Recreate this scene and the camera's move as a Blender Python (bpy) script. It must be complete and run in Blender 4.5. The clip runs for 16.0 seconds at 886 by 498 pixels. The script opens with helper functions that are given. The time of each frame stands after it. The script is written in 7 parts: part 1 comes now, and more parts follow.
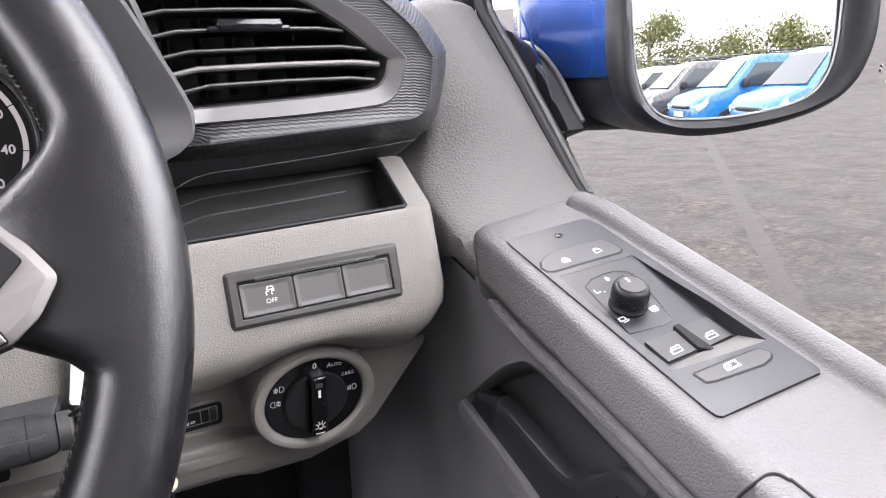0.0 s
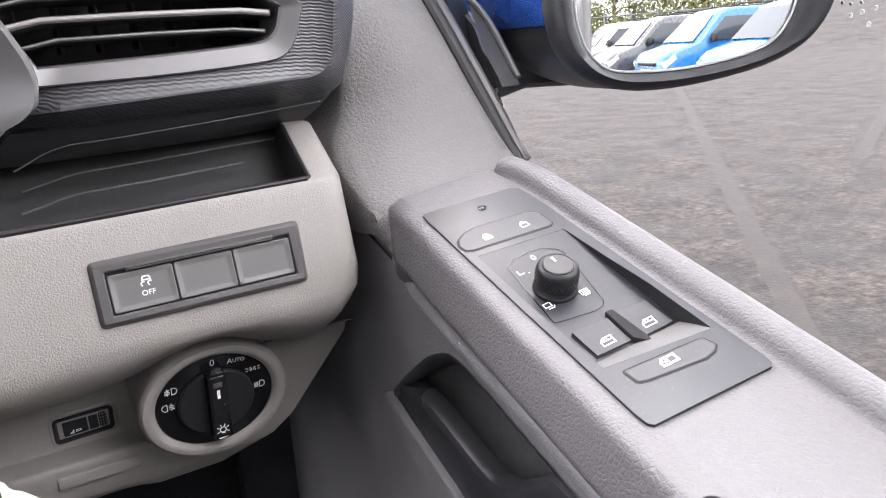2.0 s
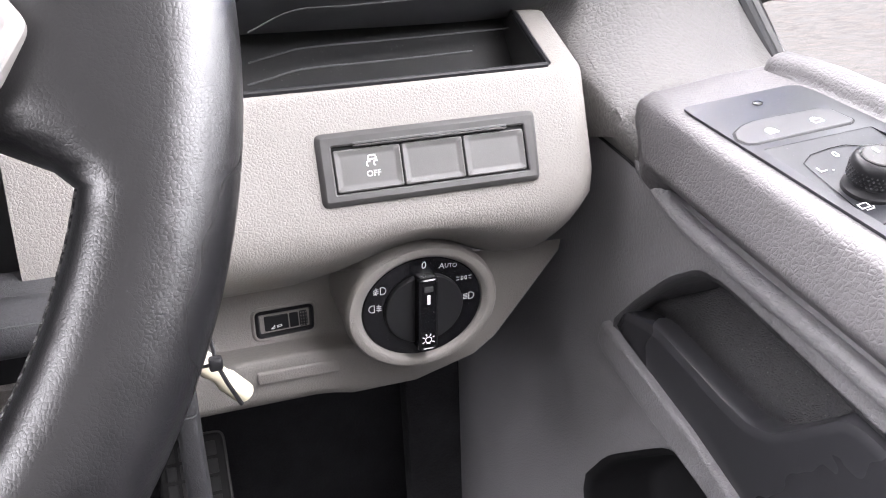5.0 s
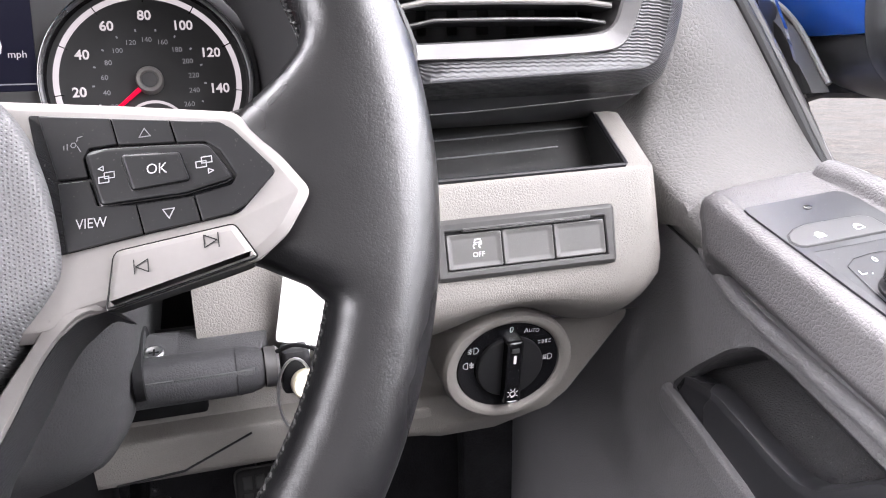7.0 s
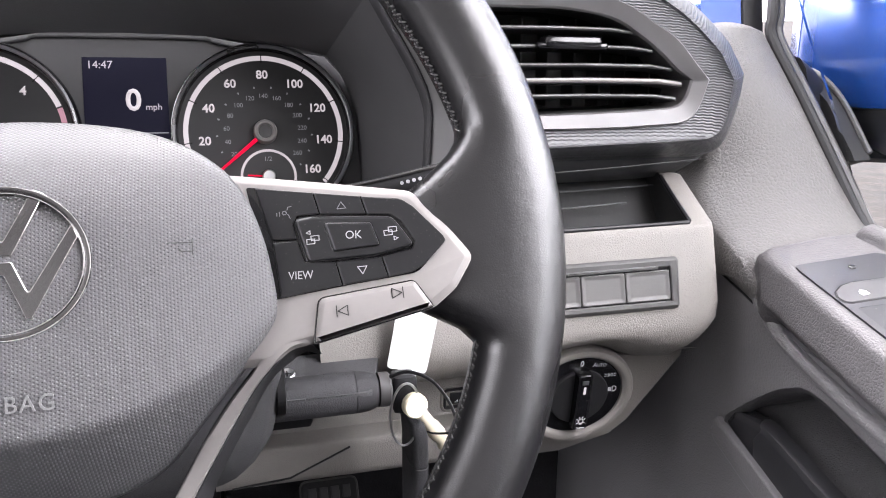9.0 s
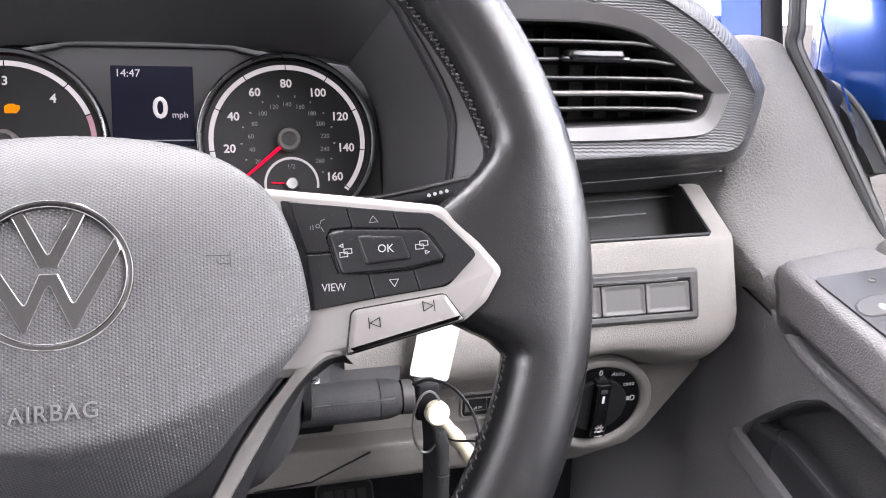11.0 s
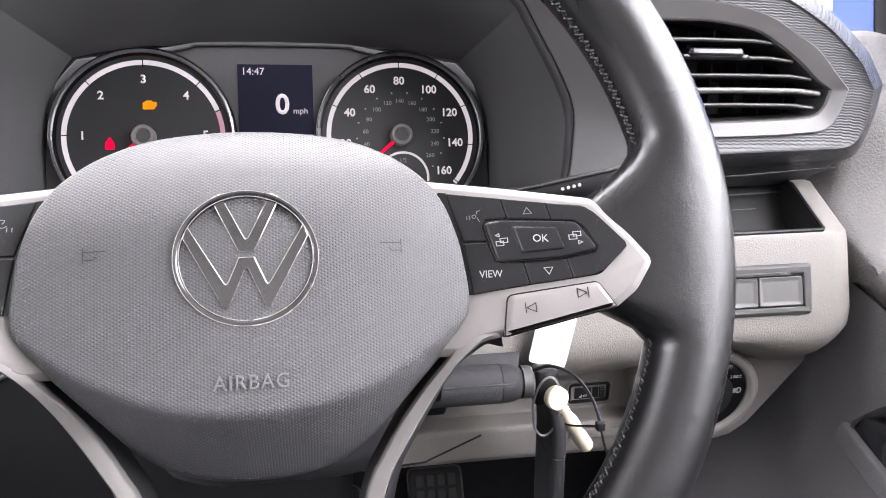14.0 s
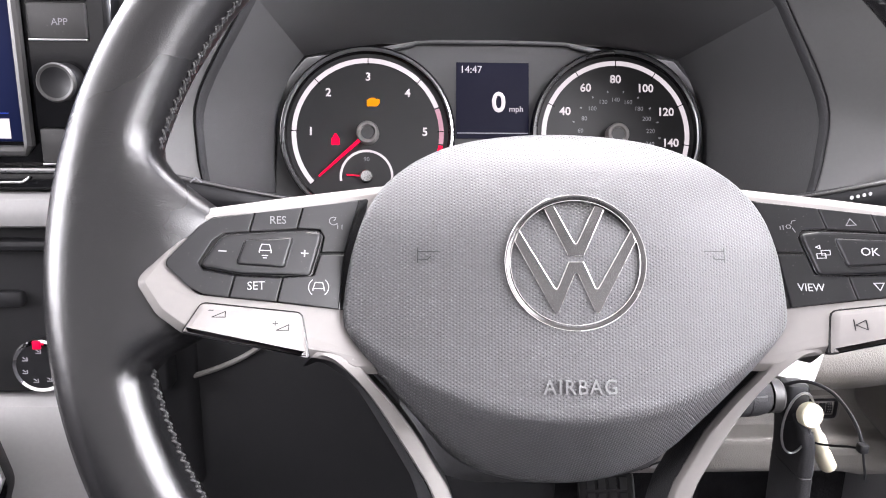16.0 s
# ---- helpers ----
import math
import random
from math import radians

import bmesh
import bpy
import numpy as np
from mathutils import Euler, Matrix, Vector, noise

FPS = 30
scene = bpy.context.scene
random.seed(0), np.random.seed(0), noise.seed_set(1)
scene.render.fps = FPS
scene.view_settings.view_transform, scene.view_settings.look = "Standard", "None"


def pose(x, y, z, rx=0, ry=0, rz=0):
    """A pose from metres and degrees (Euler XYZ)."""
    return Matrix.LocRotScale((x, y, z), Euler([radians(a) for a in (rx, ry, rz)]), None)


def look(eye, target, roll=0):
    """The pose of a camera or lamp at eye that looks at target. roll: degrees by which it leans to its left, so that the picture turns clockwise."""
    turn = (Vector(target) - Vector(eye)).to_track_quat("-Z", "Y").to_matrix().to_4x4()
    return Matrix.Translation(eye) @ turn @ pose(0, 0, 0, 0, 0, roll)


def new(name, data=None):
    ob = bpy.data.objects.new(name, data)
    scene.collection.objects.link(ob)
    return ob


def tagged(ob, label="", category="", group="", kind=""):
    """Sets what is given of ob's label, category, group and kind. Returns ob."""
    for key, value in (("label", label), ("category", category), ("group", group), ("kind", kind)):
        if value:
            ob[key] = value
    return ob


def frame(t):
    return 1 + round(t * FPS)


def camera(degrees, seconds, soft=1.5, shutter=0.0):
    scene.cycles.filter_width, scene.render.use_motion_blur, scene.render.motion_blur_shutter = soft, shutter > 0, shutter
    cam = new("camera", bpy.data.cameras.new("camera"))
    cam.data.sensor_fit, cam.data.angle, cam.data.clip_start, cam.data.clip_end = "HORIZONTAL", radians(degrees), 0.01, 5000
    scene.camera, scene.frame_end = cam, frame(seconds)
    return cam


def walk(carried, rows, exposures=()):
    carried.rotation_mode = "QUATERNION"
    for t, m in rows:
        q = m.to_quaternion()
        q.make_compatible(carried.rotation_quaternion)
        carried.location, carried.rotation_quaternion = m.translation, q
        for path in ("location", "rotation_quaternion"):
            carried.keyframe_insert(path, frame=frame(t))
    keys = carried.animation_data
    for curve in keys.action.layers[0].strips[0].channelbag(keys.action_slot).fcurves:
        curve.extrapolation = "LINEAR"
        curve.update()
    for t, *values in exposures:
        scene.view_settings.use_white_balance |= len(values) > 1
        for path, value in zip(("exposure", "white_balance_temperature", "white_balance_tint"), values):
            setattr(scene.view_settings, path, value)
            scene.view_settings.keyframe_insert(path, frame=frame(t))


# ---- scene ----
from mathutils.geometry import tessellate_polygon

cam = camera(60.9, 16.0, soft=1.0)
METRES, EYE, TILT, LEAN, TURN = 0.49, 1.35, -13.9, 2.70, -29.27
ROWS = [
    (0.0, 0.0, 0.0, 0.0, 0.0, 0.0, 0.0),
    (0.5, 0.0381, 0.0494, 0.0061, -1.53, -1.06, 1.3),
    (1.0, 0.0644, 0.0917, 0.0099, -2.36, -1.83, 2.12),
    (1.5, 0.0731, 0.11, 0.012, -2.45, -2.35, 2.2),
    (2.0, 0.0772, 0.1165, 0.0099, -1.5, -2.6, 1.47),
    (2.5, 0.0206, 0.1079, -0.0141, 0.51, -2.81, 0.38),
    (3.0, -0.0233, 0.1261, -0.0455, 2.81, -3.09, -0.72),
    (3.5, -0.0382, 0.179, -0.0641, 4.98, -3.45, -1.52),
    (6.0, -0.0286, 0.2005, -0.0806, 9.91, -3.43, -2.94),
    (6.5, -0.05, 0.1265, -0.0504, 10.28, -2.65, -3.51),
    (7.0, -0.0834, 0.0611, -0.0324, 10.9, -1.69, -4.25),
    (7.5, -0.1083, 0.0142, -0.0255, 11.42, -0.78, -4.89),
    (8.0, -0.1207, -0.0313, -0.022, 11.91, -0.21, -5.42),
    (8.5, -0.1306, -0.0584, -0.0192, 12.19, 0.04, -5.85),
    (9.0, -0.1438, -0.0766, -0.0139, 12.44, -0.06, -6.14),
    (11.5, -0.1567, -0.0935, -0.0066, 13.33, 0.04, -6.73),
    (12.0, -0.1547, -0.0951, -0.0069, 13.46, 0.09, -6.75),
    (12.5, -0.1552, -0.099, -0.007, 13.68, 0.06, -6.77),
    (13.0, -0.1585, -0.1071, -0.0078, 14.26, -0.1, -6.85),
    (13.5, -0.176, -0.1259, -0.0099, 15.49, -0.43, -7.05),
    (14.0, -0.222, -0.151, -0.0199, 17.49, -0.96, -7.43),
    (14.5, -0.2895, -0.18, -0.0272, 19.91, -1.53, -7.91),
    (15.0, -0.3322, -0.2011, -0.0312, 22.31, -2.06, -8.45),
    (15.5, -0.3611, -0.2102, -0.0322, 24.23, -2.39, -8.87),
    (16.0, -0.3792, -0.2077, -0.0352, 25.51, -2.62, -9.19),
]
EXPOSURES = [(0.0, 1.70, 6500, 17), (1.5, 1.66, 6500, 17), (3.5, 2.22, 6500, 17), (6.0, 2.39, 6500, 17), (7.0, 2.23, 6500, 17), (9.0, 2.01, 6500, 17), (13.0, 2.01, 6500, 17), (14.5, 2.19, 6500, 17), (16.0, 2.42, 6500, 17)]
walk(cam, [(t, pose(0, 0, EYE, TILT, LEAN, TURN) @ pose(METRES * x, METRES * y, METRES * z, 90 + pitch, roll, yaw)) for t, x, y, z, yaw, pitch, roll in ROWS], EXPOSURES)


# ---- world and light ----
world = bpy.data.worlds.new("world")
scene.world = world
world.use_nodes = True
wn, wl = world.node_tree.nodes, world.node_tree.links
sky = wn.new("ShaderNodeTexSky")
sky.sky_type, sky.sun_disc = "NISHITA", False
SUN_EL, SUN_AZ = 60.0, 20.0
sky.sun_elevation, sky.sun_rotation = radians(SUN_EL), radians(SUN_AZ)
sky.air_density, sky.dust_density, sky.ozone_density = 1.0, 4.0, 1.0
soft_sky = wn.new("ShaderNodeMixRGB")
soft_sky.inputs[0].default_value = 0.75
soft_sky.inputs[2].default_value = (17.0, 17.1, 17.6, 1)
wl.new(sky.outputs[0], soft_sky.inputs[1])
wl.new(soft_sky.outputs[0], wn["Background"].inputs[0])
wn["Background"].inputs[1].default_value = 0.122
sun = new("sun", bpy.data.lights.new("sun", "SUN"))
sun.data.energy, sun.data.angle, sun.data.color = 0.6, radians(30), (1.0, 0.96, 0.9)
sd = Vector((math.sin(radians(SUN_AZ)) * math.cos(radians(SUN_EL)), math.cos(radians(SUN_AZ)) * math.cos(radians(SUN_EL)), math.sin(radians(SUN_EL))))
sun.matrix_world = look(sd * 30, (0, 0, 1))


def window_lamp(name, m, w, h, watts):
    """An area lamp added in a window's opening to boost the sky's daylight indoors."""
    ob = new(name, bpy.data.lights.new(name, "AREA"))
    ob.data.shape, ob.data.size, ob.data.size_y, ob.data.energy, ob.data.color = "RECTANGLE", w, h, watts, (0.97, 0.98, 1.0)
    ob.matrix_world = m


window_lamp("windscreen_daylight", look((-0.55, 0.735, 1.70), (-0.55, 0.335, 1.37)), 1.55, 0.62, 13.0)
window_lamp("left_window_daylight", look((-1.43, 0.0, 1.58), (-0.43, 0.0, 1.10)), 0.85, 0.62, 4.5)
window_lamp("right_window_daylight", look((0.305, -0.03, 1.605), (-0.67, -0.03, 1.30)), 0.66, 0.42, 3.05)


# ---- materials ----
def material(name, color, rough=0.5, metal=0.0, bumps=(), vary=0.12, vary_scale=9.0, rough_vary=0.1, coat=0.0, spec=0.5, speck=0.0):
    """A surface in metres: bumps are (kind, size in metres, height in metres); vary mottles the colour at two scales."""
    m = bpy.data.materials.new(name)
    m.use_nodes = True
    n, l = m.node_tree.nodes, m.node_tree.links
    b = n["Principled BSDF"]
    b.inputs["Metallic"].default_value = metal
    b.inputs["Specular IOR Level"].default_value = spec
    b.inputs["Coat Weight"].default_value = coat
    b.inputs["Coat Roughness"].default_value = 0.08
    co = n.new("ShaderNodeTexCoord")

    def tex(kind, scale, detail=3.0):
        t = n.new(kind)
        t.inputs["Scale"].default_value = scale
        if "Detail" in t.inputs:
            t.inputs["Detail"].default_value = detail
        l.new(co.outputs["Object"], t.inputs["Vector"])
        return t

    def math_node(op, a, c):
        t = n.new("ShaderNodeMath")
        t.operation = op
        for i, v in enumerate((a, c)):
            if isinstance(v, (int, float)):
                t.inputs[i].default_value = v
            else:
                l.new(v, t.inputs[i])
        return t.outputs[0]

    big, fine = tex("ShaderNodeTexNoise", vary_scale, 4.0), tex("ShaderNodeTexNoise", vary_scale * 45, 2.0)
    mixed = math_node("ADD", math_node("MULTIPLY", big.outputs[0], 0.65), math_node("MULTIPLY", fine.outputs[0], 0.35))
    ramp = n.new("ShaderNodeMapRange")
    ramp.inputs["From Min"].default_value, ramp.inputs["From Max"].default_value = 0.3, 0.7
    l.new(mixed, ramp.inputs["Value"])
    ramp.inputs["To Min"].default_value, ramp.inputs["To Max"].default_value = 1 - vary, 1 + vary
    tone = n.new("ShaderNodeVectorMath")
    tone.operation = "SCALE"
    tone.inputs[0].default_value = color
    l.new(ramp.outputs[0], tone.inputs["Scale"])
    out = tone.outputs[0]
    if speck:
        dots = tex("ShaderNodeTexNoise", 900, 1.0)
        cut = n.new("ShaderNodeMapRange")
        cut.inputs["From Min"].default_value, cut.inputs["From Max"].default_value = 0.72, 0.76
        l.new(dots.outputs[0], cut.inputs["Value"])
        mx = n.new("ShaderNodeMixRGB")
        mx.inputs[2].default_value = (0.5, 0.48, 0.45, 1)
        l.new(math_node("MULTIPLY", cut.outputs[0], speck), mx.inputs[0])
        l.new(out, mx.inputs[1])
        out = mx.outputs[0]
    l.new(out, b.inputs["Base Color"])
    rr = n.new("ShaderNodeMapRange")
    rr.inputs["From Min"].default_value, rr.inputs["From Max"].default_value = 0.3, 0.7
    rr.inputs["To Min"].default_value, rr.inputs["To Max"].default_value = max(0.02, rough - rough_vary), min(1, rough + rough_vary)
    l.new(big.outputs[0], rr.inputs["Value"])
    l.new(rr.outputs[0], b.inputs["Roughness"])
    normal = None
    for kind, size, height in bumps:
        if kind == "grain":
            v = tex("ShaderNodeTexVoronoi", 1 / size)
            v.feature = "DISTANCE_TO_EDGE"
            warp = n.new("ShaderNodeVectorMath")
            warp.operation = "MULTIPLY_ADD"
            wv = tex("ShaderNodeTexNoise", 0.7 / size, 1.0)
            l.new(wv.outputs["Color"], warp.inputs[0])
            warp.inputs[1].default_value = (size * 0.4,) * 3
            l.new(co.outputs["Object"], warp.inputs[2])
            l.new(warp.outputs[0], v.inputs["Vector"])
            hh = math_node("MINIMUM", v.outputs["Distance"], 0.25)
            hh = math_node("SINE", math_node("MULTIPLY", hh, 6.2832), 0)
        elif kind == "noise":
            hh = tex("ShaderNodeTexNoise", 1 / size, 3.0).outputs[0]
        else:
            sep = n.new("ShaderNodeSeparateXYZ")
            l.new(co.outputs["Object"], sep.inputs[0])
            k = 2 * math.pi / size
            if kind in ("dots", "pits"):
                a = math_node("COSINE", math_node("MULTIPLY", sep.outputs[0], k), 0)
                u = math_node("ADD", math_node("MULTIPLY", sep.outputs[0], 0.5 * k), math_node("MULTIPLY", sep.outputs[1], 0.866 * k))
                w = math_node("SUBTRACT", math_node("MULTIPLY", sep.outputs[0], 0.5 * k), math_node("MULTIPLY", sep.outputs[1], 0.866 * k))
                hh = math_node("ADD", math_node("ADD", a, math_node("COSINE", u, 0)), math_node("COSINE", w, 0))
                hh = math_node("MULTIPLY", hh, 0.33)
                if kind == "pits":
                    hh = math_node("SUBTRACT", 0.2, math_node("MAXIMUM", hh, 0.05))
            else:
                rise = math_node("SUBTRACT", sep.outputs[2], math_node("MULTIPLY", sep.outputs[1], 0.7))
                sway = math_node("MULTIPLY", math_node("SINE", math_node("MULTIPLY", sep.outputs[0], 0.30 * k), 0), 0.75)
                hh = math_node("ADD", math_node("MULTIPLY", math_node("SINE", math_node("ADD", math_node("MULTIPLY", rise, k), sway), 0), 0.5), 0.5)
        bp = n.new("ShaderNodeBump")
        bp.inputs["Strength"].default_value, bp.inputs["Distance"].default_value = 1.0, height
        l.new(hh, bp.inputs["Height"])
        if normal:
            l.new(normal, bp.inputs["Normal"])
        normal = bp.outputs[0]
    if normal:
        l.new(normal, b.inputs["Normal"])
    return m


def glow(name, color, strength, base=0.3):
    m = bpy.data.materials.new(name)
    m.use_nodes = True
    b = m.node_tree.nodes["Principled BSDF"]
    b.inputs["Base Color"].default_value = (*[c * base for c in color], 1)
    b.inputs["Specular IOR Level"].default_value = 0.15
    b.inputs["Emission Color"].default_value, b.inputs["Emission Strength"].default_value = (*color, 1), strength
    return m


def pane_glass(name):
    m = bpy.data.materials.new(name)
    m.use_nodes = True
    b = m.node_tree.nodes["Principled BSDF"]
    b.inputs["Transmission Weight"].default_value, b.inputs["Roughness"].default_value, b.inputs["IOR"].default_value = 1.0, 0.0, 1.16
    b.inputs["Base Color"].default_value = (0.97, 0.99, 0.98, 1)
    return m


BEIGE = material("beige_grained_plastic", (0.212, 0.199, 0.185), 0.55, bumps=(("grain", 0.0017, 0.00016), ("noise", 0.0007, 0.00005)), vary=0.05)
DOOR = material("grey_grained_plastic", (0.096, 0.092, 0.095), 0.48, bumps=(("grain", 0.0023, 0.00020), ("noise", 0.0008, 0.00005)), vary=0.06)
CARD = material("grey_door_plastic", (0.205, 0.200, 0.208), 0.5, bumps=(("grain", 0.0024, 0.00022),), vary=0.06)
DARK = material("black_satin_plastic", (0.013, 0.013, 0.0145), 0.42, bumps=(("noise", 0.0006, 0.00003),), vary=0.1, spec=0.3)
MATT = material("black_matt_plastic", (0.010, 0.010, 0.011), 0.7, bumps=(("noise", 0.0006, 0.00004),), vary=0.1, spec=0.3)
SOFT = material("dark_grey_soft_plastic", (0.030, 0.030, 0.032), 0.6, bumps=(("grain", 0.0018, 0.0001),), vary=0.08, spec=0.3)
FLANK = material("grey_smooth_plastic", (0.098, 0.097, 0.097), 0.5, bumps=(("noise", 0.0008, 0.00003),), vary=0.06)
WEAVE = material("black_scaled_plastic", (0.027, 0.0275, 0.030), 0.36, bumps=(("scales", 0.0017, 0.00022),), vary=0.06)
SILVER = material("satin_silver_paint", (0.205, 0.194, 0.187), 0.58, metal=0.18, bumps=(("noise", 0.0004, 0.000008),), vary=0.04, rough_vary=0.05, speck=0.03, spec=0.3)
GREYTRIM = material("grey_satin_frame", (0.075, 0.073, 0.073), 0.36, metal=0.3, vary=0.05)
CHROME = material("chrome", (0.8, 0.8, 0.8), 0.08, metal=1.0, vary=0.03, rough_vary=0.03)
LEATHER = material("black_leather", (0.0066, 0.0064, 0.0070), 0.26, bumps=(("grain", 0.0011, 0.00003), ("noise", 0.006, 0.00014)), vary=0.15, rough_vary=0.06, spec=0.58)
PAD = material("dimpled_airbag_plastic", (0.090, 0.090, 0.093), 0.48, bumps=(("pits", 0.00115, 0.00034),), vary=0.05, spec=0.35)
BUTTON = material("black_button_plastic", (0.0095, 0.0095, 0.0105), 0.36, bumps=(("noise", 0.0005, 0.00002),), vary=0.10, speck=0.05, spec=0.32)
GLOSS = material("gloss_black", (0.006, 0.006, 0.007), 0.12, vary=0.05, rough_vary=0.04, speck=0.08)
SWITCH = material("dark_grey_switch_plastic", (0.048, 0.047, 0.047), 0.45, bumps=(("noise", 0.0005, 0.00003),), vary=0.06, speck=0.1, spec=0.3)
PLATE = material("black_grey_switch_plate", (0.017, 0.018, 0.022), 0.34, bumps=(("noise", 0.0005, 0.00002),), vary=0.08, speck=0.1, spec=0.4)
# smooth pad plastic made paler, so raised letters look lit
EMBOSS = material("lit_airbag_plastic", (0.15, 0.15, 0.153), 0.4, vary=0.04)
PRINT = material("white_print", (0.8, 0.8, 0.8), 0.5, vary=0.02)
BLUE = material("blue_metallic_paint", (0.0018, 0.038, 0.21), 0.20, metal=0.45, vary=0.05, coat=0.7)
SKYBLUE = material("bright_blue_paint", (0.011, 0.125, 0.33), 0.28, vary=0.04, coat=0.55)
VANGREY = material("dark_grey_paint", (0.040, 0.040, 0.045), 0.3, vary=0.05, coat=1.0)
VANWHITE = material("white_paint", (0.75, 0.75, 0.75), 0.25, vary=0.03, coat=1.0)
VANGLASS = material("dark_tinted_glass", (0.035, 0.042, 0.048), 0.10, metal=0.06, vary=0.15, vary_scale=2, rough_vary=0.04)
RUBBER = material("black_rubber", (0.015, 0.015, 0.016), 0.6, vary=0.1)
CARPET = material("black_carpet", (0.026, 0.026, 0.029), 0.95, bumps=(("noise", 0.002, 0.0015), ("noise", 0.012, 0.002)), vary=0.55, vary_scale=30)
PADDLE = material("satin_switch_plastic", (0.046, 0.046, 0.049), 0.44, bumps=(("noise", 0.0005, 0.00002),), vary=0.06, speck=0.06, spec=0.35)
DROP = material("pale_drop_rim", (0.30, 0.295, 0.29), 0.25, vary=0.05)
TREAD = material("grey_worn_rubber", (0.055, 0.054, 0.055), 0.55, bumps=(("noise", 0.001, 0.0001),), vary=0.25, vary_scale=60)
CREAM = material("cream_plastic", (0.72, 0.66, 0.50), 0.45, vary=0.05)
PAPER = material("white_paper", (0.82, 0.82, 0.81), 0.6, vary=0.03)
THREAD = material("grey_thread", (0.075, 0.074, 0.073), 0.7, vary=0.2)
STEEL = material("steel", (0.5, 0.5, 0.5), 0.3, metal=1.0, vary=0.05)
MIRROR = material("mirror_silver", (0.93, 0.94, 0.94), 0.0, metal=1.0, vary=0.0, rough_vary=0.0)
ORANGE = glow("amber_lamp", (1.0, 0.30, 0.0), 0.20)
DIALPRINT = material("grey_white_print", (0.55, 0.55, 0.55), 0.5, vary=0.03)
RED = glow("red_lamp", (1.0, 0.0, 0.05), 0.20)
LIT = glow("lit_white", (1.0, 0.93, 0.96), 0.125)
LIT_DIM = glow("lit_dim", (0.6, 0.6, 0.64), 0.07)
SCREEN = glow("dark_screen", (0.010, 0.010, 0.028), 0.12)
NAVSCREEN = glow("dark_blue_screen", (0.01, 0.02, 0.10), 0.04)
WHITE_OPAL = material("white_lens", (0.75, 0.75, 0.76), 0.35, vary=0.04)
ROOFLINING = material("grey_rooflining", (0.60, 0.59, 0.575), 0.9, bumps=(("noise", 0.001, 0.0003),), vary=0.05)
# grey of the unseen rear wall, set for the light it bounces
PANELLING = material("grey_bounce_panel", (0.23, 0.226, 0.222), 0.8, bumps=(("noise", 0.001, 0.0003),), vary=0.06)
BULKHEAD = material("grey_bulkhead_lining", (0.13, 0.128, 0.126), 0.9, bumps=(("noise", 0.001, 0.0003),), vary=0.06)
BANKFRAME = material("grey_satin_switch_frame", (0.062, 0.061, 0.060), 0.42, bumps=(("noise", 0.0005, 0.00002),), vary=0.06, spec=0.4)
SEAM = material("lighter_grey_edge", (0.050, 0.050, 0.052), 0.45, vary=0.15)
BLANK = material("grey_switch_cap", (0.105, 0.103, 0.100), 0.42, bumps=(("noise", 0.0005, 0.00003),), vary=0.05, speck=0.08, spec=0.4)
BASE = material("black_vent_base", (0.026, 0.026, 0.028), 0.5, bumps=(("noise", 0.0006, 0.00004),), vary=0.1, spec=0.4)
TRAY = material("dark_tray_plastic", (0.020, 0.020, 0.020), 0.5, bumps=(("noise", 0.0008, 0.00006),), vary=0.15, speck=0.1, spec=0.4)
HOOD = material("grey_hood_lining", (0.085, 0.085, 0.087), 0.6, bumps=(("grain", 0.0018, 0.0001),), vary=0.08, spec=0.3)
SPECK = material("speckled_recess_floor", (0.064, 0.0635, 0.067), 0.33, bumps=(("grain", 0.0016, 0.0004),), vary=0.2, speck=0.35, spec=0.6)
WHEELPRINT = material("grey_print", (0.36, 0.36, 0.37), 0.5, vary=0.03)
WHEELDIM = material("dim_grey_print", (0.17, 0.17, 0.18), 0.5, vary=0.03)
BAND = material("light_grey_satin_plastic", (0.34, 0.335, 0.33), 0.45, bumps=(("noise", 0.0008, 0.00004),), vary=0.06)
SHROUD = material("grey_column_plastic", (0.050, 0.050, 0.052), 0.55, bumps=(("grain", 0.0014, 0.00012),), vary=0.12, spec=0.3)
HANDLE = material("black_satin_handle", (0.036, 0.036, 0.040), 0.26, bumps=(("noise", 0.0006, 0.00002),), vary=0.08, spec=0.6)
GLASS = pane_glass("window_glass")


# ---- mesh helpers ----
def thing(name, m, label, category, group="", kind=""):
    ob = new(name)
    ob.matrix_world = m
    ob.empty_display_size = 0.02
    return tagged(ob, label, category, group, kind)


def build(name, verts, faces, mat, parent=None, label="", angle=35.0):
    me = bpy.data.meshes.new(name)
    me.from_pydata([tuple(v) for v in verts], [], faces)
    bm = bmesh.new()
    bm.from_mesh(me)
    bmesh.ops.recalc_face_normals(bm, faces=bm.faces)
    bm.to_mesh(me)
    bm.free()
    me.polygons.foreach_set("use_smooth", [True] * len(me.polygons))
    me.set_sharp_from_angle(angle=radians(angle))
    me.materials.append(mat)
    ob = new(name, me)
    if parent:
        ob.parent = parent
    return tagged(ob, label)


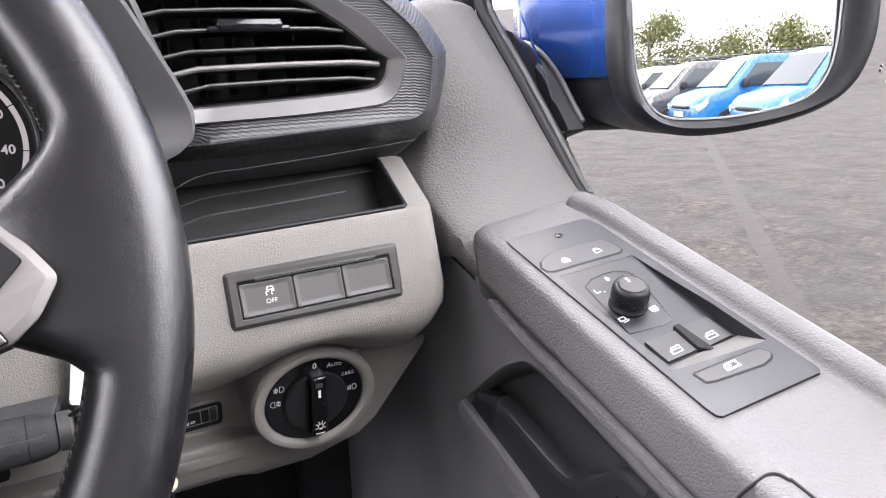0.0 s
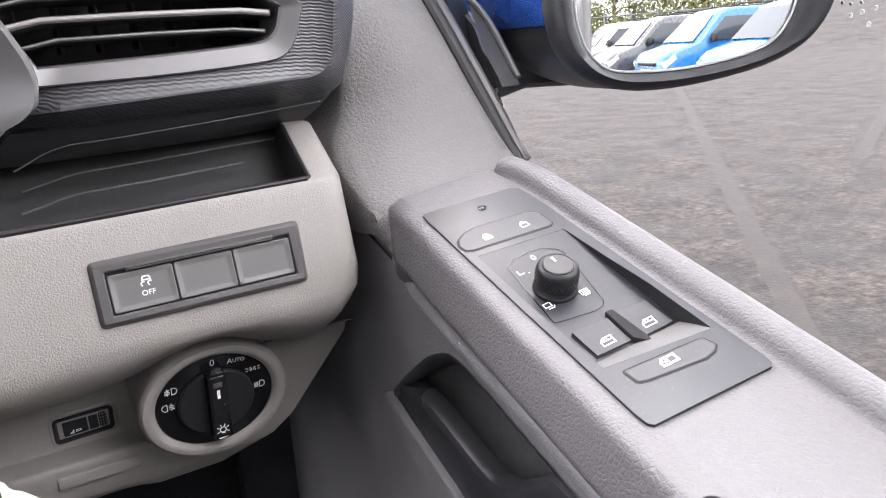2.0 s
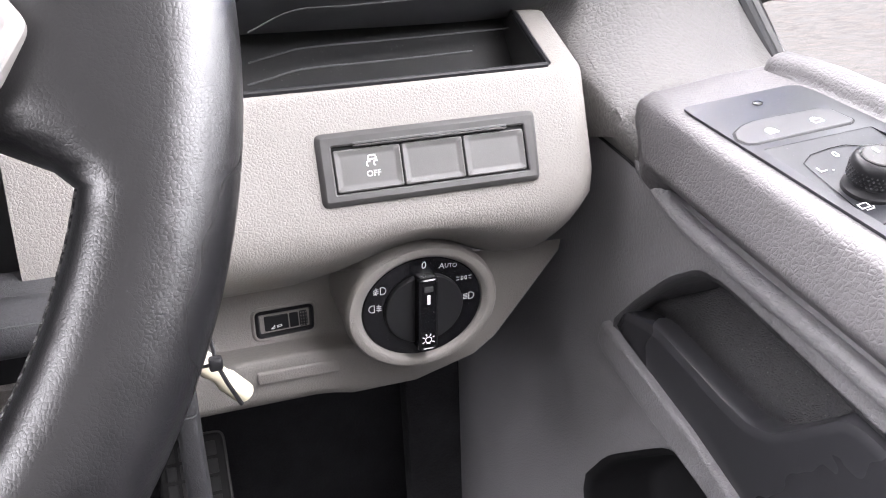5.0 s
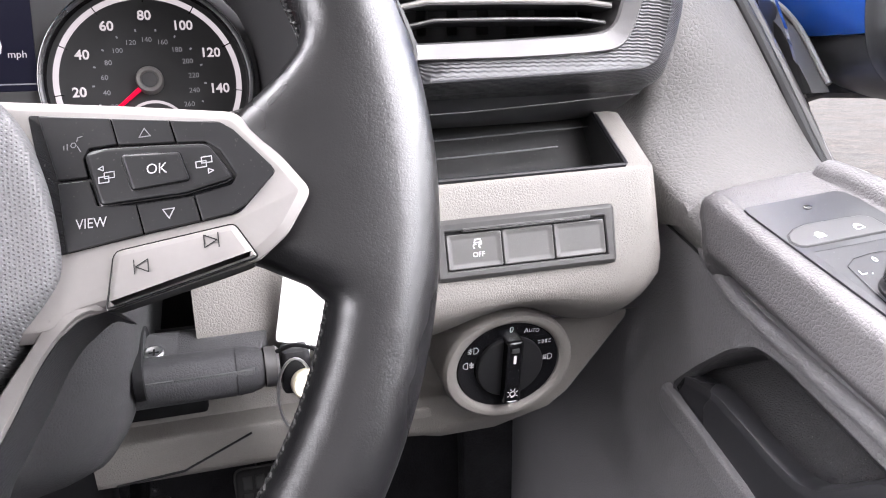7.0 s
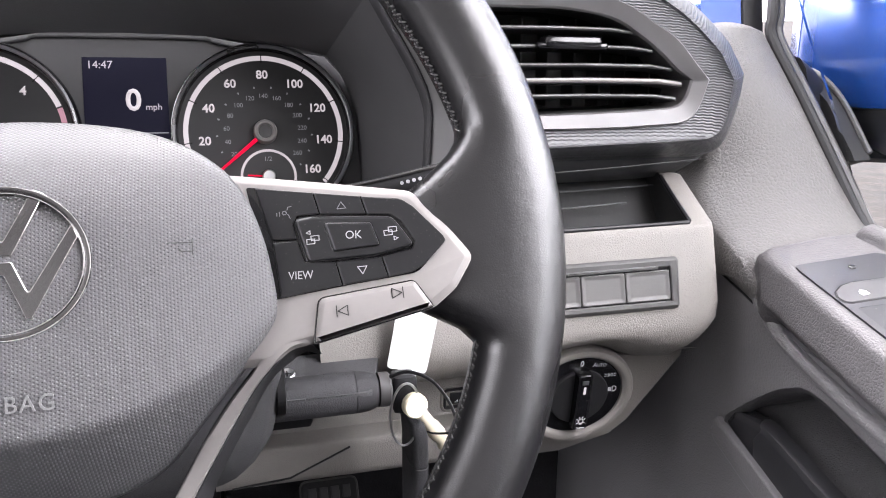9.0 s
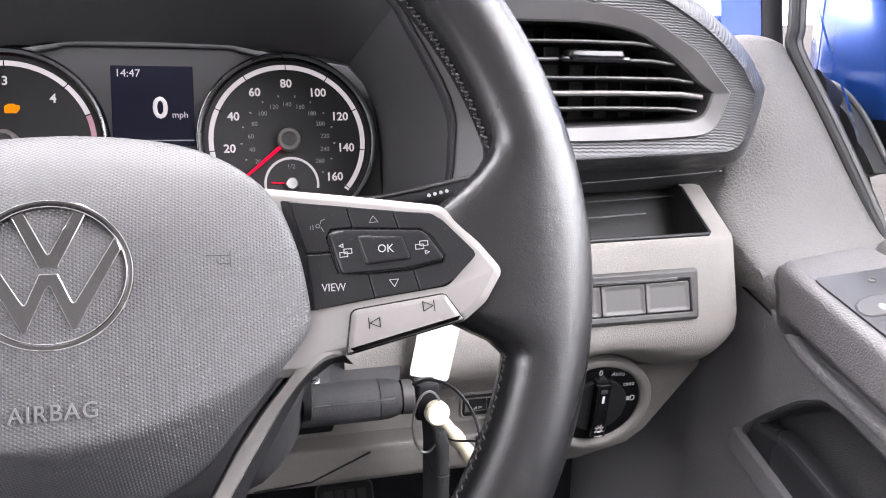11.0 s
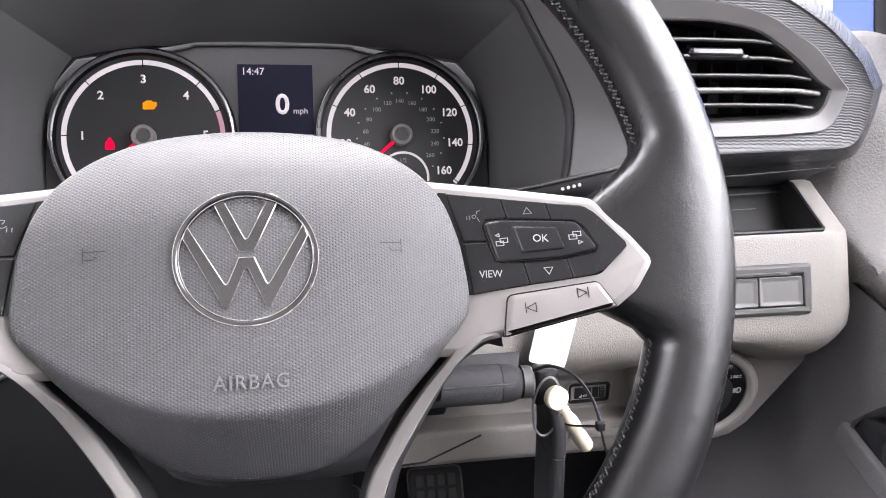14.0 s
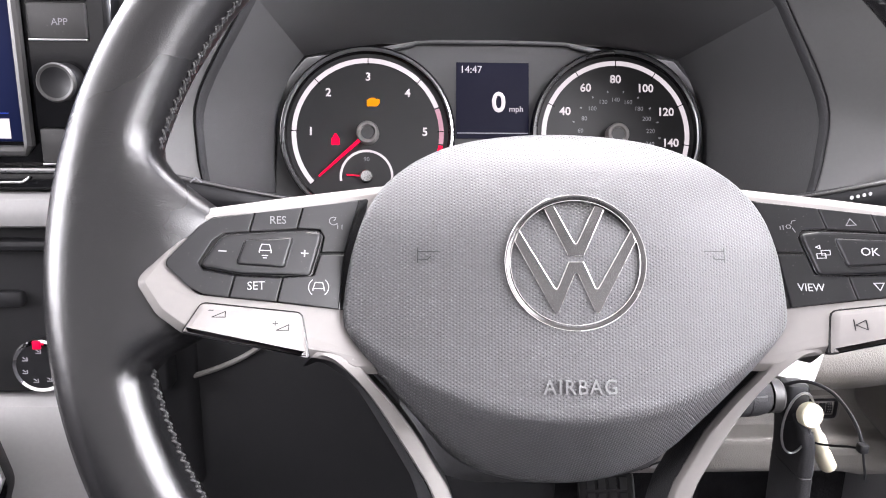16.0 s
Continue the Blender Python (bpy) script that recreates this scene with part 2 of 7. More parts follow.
def offset(poly, d):
    """The outline moved inwards by d."""
    n = len(poly)
    area = sum(poly[i][0] * poly[(i + 1) % n][1] - poly[(i + 1) % n][0] * poly[i][1] for i in range(n))
    s, out = (1 if area > 0 else -1), []
    for i in range(n):
        p, q, r = Vector(poly[i - 1][:2]), Vector(poly[i][:2]), Vector(poly[(i + 1) % n][:2])
        a, b = (q - p).normalized(), (r - q).normalized()
        na, nb = Vector((-a.y, a.x)) * s, Vector((-b.y, b.x)) * s
        k = (na + nb)
        k = k / max(0.35, k.length_squared / 2) if k.length > 1e-6 else na
        out.append(tuple(q + k * d))
    return out


def rounded(poly, r=0.2, steps=3):
    """The outline with each corner rounded by the share r of its sides."""
    n, out = len(poly), []
    for i in range(n):
        p, q, s = Vector(poly[i - 1]), Vector(poly[i]), Vector(poly[(i + 1) % n])
        a, b = q.lerp(p, r), q.lerp(s, r)
        for k in range(steps + 1):
            t = k / steps
            out.append(tuple(a.lerp(q, t).lerp(q.lerp(b, t), t)))
    return out


def fillet(poly, radius, steps=4):
    """The outline with each corner rounded by one radius, or by one for each corner."""
    n, out = len(poly), []
    for i in range(n):
        p, q, s = Vector(poly[i - 1]), Vector(poly[i]), Vector(poly[(i + 1) % n])
        r = radius if isinstance(radius, (int, float)) else radius[i]
        u, v = (p - q), (s - q)
        half = u.angle(v) / 2
        d = min(r / max(0.05, math.tan(half)), 0.48 * u.length, 0.48 * v.length)
        a, b = q + u.normalized() * d, q + v.normalized() * d
        for k in range(steps + 1):
            t = k / steps
            out.append(tuple(a.lerp(q, t).lerp(q.lerp(b, t), t)))
    return out


def slab(outline, height=0.0, depth=0.004, edge=0.0008, surf=lambda x, y: 0.0):
    """A plate on the outline with a rounded upper edge: its top at surf + height, its foot depth below that."""
    rings = []
    for ins, z in ((0, height - depth), (0, height - edge), (edge * 0.3, height - edge * 0.3), (edge, height), (edge * 1.25, height)):
        rings.append([(x, y, surf(x, y) + z) for x, y in (offset(outline, ins) if ins else outline)])
    verts, faces = plate_of(rings)
    return verts, faces + [tuple(range(len(outline) - 1, -1, -1))]


def loft(rings, closed=True, caps=(False, False)):
    n, verts, faces = len(rings[0]), [tuple(v) for r in rings for v in r], []
    for i in range(len(rings) - 1):
        for j in range(n if closed else n - 1):
            a, b = i * n + j, i * n + (j + 1) % n
            faces.append((a, b, b + n, a + n))
    if caps[0]:
        faces.append(tuple(range(n - 1, -1, -1)))
    if caps[1]:
        faces.append(tuple((len(rings) - 1) * n + j for j in range(n)))
    return verts, faces


def plate_of(rings):
    """A plate from outlines one above another, its upper face cut into triangles, for outlines with notches."""
    verts, faces = loft(rings)
    n, base = len(rings[0]), (len(rings) - 1) * len(rings[0])
    flat = [Vector((p[0], p[1], 0)) for p in rings[-1]]
    return verts, faces + [tuple(base + i for i in tri) for tri in tessellate_polygon([flat])]


def join(*meshes):
    verts, faces = [], []
    for v, f in meshes:
        k = len(verts)
        verts += list(v)
        faces += [tuple(i + k for i in q) for q in f]
    return verts, faces


def box(x0, x1, y0, y1, z0, z1, edge=0.0):
    """A box with its twelve edges rounded off."""
    e = min(edge, (x1 - x0) / 2.1, (y1 - y0) / 2.1, (z1 - z0) / 2.1)
    if e <= 0:
        return loft([[(x0, y0, z), (x1, y0, z), (x1, y1, z), (x0, y1, z)] for z in (z0, z1)], True, (True, True))
    rings = []
    corner = [(x0 + e, y0 + e, math.pi), (x1 - e, y0 + e, 1.5 * math.pi), (x1 - e, y1 - e, 0), (x0 + e, y1 - e, 0.5 * math.pi)]
    for ph in (-90, -45, 0, 45, 90):
        rad, z = e * math.cos(radians(ph)), (z0 + e if ph <= 0 else z1 - e) + e * math.sin(radians(ph))
        rings.append([(cx + rad * math.cos(a + k * math.pi / 6), cy + rad * math.sin(a + k * math.pi / 6), z) for cx, cy, a in corner for k in range(4)])
        if ph == 0 and z1 - z0 > 2.05 * e:
            rings.append([(x, y, z1 - e) for x, y, _ in rings[-1]])
    return loft(rings, True, (True, True))


def tube(path, radius, sides=10, flat=1.0, caps=True):
    """A round bar along a path; radius is one number or one for each point."""
    pts = [Vector(p) for p in path]
    rings, up = [], None
    for i, p in enumerate(pts):
        t = (pts[min(i + 1, len(pts) - 1)] - pts[max(i - 1, 0)]).normalized()
        if up is None:
            up = t.orthogonal().normalized() if abs(t.z) > 0.95 else Vector((0, 0, 1))
        up = (up - t * up.dot(t)).normalized()
        side = t.cross(up)
        r = radius if isinstance(radius, (int, float)) else radius[i]
        rings.append([p + side * math.cos(2 * math.pi * k / sides) * r * flat + up * math.sin(2 * math.pi * k / sides) * r for k in range(sides)])
    return loft(rings, True, (caps, caps))


def lathe(profile, n=48, sx=1.0, sy=1.0):
    """Turned about z from (radius, z) pairs; an end within 1 mm of the axis is closed."""
    return loft([[(sx * r * math.cos(2 * math.pi * k / n), sy * r * math.sin(2 * math.pi * k / n), z) for k in range(n)] for r, z in profile], True, (profile[0][0] < 0.001, profile[-1][0] < 0.001))


def moved(mesh, m):
    return [tuple(m @ Vector(v)) for v in mesh[0]], mesh[1]


def letters(body, size, x, y, z, parent, mat, name="lettering", align="CENTER", m=None, surf=None, thick=0.00012, turn=0.0, bold=0.0, narrow=1.0, space=1.0):
    cu = bpy.data.curves.new("text", "FONT")
    cu.body, cu.size, cu.align_x, cu.align_y, cu.extrude = body, size, align, "CENTER", 0.0
    cu.resolution_u, cu.offset, cu.space_character = 3, bold, space
    tmp = new("text", cu)
    me = bpy.data.meshes.new_from_object(tmp)
    bpy.data.objects.remove(tmp)
    bm = bmesh.new()
    bm.from_mesh(me)
    r = bmesh.ops.extrude_face_region(bm, geom=bm.faces[:])
    bmesh.ops.translate(bm, vec=(0, 0, thick), verts=[v for v in r["geom"] if isinstance(v, bmesh.types.BMVert)])
    c, s = math.cos(radians(turn)), math.sin(radians(turn))
    for v in bm.verts:
        v.co.x *= narrow
        a, b = x + v.co.x * c - v.co.y * s, y + v.co.x * s + v.co.y * c
        v.co = (a, b, z + v.co.z + (surf(a, b) if surf else 0))
        if m:
            v.co = m @ v.co
    bm.to_mesh(me)
    bm.free()
    me.materials.clear()
    me.materials.append(mat)
    ob = new(name, me)
    ob.parent = parent
    return ob


def strokes(lines, width, x, y, z, scale=1.0, thick=0.00012, surf=None, turn=0.0):
    """Flat bars along polylines, for printed signs."""
    parts = []
    c, s = math.cos(radians(turn)), math.sin(radians(turn))
    for line in lines:
        for a, b in zip(line, line[1:]):
            a, b = Vector(a) * scale, Vector(b) * scale
            d = (b - a).normalized() if (b - a).length > 1e-9 else Vector((1, 0))
            e, q = Vector((-d.y, d.x)) * width / 2, d * width * 0.3
            ring = [(a - e - q), (b - e + q), (b + e + q), (a + e - q)]
            ring = [(x + p.x * c - p.y * s, y + p.x * s + p.y * c) for p in ring]
            parts.append(loft([[(u, v, z + h + (surf(u, v) if surf else 0)) for u, v in ring] for h in (0, thick)], True, (True, True)))
    return join(*parts)


def arc(cx, cy, r, a0, a1, n=10):
    return [(cx + r * math.cos(radians(a0 + (a1 - a0) * k / n)), cy + r * math.sin(radians(a0 + (a1 - a0) * k / n))) for k in range(n + 1)]


def framed(o, x, y, z):
    return Matrix(((x[0], y[0], z[0], o[0]), (x[1], y[1], z[1], o[1]), (x[2], y[2], z[2], o[2]), (0, 0, 0, 1)))


def smooth_path(pts, n=6):
    """A finer path through the points (Catmull-Rom)."""
    p = [Vector(q) for q in pts]
    p = [2 * p[0] - p[1], *p, 2 * p[-1] - p[-2]]
    out = []
    for i in range(1, len(p) - 2):
        for k in range(n):
            t = k / n
            a, b, c, d = p[i - 1], p[i], p[i + 1], p[i + 2]
            out.append(0.5 * (2 * b + (c - a) * t + (2 * a - 5 * b + 4 * c - d) * t * t + (3 * b - a - 3 * c + d) * t ** 3))
    return out + [p[-2]]


WORLD = Matrix.Identity(4)
WHEEL = pose(-0.1515, 0.273, 1.296, 70)
GAUGES = pose(-0.1485, 0.585, 1.32, 75)
SWITCHES = framed((0.138175, 0.40605, 1.2273), (0.99541, -0.08813, 0.03721), (-0.01673, 0.22261, 0.97476), (-0.09419, -0.97092, 0.22011))
DOORTOP = framed((0.264025, 0.275775, 1.2277), (0.98380, -0.07543, 0.16261), (0.03299, 0.96785, 0.24934), (-0.17619, -0.23993, 0.95467))
DIAL = pose(0.1370, 0.4315, 1.1463, 99)


# ---- ground and the cab's shell ----
def asphalt():
    m = material("worn_asphalt", (0.0190, 0.0152, 0.0130), 0.9, bumps=(("noise", 0.02, 0.006),), vary=0.75, vary_scale=1.4)
    n, l = m.node_tree.nodes, m.node_tree.links
    co = n.new("ShaderNodeTexCoord")
    st = n.new("ShaderNodeTexNoise")
    st.inputs["Scale"].default_value, st.inputs["Detail"].default_value, st.inputs["Roughness"].default_value = 17, 6, 0.68
    l.new(co.outputs["Object"], st.inputs["Vector"])
    tone = n.new("ShaderNodeMapRange")
    l.new(st.outputs[0], tone.inputs["Value"])
    tone.inputs["From Min"].default_value, tone.inputs["From Max"].default_value = 0.32, 0.68
    tone.inputs["To Min"].default_value, tone.inputs["To Max"].default_value = 0.1, 2.4
    blot = n.new("ShaderNodeTexNoise")
    blot.inputs["Scale"].default_value, blot.inputs["Detail"].default_value, blot.inputs["Roughness"].default_value = 2.6, 9, 0.72
    l.new(co.outputs["Object"], blot.inputs["Vector"])
    patch = n.new("ShaderNodeMapRange")
    patch.inputs["From Min"].default_value, patch.inputs["From Max"].default_value = 0.34, 0.66
    patch.inputs["To Min"].default_value, patch.inputs["To Max"].default_value = 0.30, 1.85
    l.new(blot.outputs[0], patch.inputs["Value"])
    both_tones = n.new("ShaderNodeMath")
    both_tones.operation = "MULTIPLY"
    l.new(tone.outputs[0], both_tones.inputs[0])
    l.new(patch.outputs[0], both_tones.inputs[1])
    mul = n.new("ShaderNodeVectorMath")
    mul.operation = "SCALE"
    b = n["Principled BSDF"]
    old = b.inputs["Base Color"].links[0].from_socket
    l.new(old, mul.inputs[0])
    l.new(both_tones.outputs[0], mul.inputs["Scale"])
    l.new(mul.outputs[0], b.inputs["Base Color"])
    return m


ASPHALT = asphalt()
WORNPAINT = material("worn_white_paint", (0.028, 0.0236, 0.0212), 0.9, bumps=(("noise", 0.02, 0.004),), vary=0.9, vary_scale=5)
# one sheet that climbs a slope beyond the bays
climb = [[(0.85 * s - 0.53 * w, 0.53 * s + 0.85 * w, z) for w in (-500, 500)] for s, z in ((-500, 0), (21, 0), (24, 0.2), (28, 0.65), (66, 5.8), (70, 6.1), (500, 6.3))]
tagged(build("ground", *loft(climb, False), ASPHALT), "grey stony worn asphalt of a car park", "ground", kind="structure")


def bay_line(a, b, width):
    a, b = Vector(a), Vector(b)
    d = (b - a).normalized()
    e = Vector((-d.y, d.x)) * width / 2
    n, rows = 60, []
    for k in range(n + 1):
        p = a.lerp(b, k / n)
        j = 1 + 0.35 * noise.noise((p.x * 3, p.y * 3, 0))
        rows.append([(*(p + e * j), 0.001), (*(p + e * 0.3), 0.0012), (*(p - e * 0.3), 0.0012), (*(p - e * j), 0.001)])
    ob = build("road_marking", *loft(rows, False), WORNPAINT)
    return tagged(ob, "faded white bay line worn into the asphalt", "road marking", "bay lines", "structure")


bay_line((2.6, 1.6), (11.5, 10.5), 0.13)
bay_line((6.4, 3.75), (17.5, 9.2), 0.13)

shell = "structure"
# unseen roof and rear walls, added to close the cab and bounce fill light
tagged(build("ceiling", *box(-1.45, 0.36, -0.88, 0.42, 1.93, 1.97, 0.01), ROOFLINING), "grey cloth roof lining of the van, unseen, bouncing light", "ceiling", kind=shell)
tagged(build("wall_rear", *box(-1.45, 0.36, -0.50, -0.47, 1.30, 1.97, 0.01), PANELLING), "unseen grey upper rear wall, added to bounce light", "wall", kind=shell)
tagged(build("wall_rear_lower", *box(-1.45, 0.36, -0.50, -0.47, 0.55, 1.296, 0.01), CARPET), "unseen black carpeted lower rear wall, added to close the cab", "wall", kind=shell)
tagged(build("floor", *box(-1.45, 0.40, -0.88, 0.95, 0.52, 0.56, 0.01), CARPET), "black carpet of the van floor", "floor", kind=shell)
tagged(build("wall_front", *box(-1.45, 0.34, 0.80, 0.84, 0.55, 1.36, 0.01), CARPET), "black insulated front wall of the footwell", "wall", kind=shell)


def side_wall(x0, x1):
    return join(box(x0, x1, -0.88, 0.44, 1.86, 1.95, 0.01), box(x0, x1, -0.88, -0.28, 1.18, 1.86, 0.01))


tagged(build("wall_left", *side_wall(-1.48, -1.45), BULKHEAD), "dark grey side of the cab with window opening", "wall", kind=shell)
tagged(build("wall_right", *side_wall(0.335, 0.348), BULKHEAD), "dark grey side of the cab with window opening", "wall", kind=shell)


tagged(build("wall_left_lower", *box(-1.48, -1.45, -0.88, 0.95, 0.55, 1.18, 0.01), CARD), "dark grey lower side of the cab", "wall", kind=shell)
tagged(build("wall_right_lower", *box(0.335, 0.37, -0.88, -0.41, 0.55, 1.18, 0.01), CARD), "dark grey lower side of the cab", "wall", kind=shell)


def pillar(x0, x1):
    rows = []
    for k in range(9):
        t = k / 8
        y, z = 0.98 - 0.56 * t, 1.30 + 0.66 * t
        rows.append([(x0, y, z), (x1, y, z), (x1, y + 0.05, z + 0.03), (x0, y + 0.05, z + 0.03)])
    return loft(rows, True, (True, True))


tagged(build("pillar_left", *pillar(-1.47, -1.38), DOOR), "grey trimmed windscreen pillar", "pillar", kind=shell)
tagged(build("pillar_right", *pillar(0.30, 0.36), BLUE), "blue painted windscreen pillar", "pillar", kind=shell)

tagged(build("wall_footwell", *join(box(0.325, 0.345, 0.43, 0.84, 0.55, 1.24, 0.004), box(0.205, 0.345, 0.715, 0.74, 0.55, 1.375, 0.004)), CARPET), "black carpeted inner side of the footwell", "wall", kind=shell)

# ---- dashboard ----
dash = thing("dashboard", WORLD, "black and beige grained plastic dashboard of a van", "dashboard")
build("top_pad", *join(box(-1.40, 0.235, 0.60, 0.99, 1.385, 1.418, 0.012), box(-1.40, -0.375, 0.50, 0.602, 1.385, 1.418, 0.006), box(0.075, 0.235, 0.50, 0.602, 1.385, 1.418, 0.006)), SOFT, dash, "dark grey soft dashboard top")
build("inner_box", *box(-1.40, -0.36, 0.50, 0.80, 1.06, 1.38, 0.01), MATT, dash)
build("inner_box", *box(-0.33, 0.20, 0.62, 0.80, 1.10, 1.38, 0.01), MATT, dash)

# binnacle: hood, lip and flanks
CX = -0.1485
back_side = [(-0.1640, 1.250), (-0.1640, 1.300), (-0.1620, 1.332), (-0.1540, 1.355), (-0.1430, 1.3698)]
back_top = [(-0.1430, 1.3698), (-0.110, 1.3760), (-0.06, 1.3815), (0, 1.383)]
lip_side = [(-0.172, 1.262), (-0.1800, 1.288), (-0.1830, 1.313), (-0.1800, 1.345), (-0.1490, 1.4000)]
lip_top = [(-0.1490, 1.4000), (-0.125, 1.422), (-0.08, 1.445), (0, 1.462)]
flank_side = [(-0.2125, 1.3075), (-0.2205, 1.3115), (-0.2262, 1.3195), (-0.2245, 1.338), (-0.2020, 1.3840)]
flank_top = [(-0.2020, 1.3840), (-0.175, 1.422), (-0.11, 1.462), (0, 1.478)]


def arch_of(side, top):
    a, b = [[(p.x, p.y) for p in smooth_path([(x, z, 0) for x, z in half], 4)] for half in (side, top)]
    return a + b[1:]


back_arch, lip_arch, flank_arch = arch_of(back_side, back_top), arch_of(lip_side, lip_top), arch_of(flank_side, flank_top)


def both(arch):
    return arch + [(-x, z) for x, z in reversed(arch[:-1])]


hood_rows = []
for k in range(7):
    t = k / 6
    hood_rows.append([(CX + a[0] * (1 - t) + b[0] * t, 0.592 - 0.142 * t, a[1] * (1 - t) + b[1] * t) for a, b in zip(both(back_arch), both(lip_arch))])
build("instrument_hood", *loft(hood_rows, False), HOOD, dash, "dark grey grained hood round the instruments", 16)
lip_rows = [[(CX + x * s, y, z + dz) for x, z in both(lip_arch)] for s, y, dz in ((1.0, 0.450, 0), (1.006, 0.4465, 0.001), (1.018, 0.4460, 0.003), (1.026, 0.449, 0.004))]
build("hood_lip", *loft(lip_rows, False), SOFT, dash, "", 60)
fl, ff = both([(x * 1.026, z + 0.004) for x, z in lip_arch]), both(flank_arch)
flank_rows = [[(CX + a[0] * (1 - t) + b[0] * t, 0.4475 * (1 - t) + 0.4142 * t, a[1] * (1 - t) + b[1] * t) for a, b in zip(fl, ff)] for t in (0, 0.25, 0.5, 0.75, 0.97)]
flank_rows.append([(CX + x * 1.004, 0.4138, z) for x, z in ff])
flank_rows.append([(CX + x * 1.014, 0.4165, z + 0.001) for x, z in ff])
flank_rows.append([(CX + x * 1.018, 0.4700, z + 0.002) for x, z in ff])
build("hood_seam", *tube([(CX + x * 1.026, 0.4478, z + 0.004) for x, z in both(lip_arch)], 0.0007, 6), MATT, dash)
build("hood_flank", *loft(flank_rows, False), FLANK, dash, "mid grey flank of the instrument hood", 50)

# driver's lower panel, in the frame of its switches
panel = thing("driver_panel", SWITCHES, "beige grained plastic dashboard panel with an open tray", "dashboard panel")
face_profile = [(37.0, -2.6), (35.6, -0.9), (33.5, -0.2), (30, 0), (15, 0), (0, 0), (-14, 0), (-25, -0.3), (-32, -1.8), (-38, -5.5), (-43, -12), (-47.5, -21), (-51, -31), (-53, -46)]
cols = [(-175, 0), (-120, 0), (-70, 0), (-50, 0), (-42, 0), (-34, 0), (-24, 0), (-12, 0), (0, 0), (12, 0), (24, 0), (34, 0), (42, 0), (50, 0), (66, 0), (72, -0.6), (76.5, -2.4), (79.5, -5.4), (81, -9), (81.5, -30), (81.5, -60)]


def panel_x(x, sy):
    lim = 1.0 if sy > -22 else 1 - 0.0098 * (-22 - sy)
    return x * lim if x > 0 else x


def panel_sy(x, sy):
    near = math.exp(-((x + 4.5) / 40) ** 2)
    return sy if sy > -30 else -30 + (sy + 30) * (1 - 0.62 * near)


rows = [[(panel_x(x, sy) / 1000, panel_sy(x, sy) / 1000, (sn + dx + (0.00035 * x * x if x < 0 else 0)) / 1000) for x, dx in cols] for sy, sn in face_profile]
build("front", *loft(rows, False), BEIGE, panel, "", 50)
top_profile = [(37.0, -2.6), (41, -7.5), (48, -15), (60, -28), (72, -41), (76, -60)]
tcols = [(62.5, -0.4), (66, 0), (72, -0.6), (76.5, -2.4), (79.5, -5.4), (81, -9), (81.5, -30), (81.5, -60)]
build("top_strip", *loft([[(62.3 / 1000, (sy - 4) / 1000, (sn - 14) / 1000)] + [(x / 1000, (sy + 0.2 * dx) / 1000, (sn + dx * 0.6) / 1000) for x, dx in tcols] for sy, sn in top_profile], False), BEIGE, panel, "", 50)
tray_profile = [(37.2, -2.9), (36.2, -4.2), (30, -6.0), (23, -8.5), (21, -14), (26, -30), (31, -42), (36, -45), (52, -52), (76, -62)]
tray_rows = [[(x / 1000, sy / 1000, (sn + (0.00035 * x * x if x < 0 else 0)) / 1000) for x in (-175, -120, -60, -20, 20, 54, 59.5, 61.5)] for sy, sn in tray_profile]
right_wall = [[(61.5 / 1000, sy / 1000, sn / 1000), (62.0 / 1000, (37.2 + (-2.9 - sn) * 0.92) / 1000, sn / 1000)] for sy, sn in tray_profile]
build("tray", *join(loft(tray_rows, False), loft(right_wall, False)), TRAY, panel, "black open tray", 40)
rim_path = [(-0.175, 0.0368, -0.0020 + 0.0126), (-0.12, 0.0372, -0.0022 + 0.005), (-0.06, 0.0372, -0.0010), (0, 0.0372, -0.0024), (0.0612, 0.0372, -0.0026), (0.0622, 0.0380, -0.0035), (0.0622, 0.0520, -0.0195), (0.0622, 0.0700, -0.0390)]
build("tray_rim", *tube(rim_path, 0.0016, 8), DARK, panel)
for k in range(6):
    x = -0.115 + 0.031 * k
    build("tray_rib", *box(x, x + 0.002, 0.0235, 0.0330, -0.041, -0.014, 0.0008), TRAY, panel)

build("tray_ledge", *moved(tube(smooth_path([(0.0641, 0.4555, 1.2622), (0.0749, 0.4555, 1.2645), (0.0916, 0.4555, 1.268), (0.1289, 0.4555, 1.2694), (0.1787, 0.4555, 1.2716)], 5), 0.0006, 6), SWITCHES.inverted()), SEAM, panel)

# lower panel under it
low_profile = [(0.430, 1.1720), (0.452, 1.1660), (0.468, 1.1600), (0.4725, 1.1530), (0.4735, 1.1400), (0.4735, 1.1250), (0.4728, 1.1228), (0.4690, 1.1215), (0.4610, 1.1206), (0.4584, 1.1200), (0.4572, 1.1186), (0.4574, 1.1150), (0.4592, 1.1060), (0.4612, 1.0970), (0.4640, 1.0915), (0.4700, 1.0895), (0.50, 1.0890)]


def low_x(x, z):
    end = 0.226 - 0.0009 * max(0, 1.1615 - z) * 1000 - (0.0009 * max(0, 1.112 - z) * 1000 if z < 1.112 else 0)
    return x if x < 0.06 else 0.06 + (x - 0.06) * (end - 0.06) / 0.15



def low_y(x, y, z):
    k = min(1, max(0, (x - 0.105) / 0.03))
    return y + k * (min(y, 0.447 + max(0, 1.106 - z) * 0.9) - y)


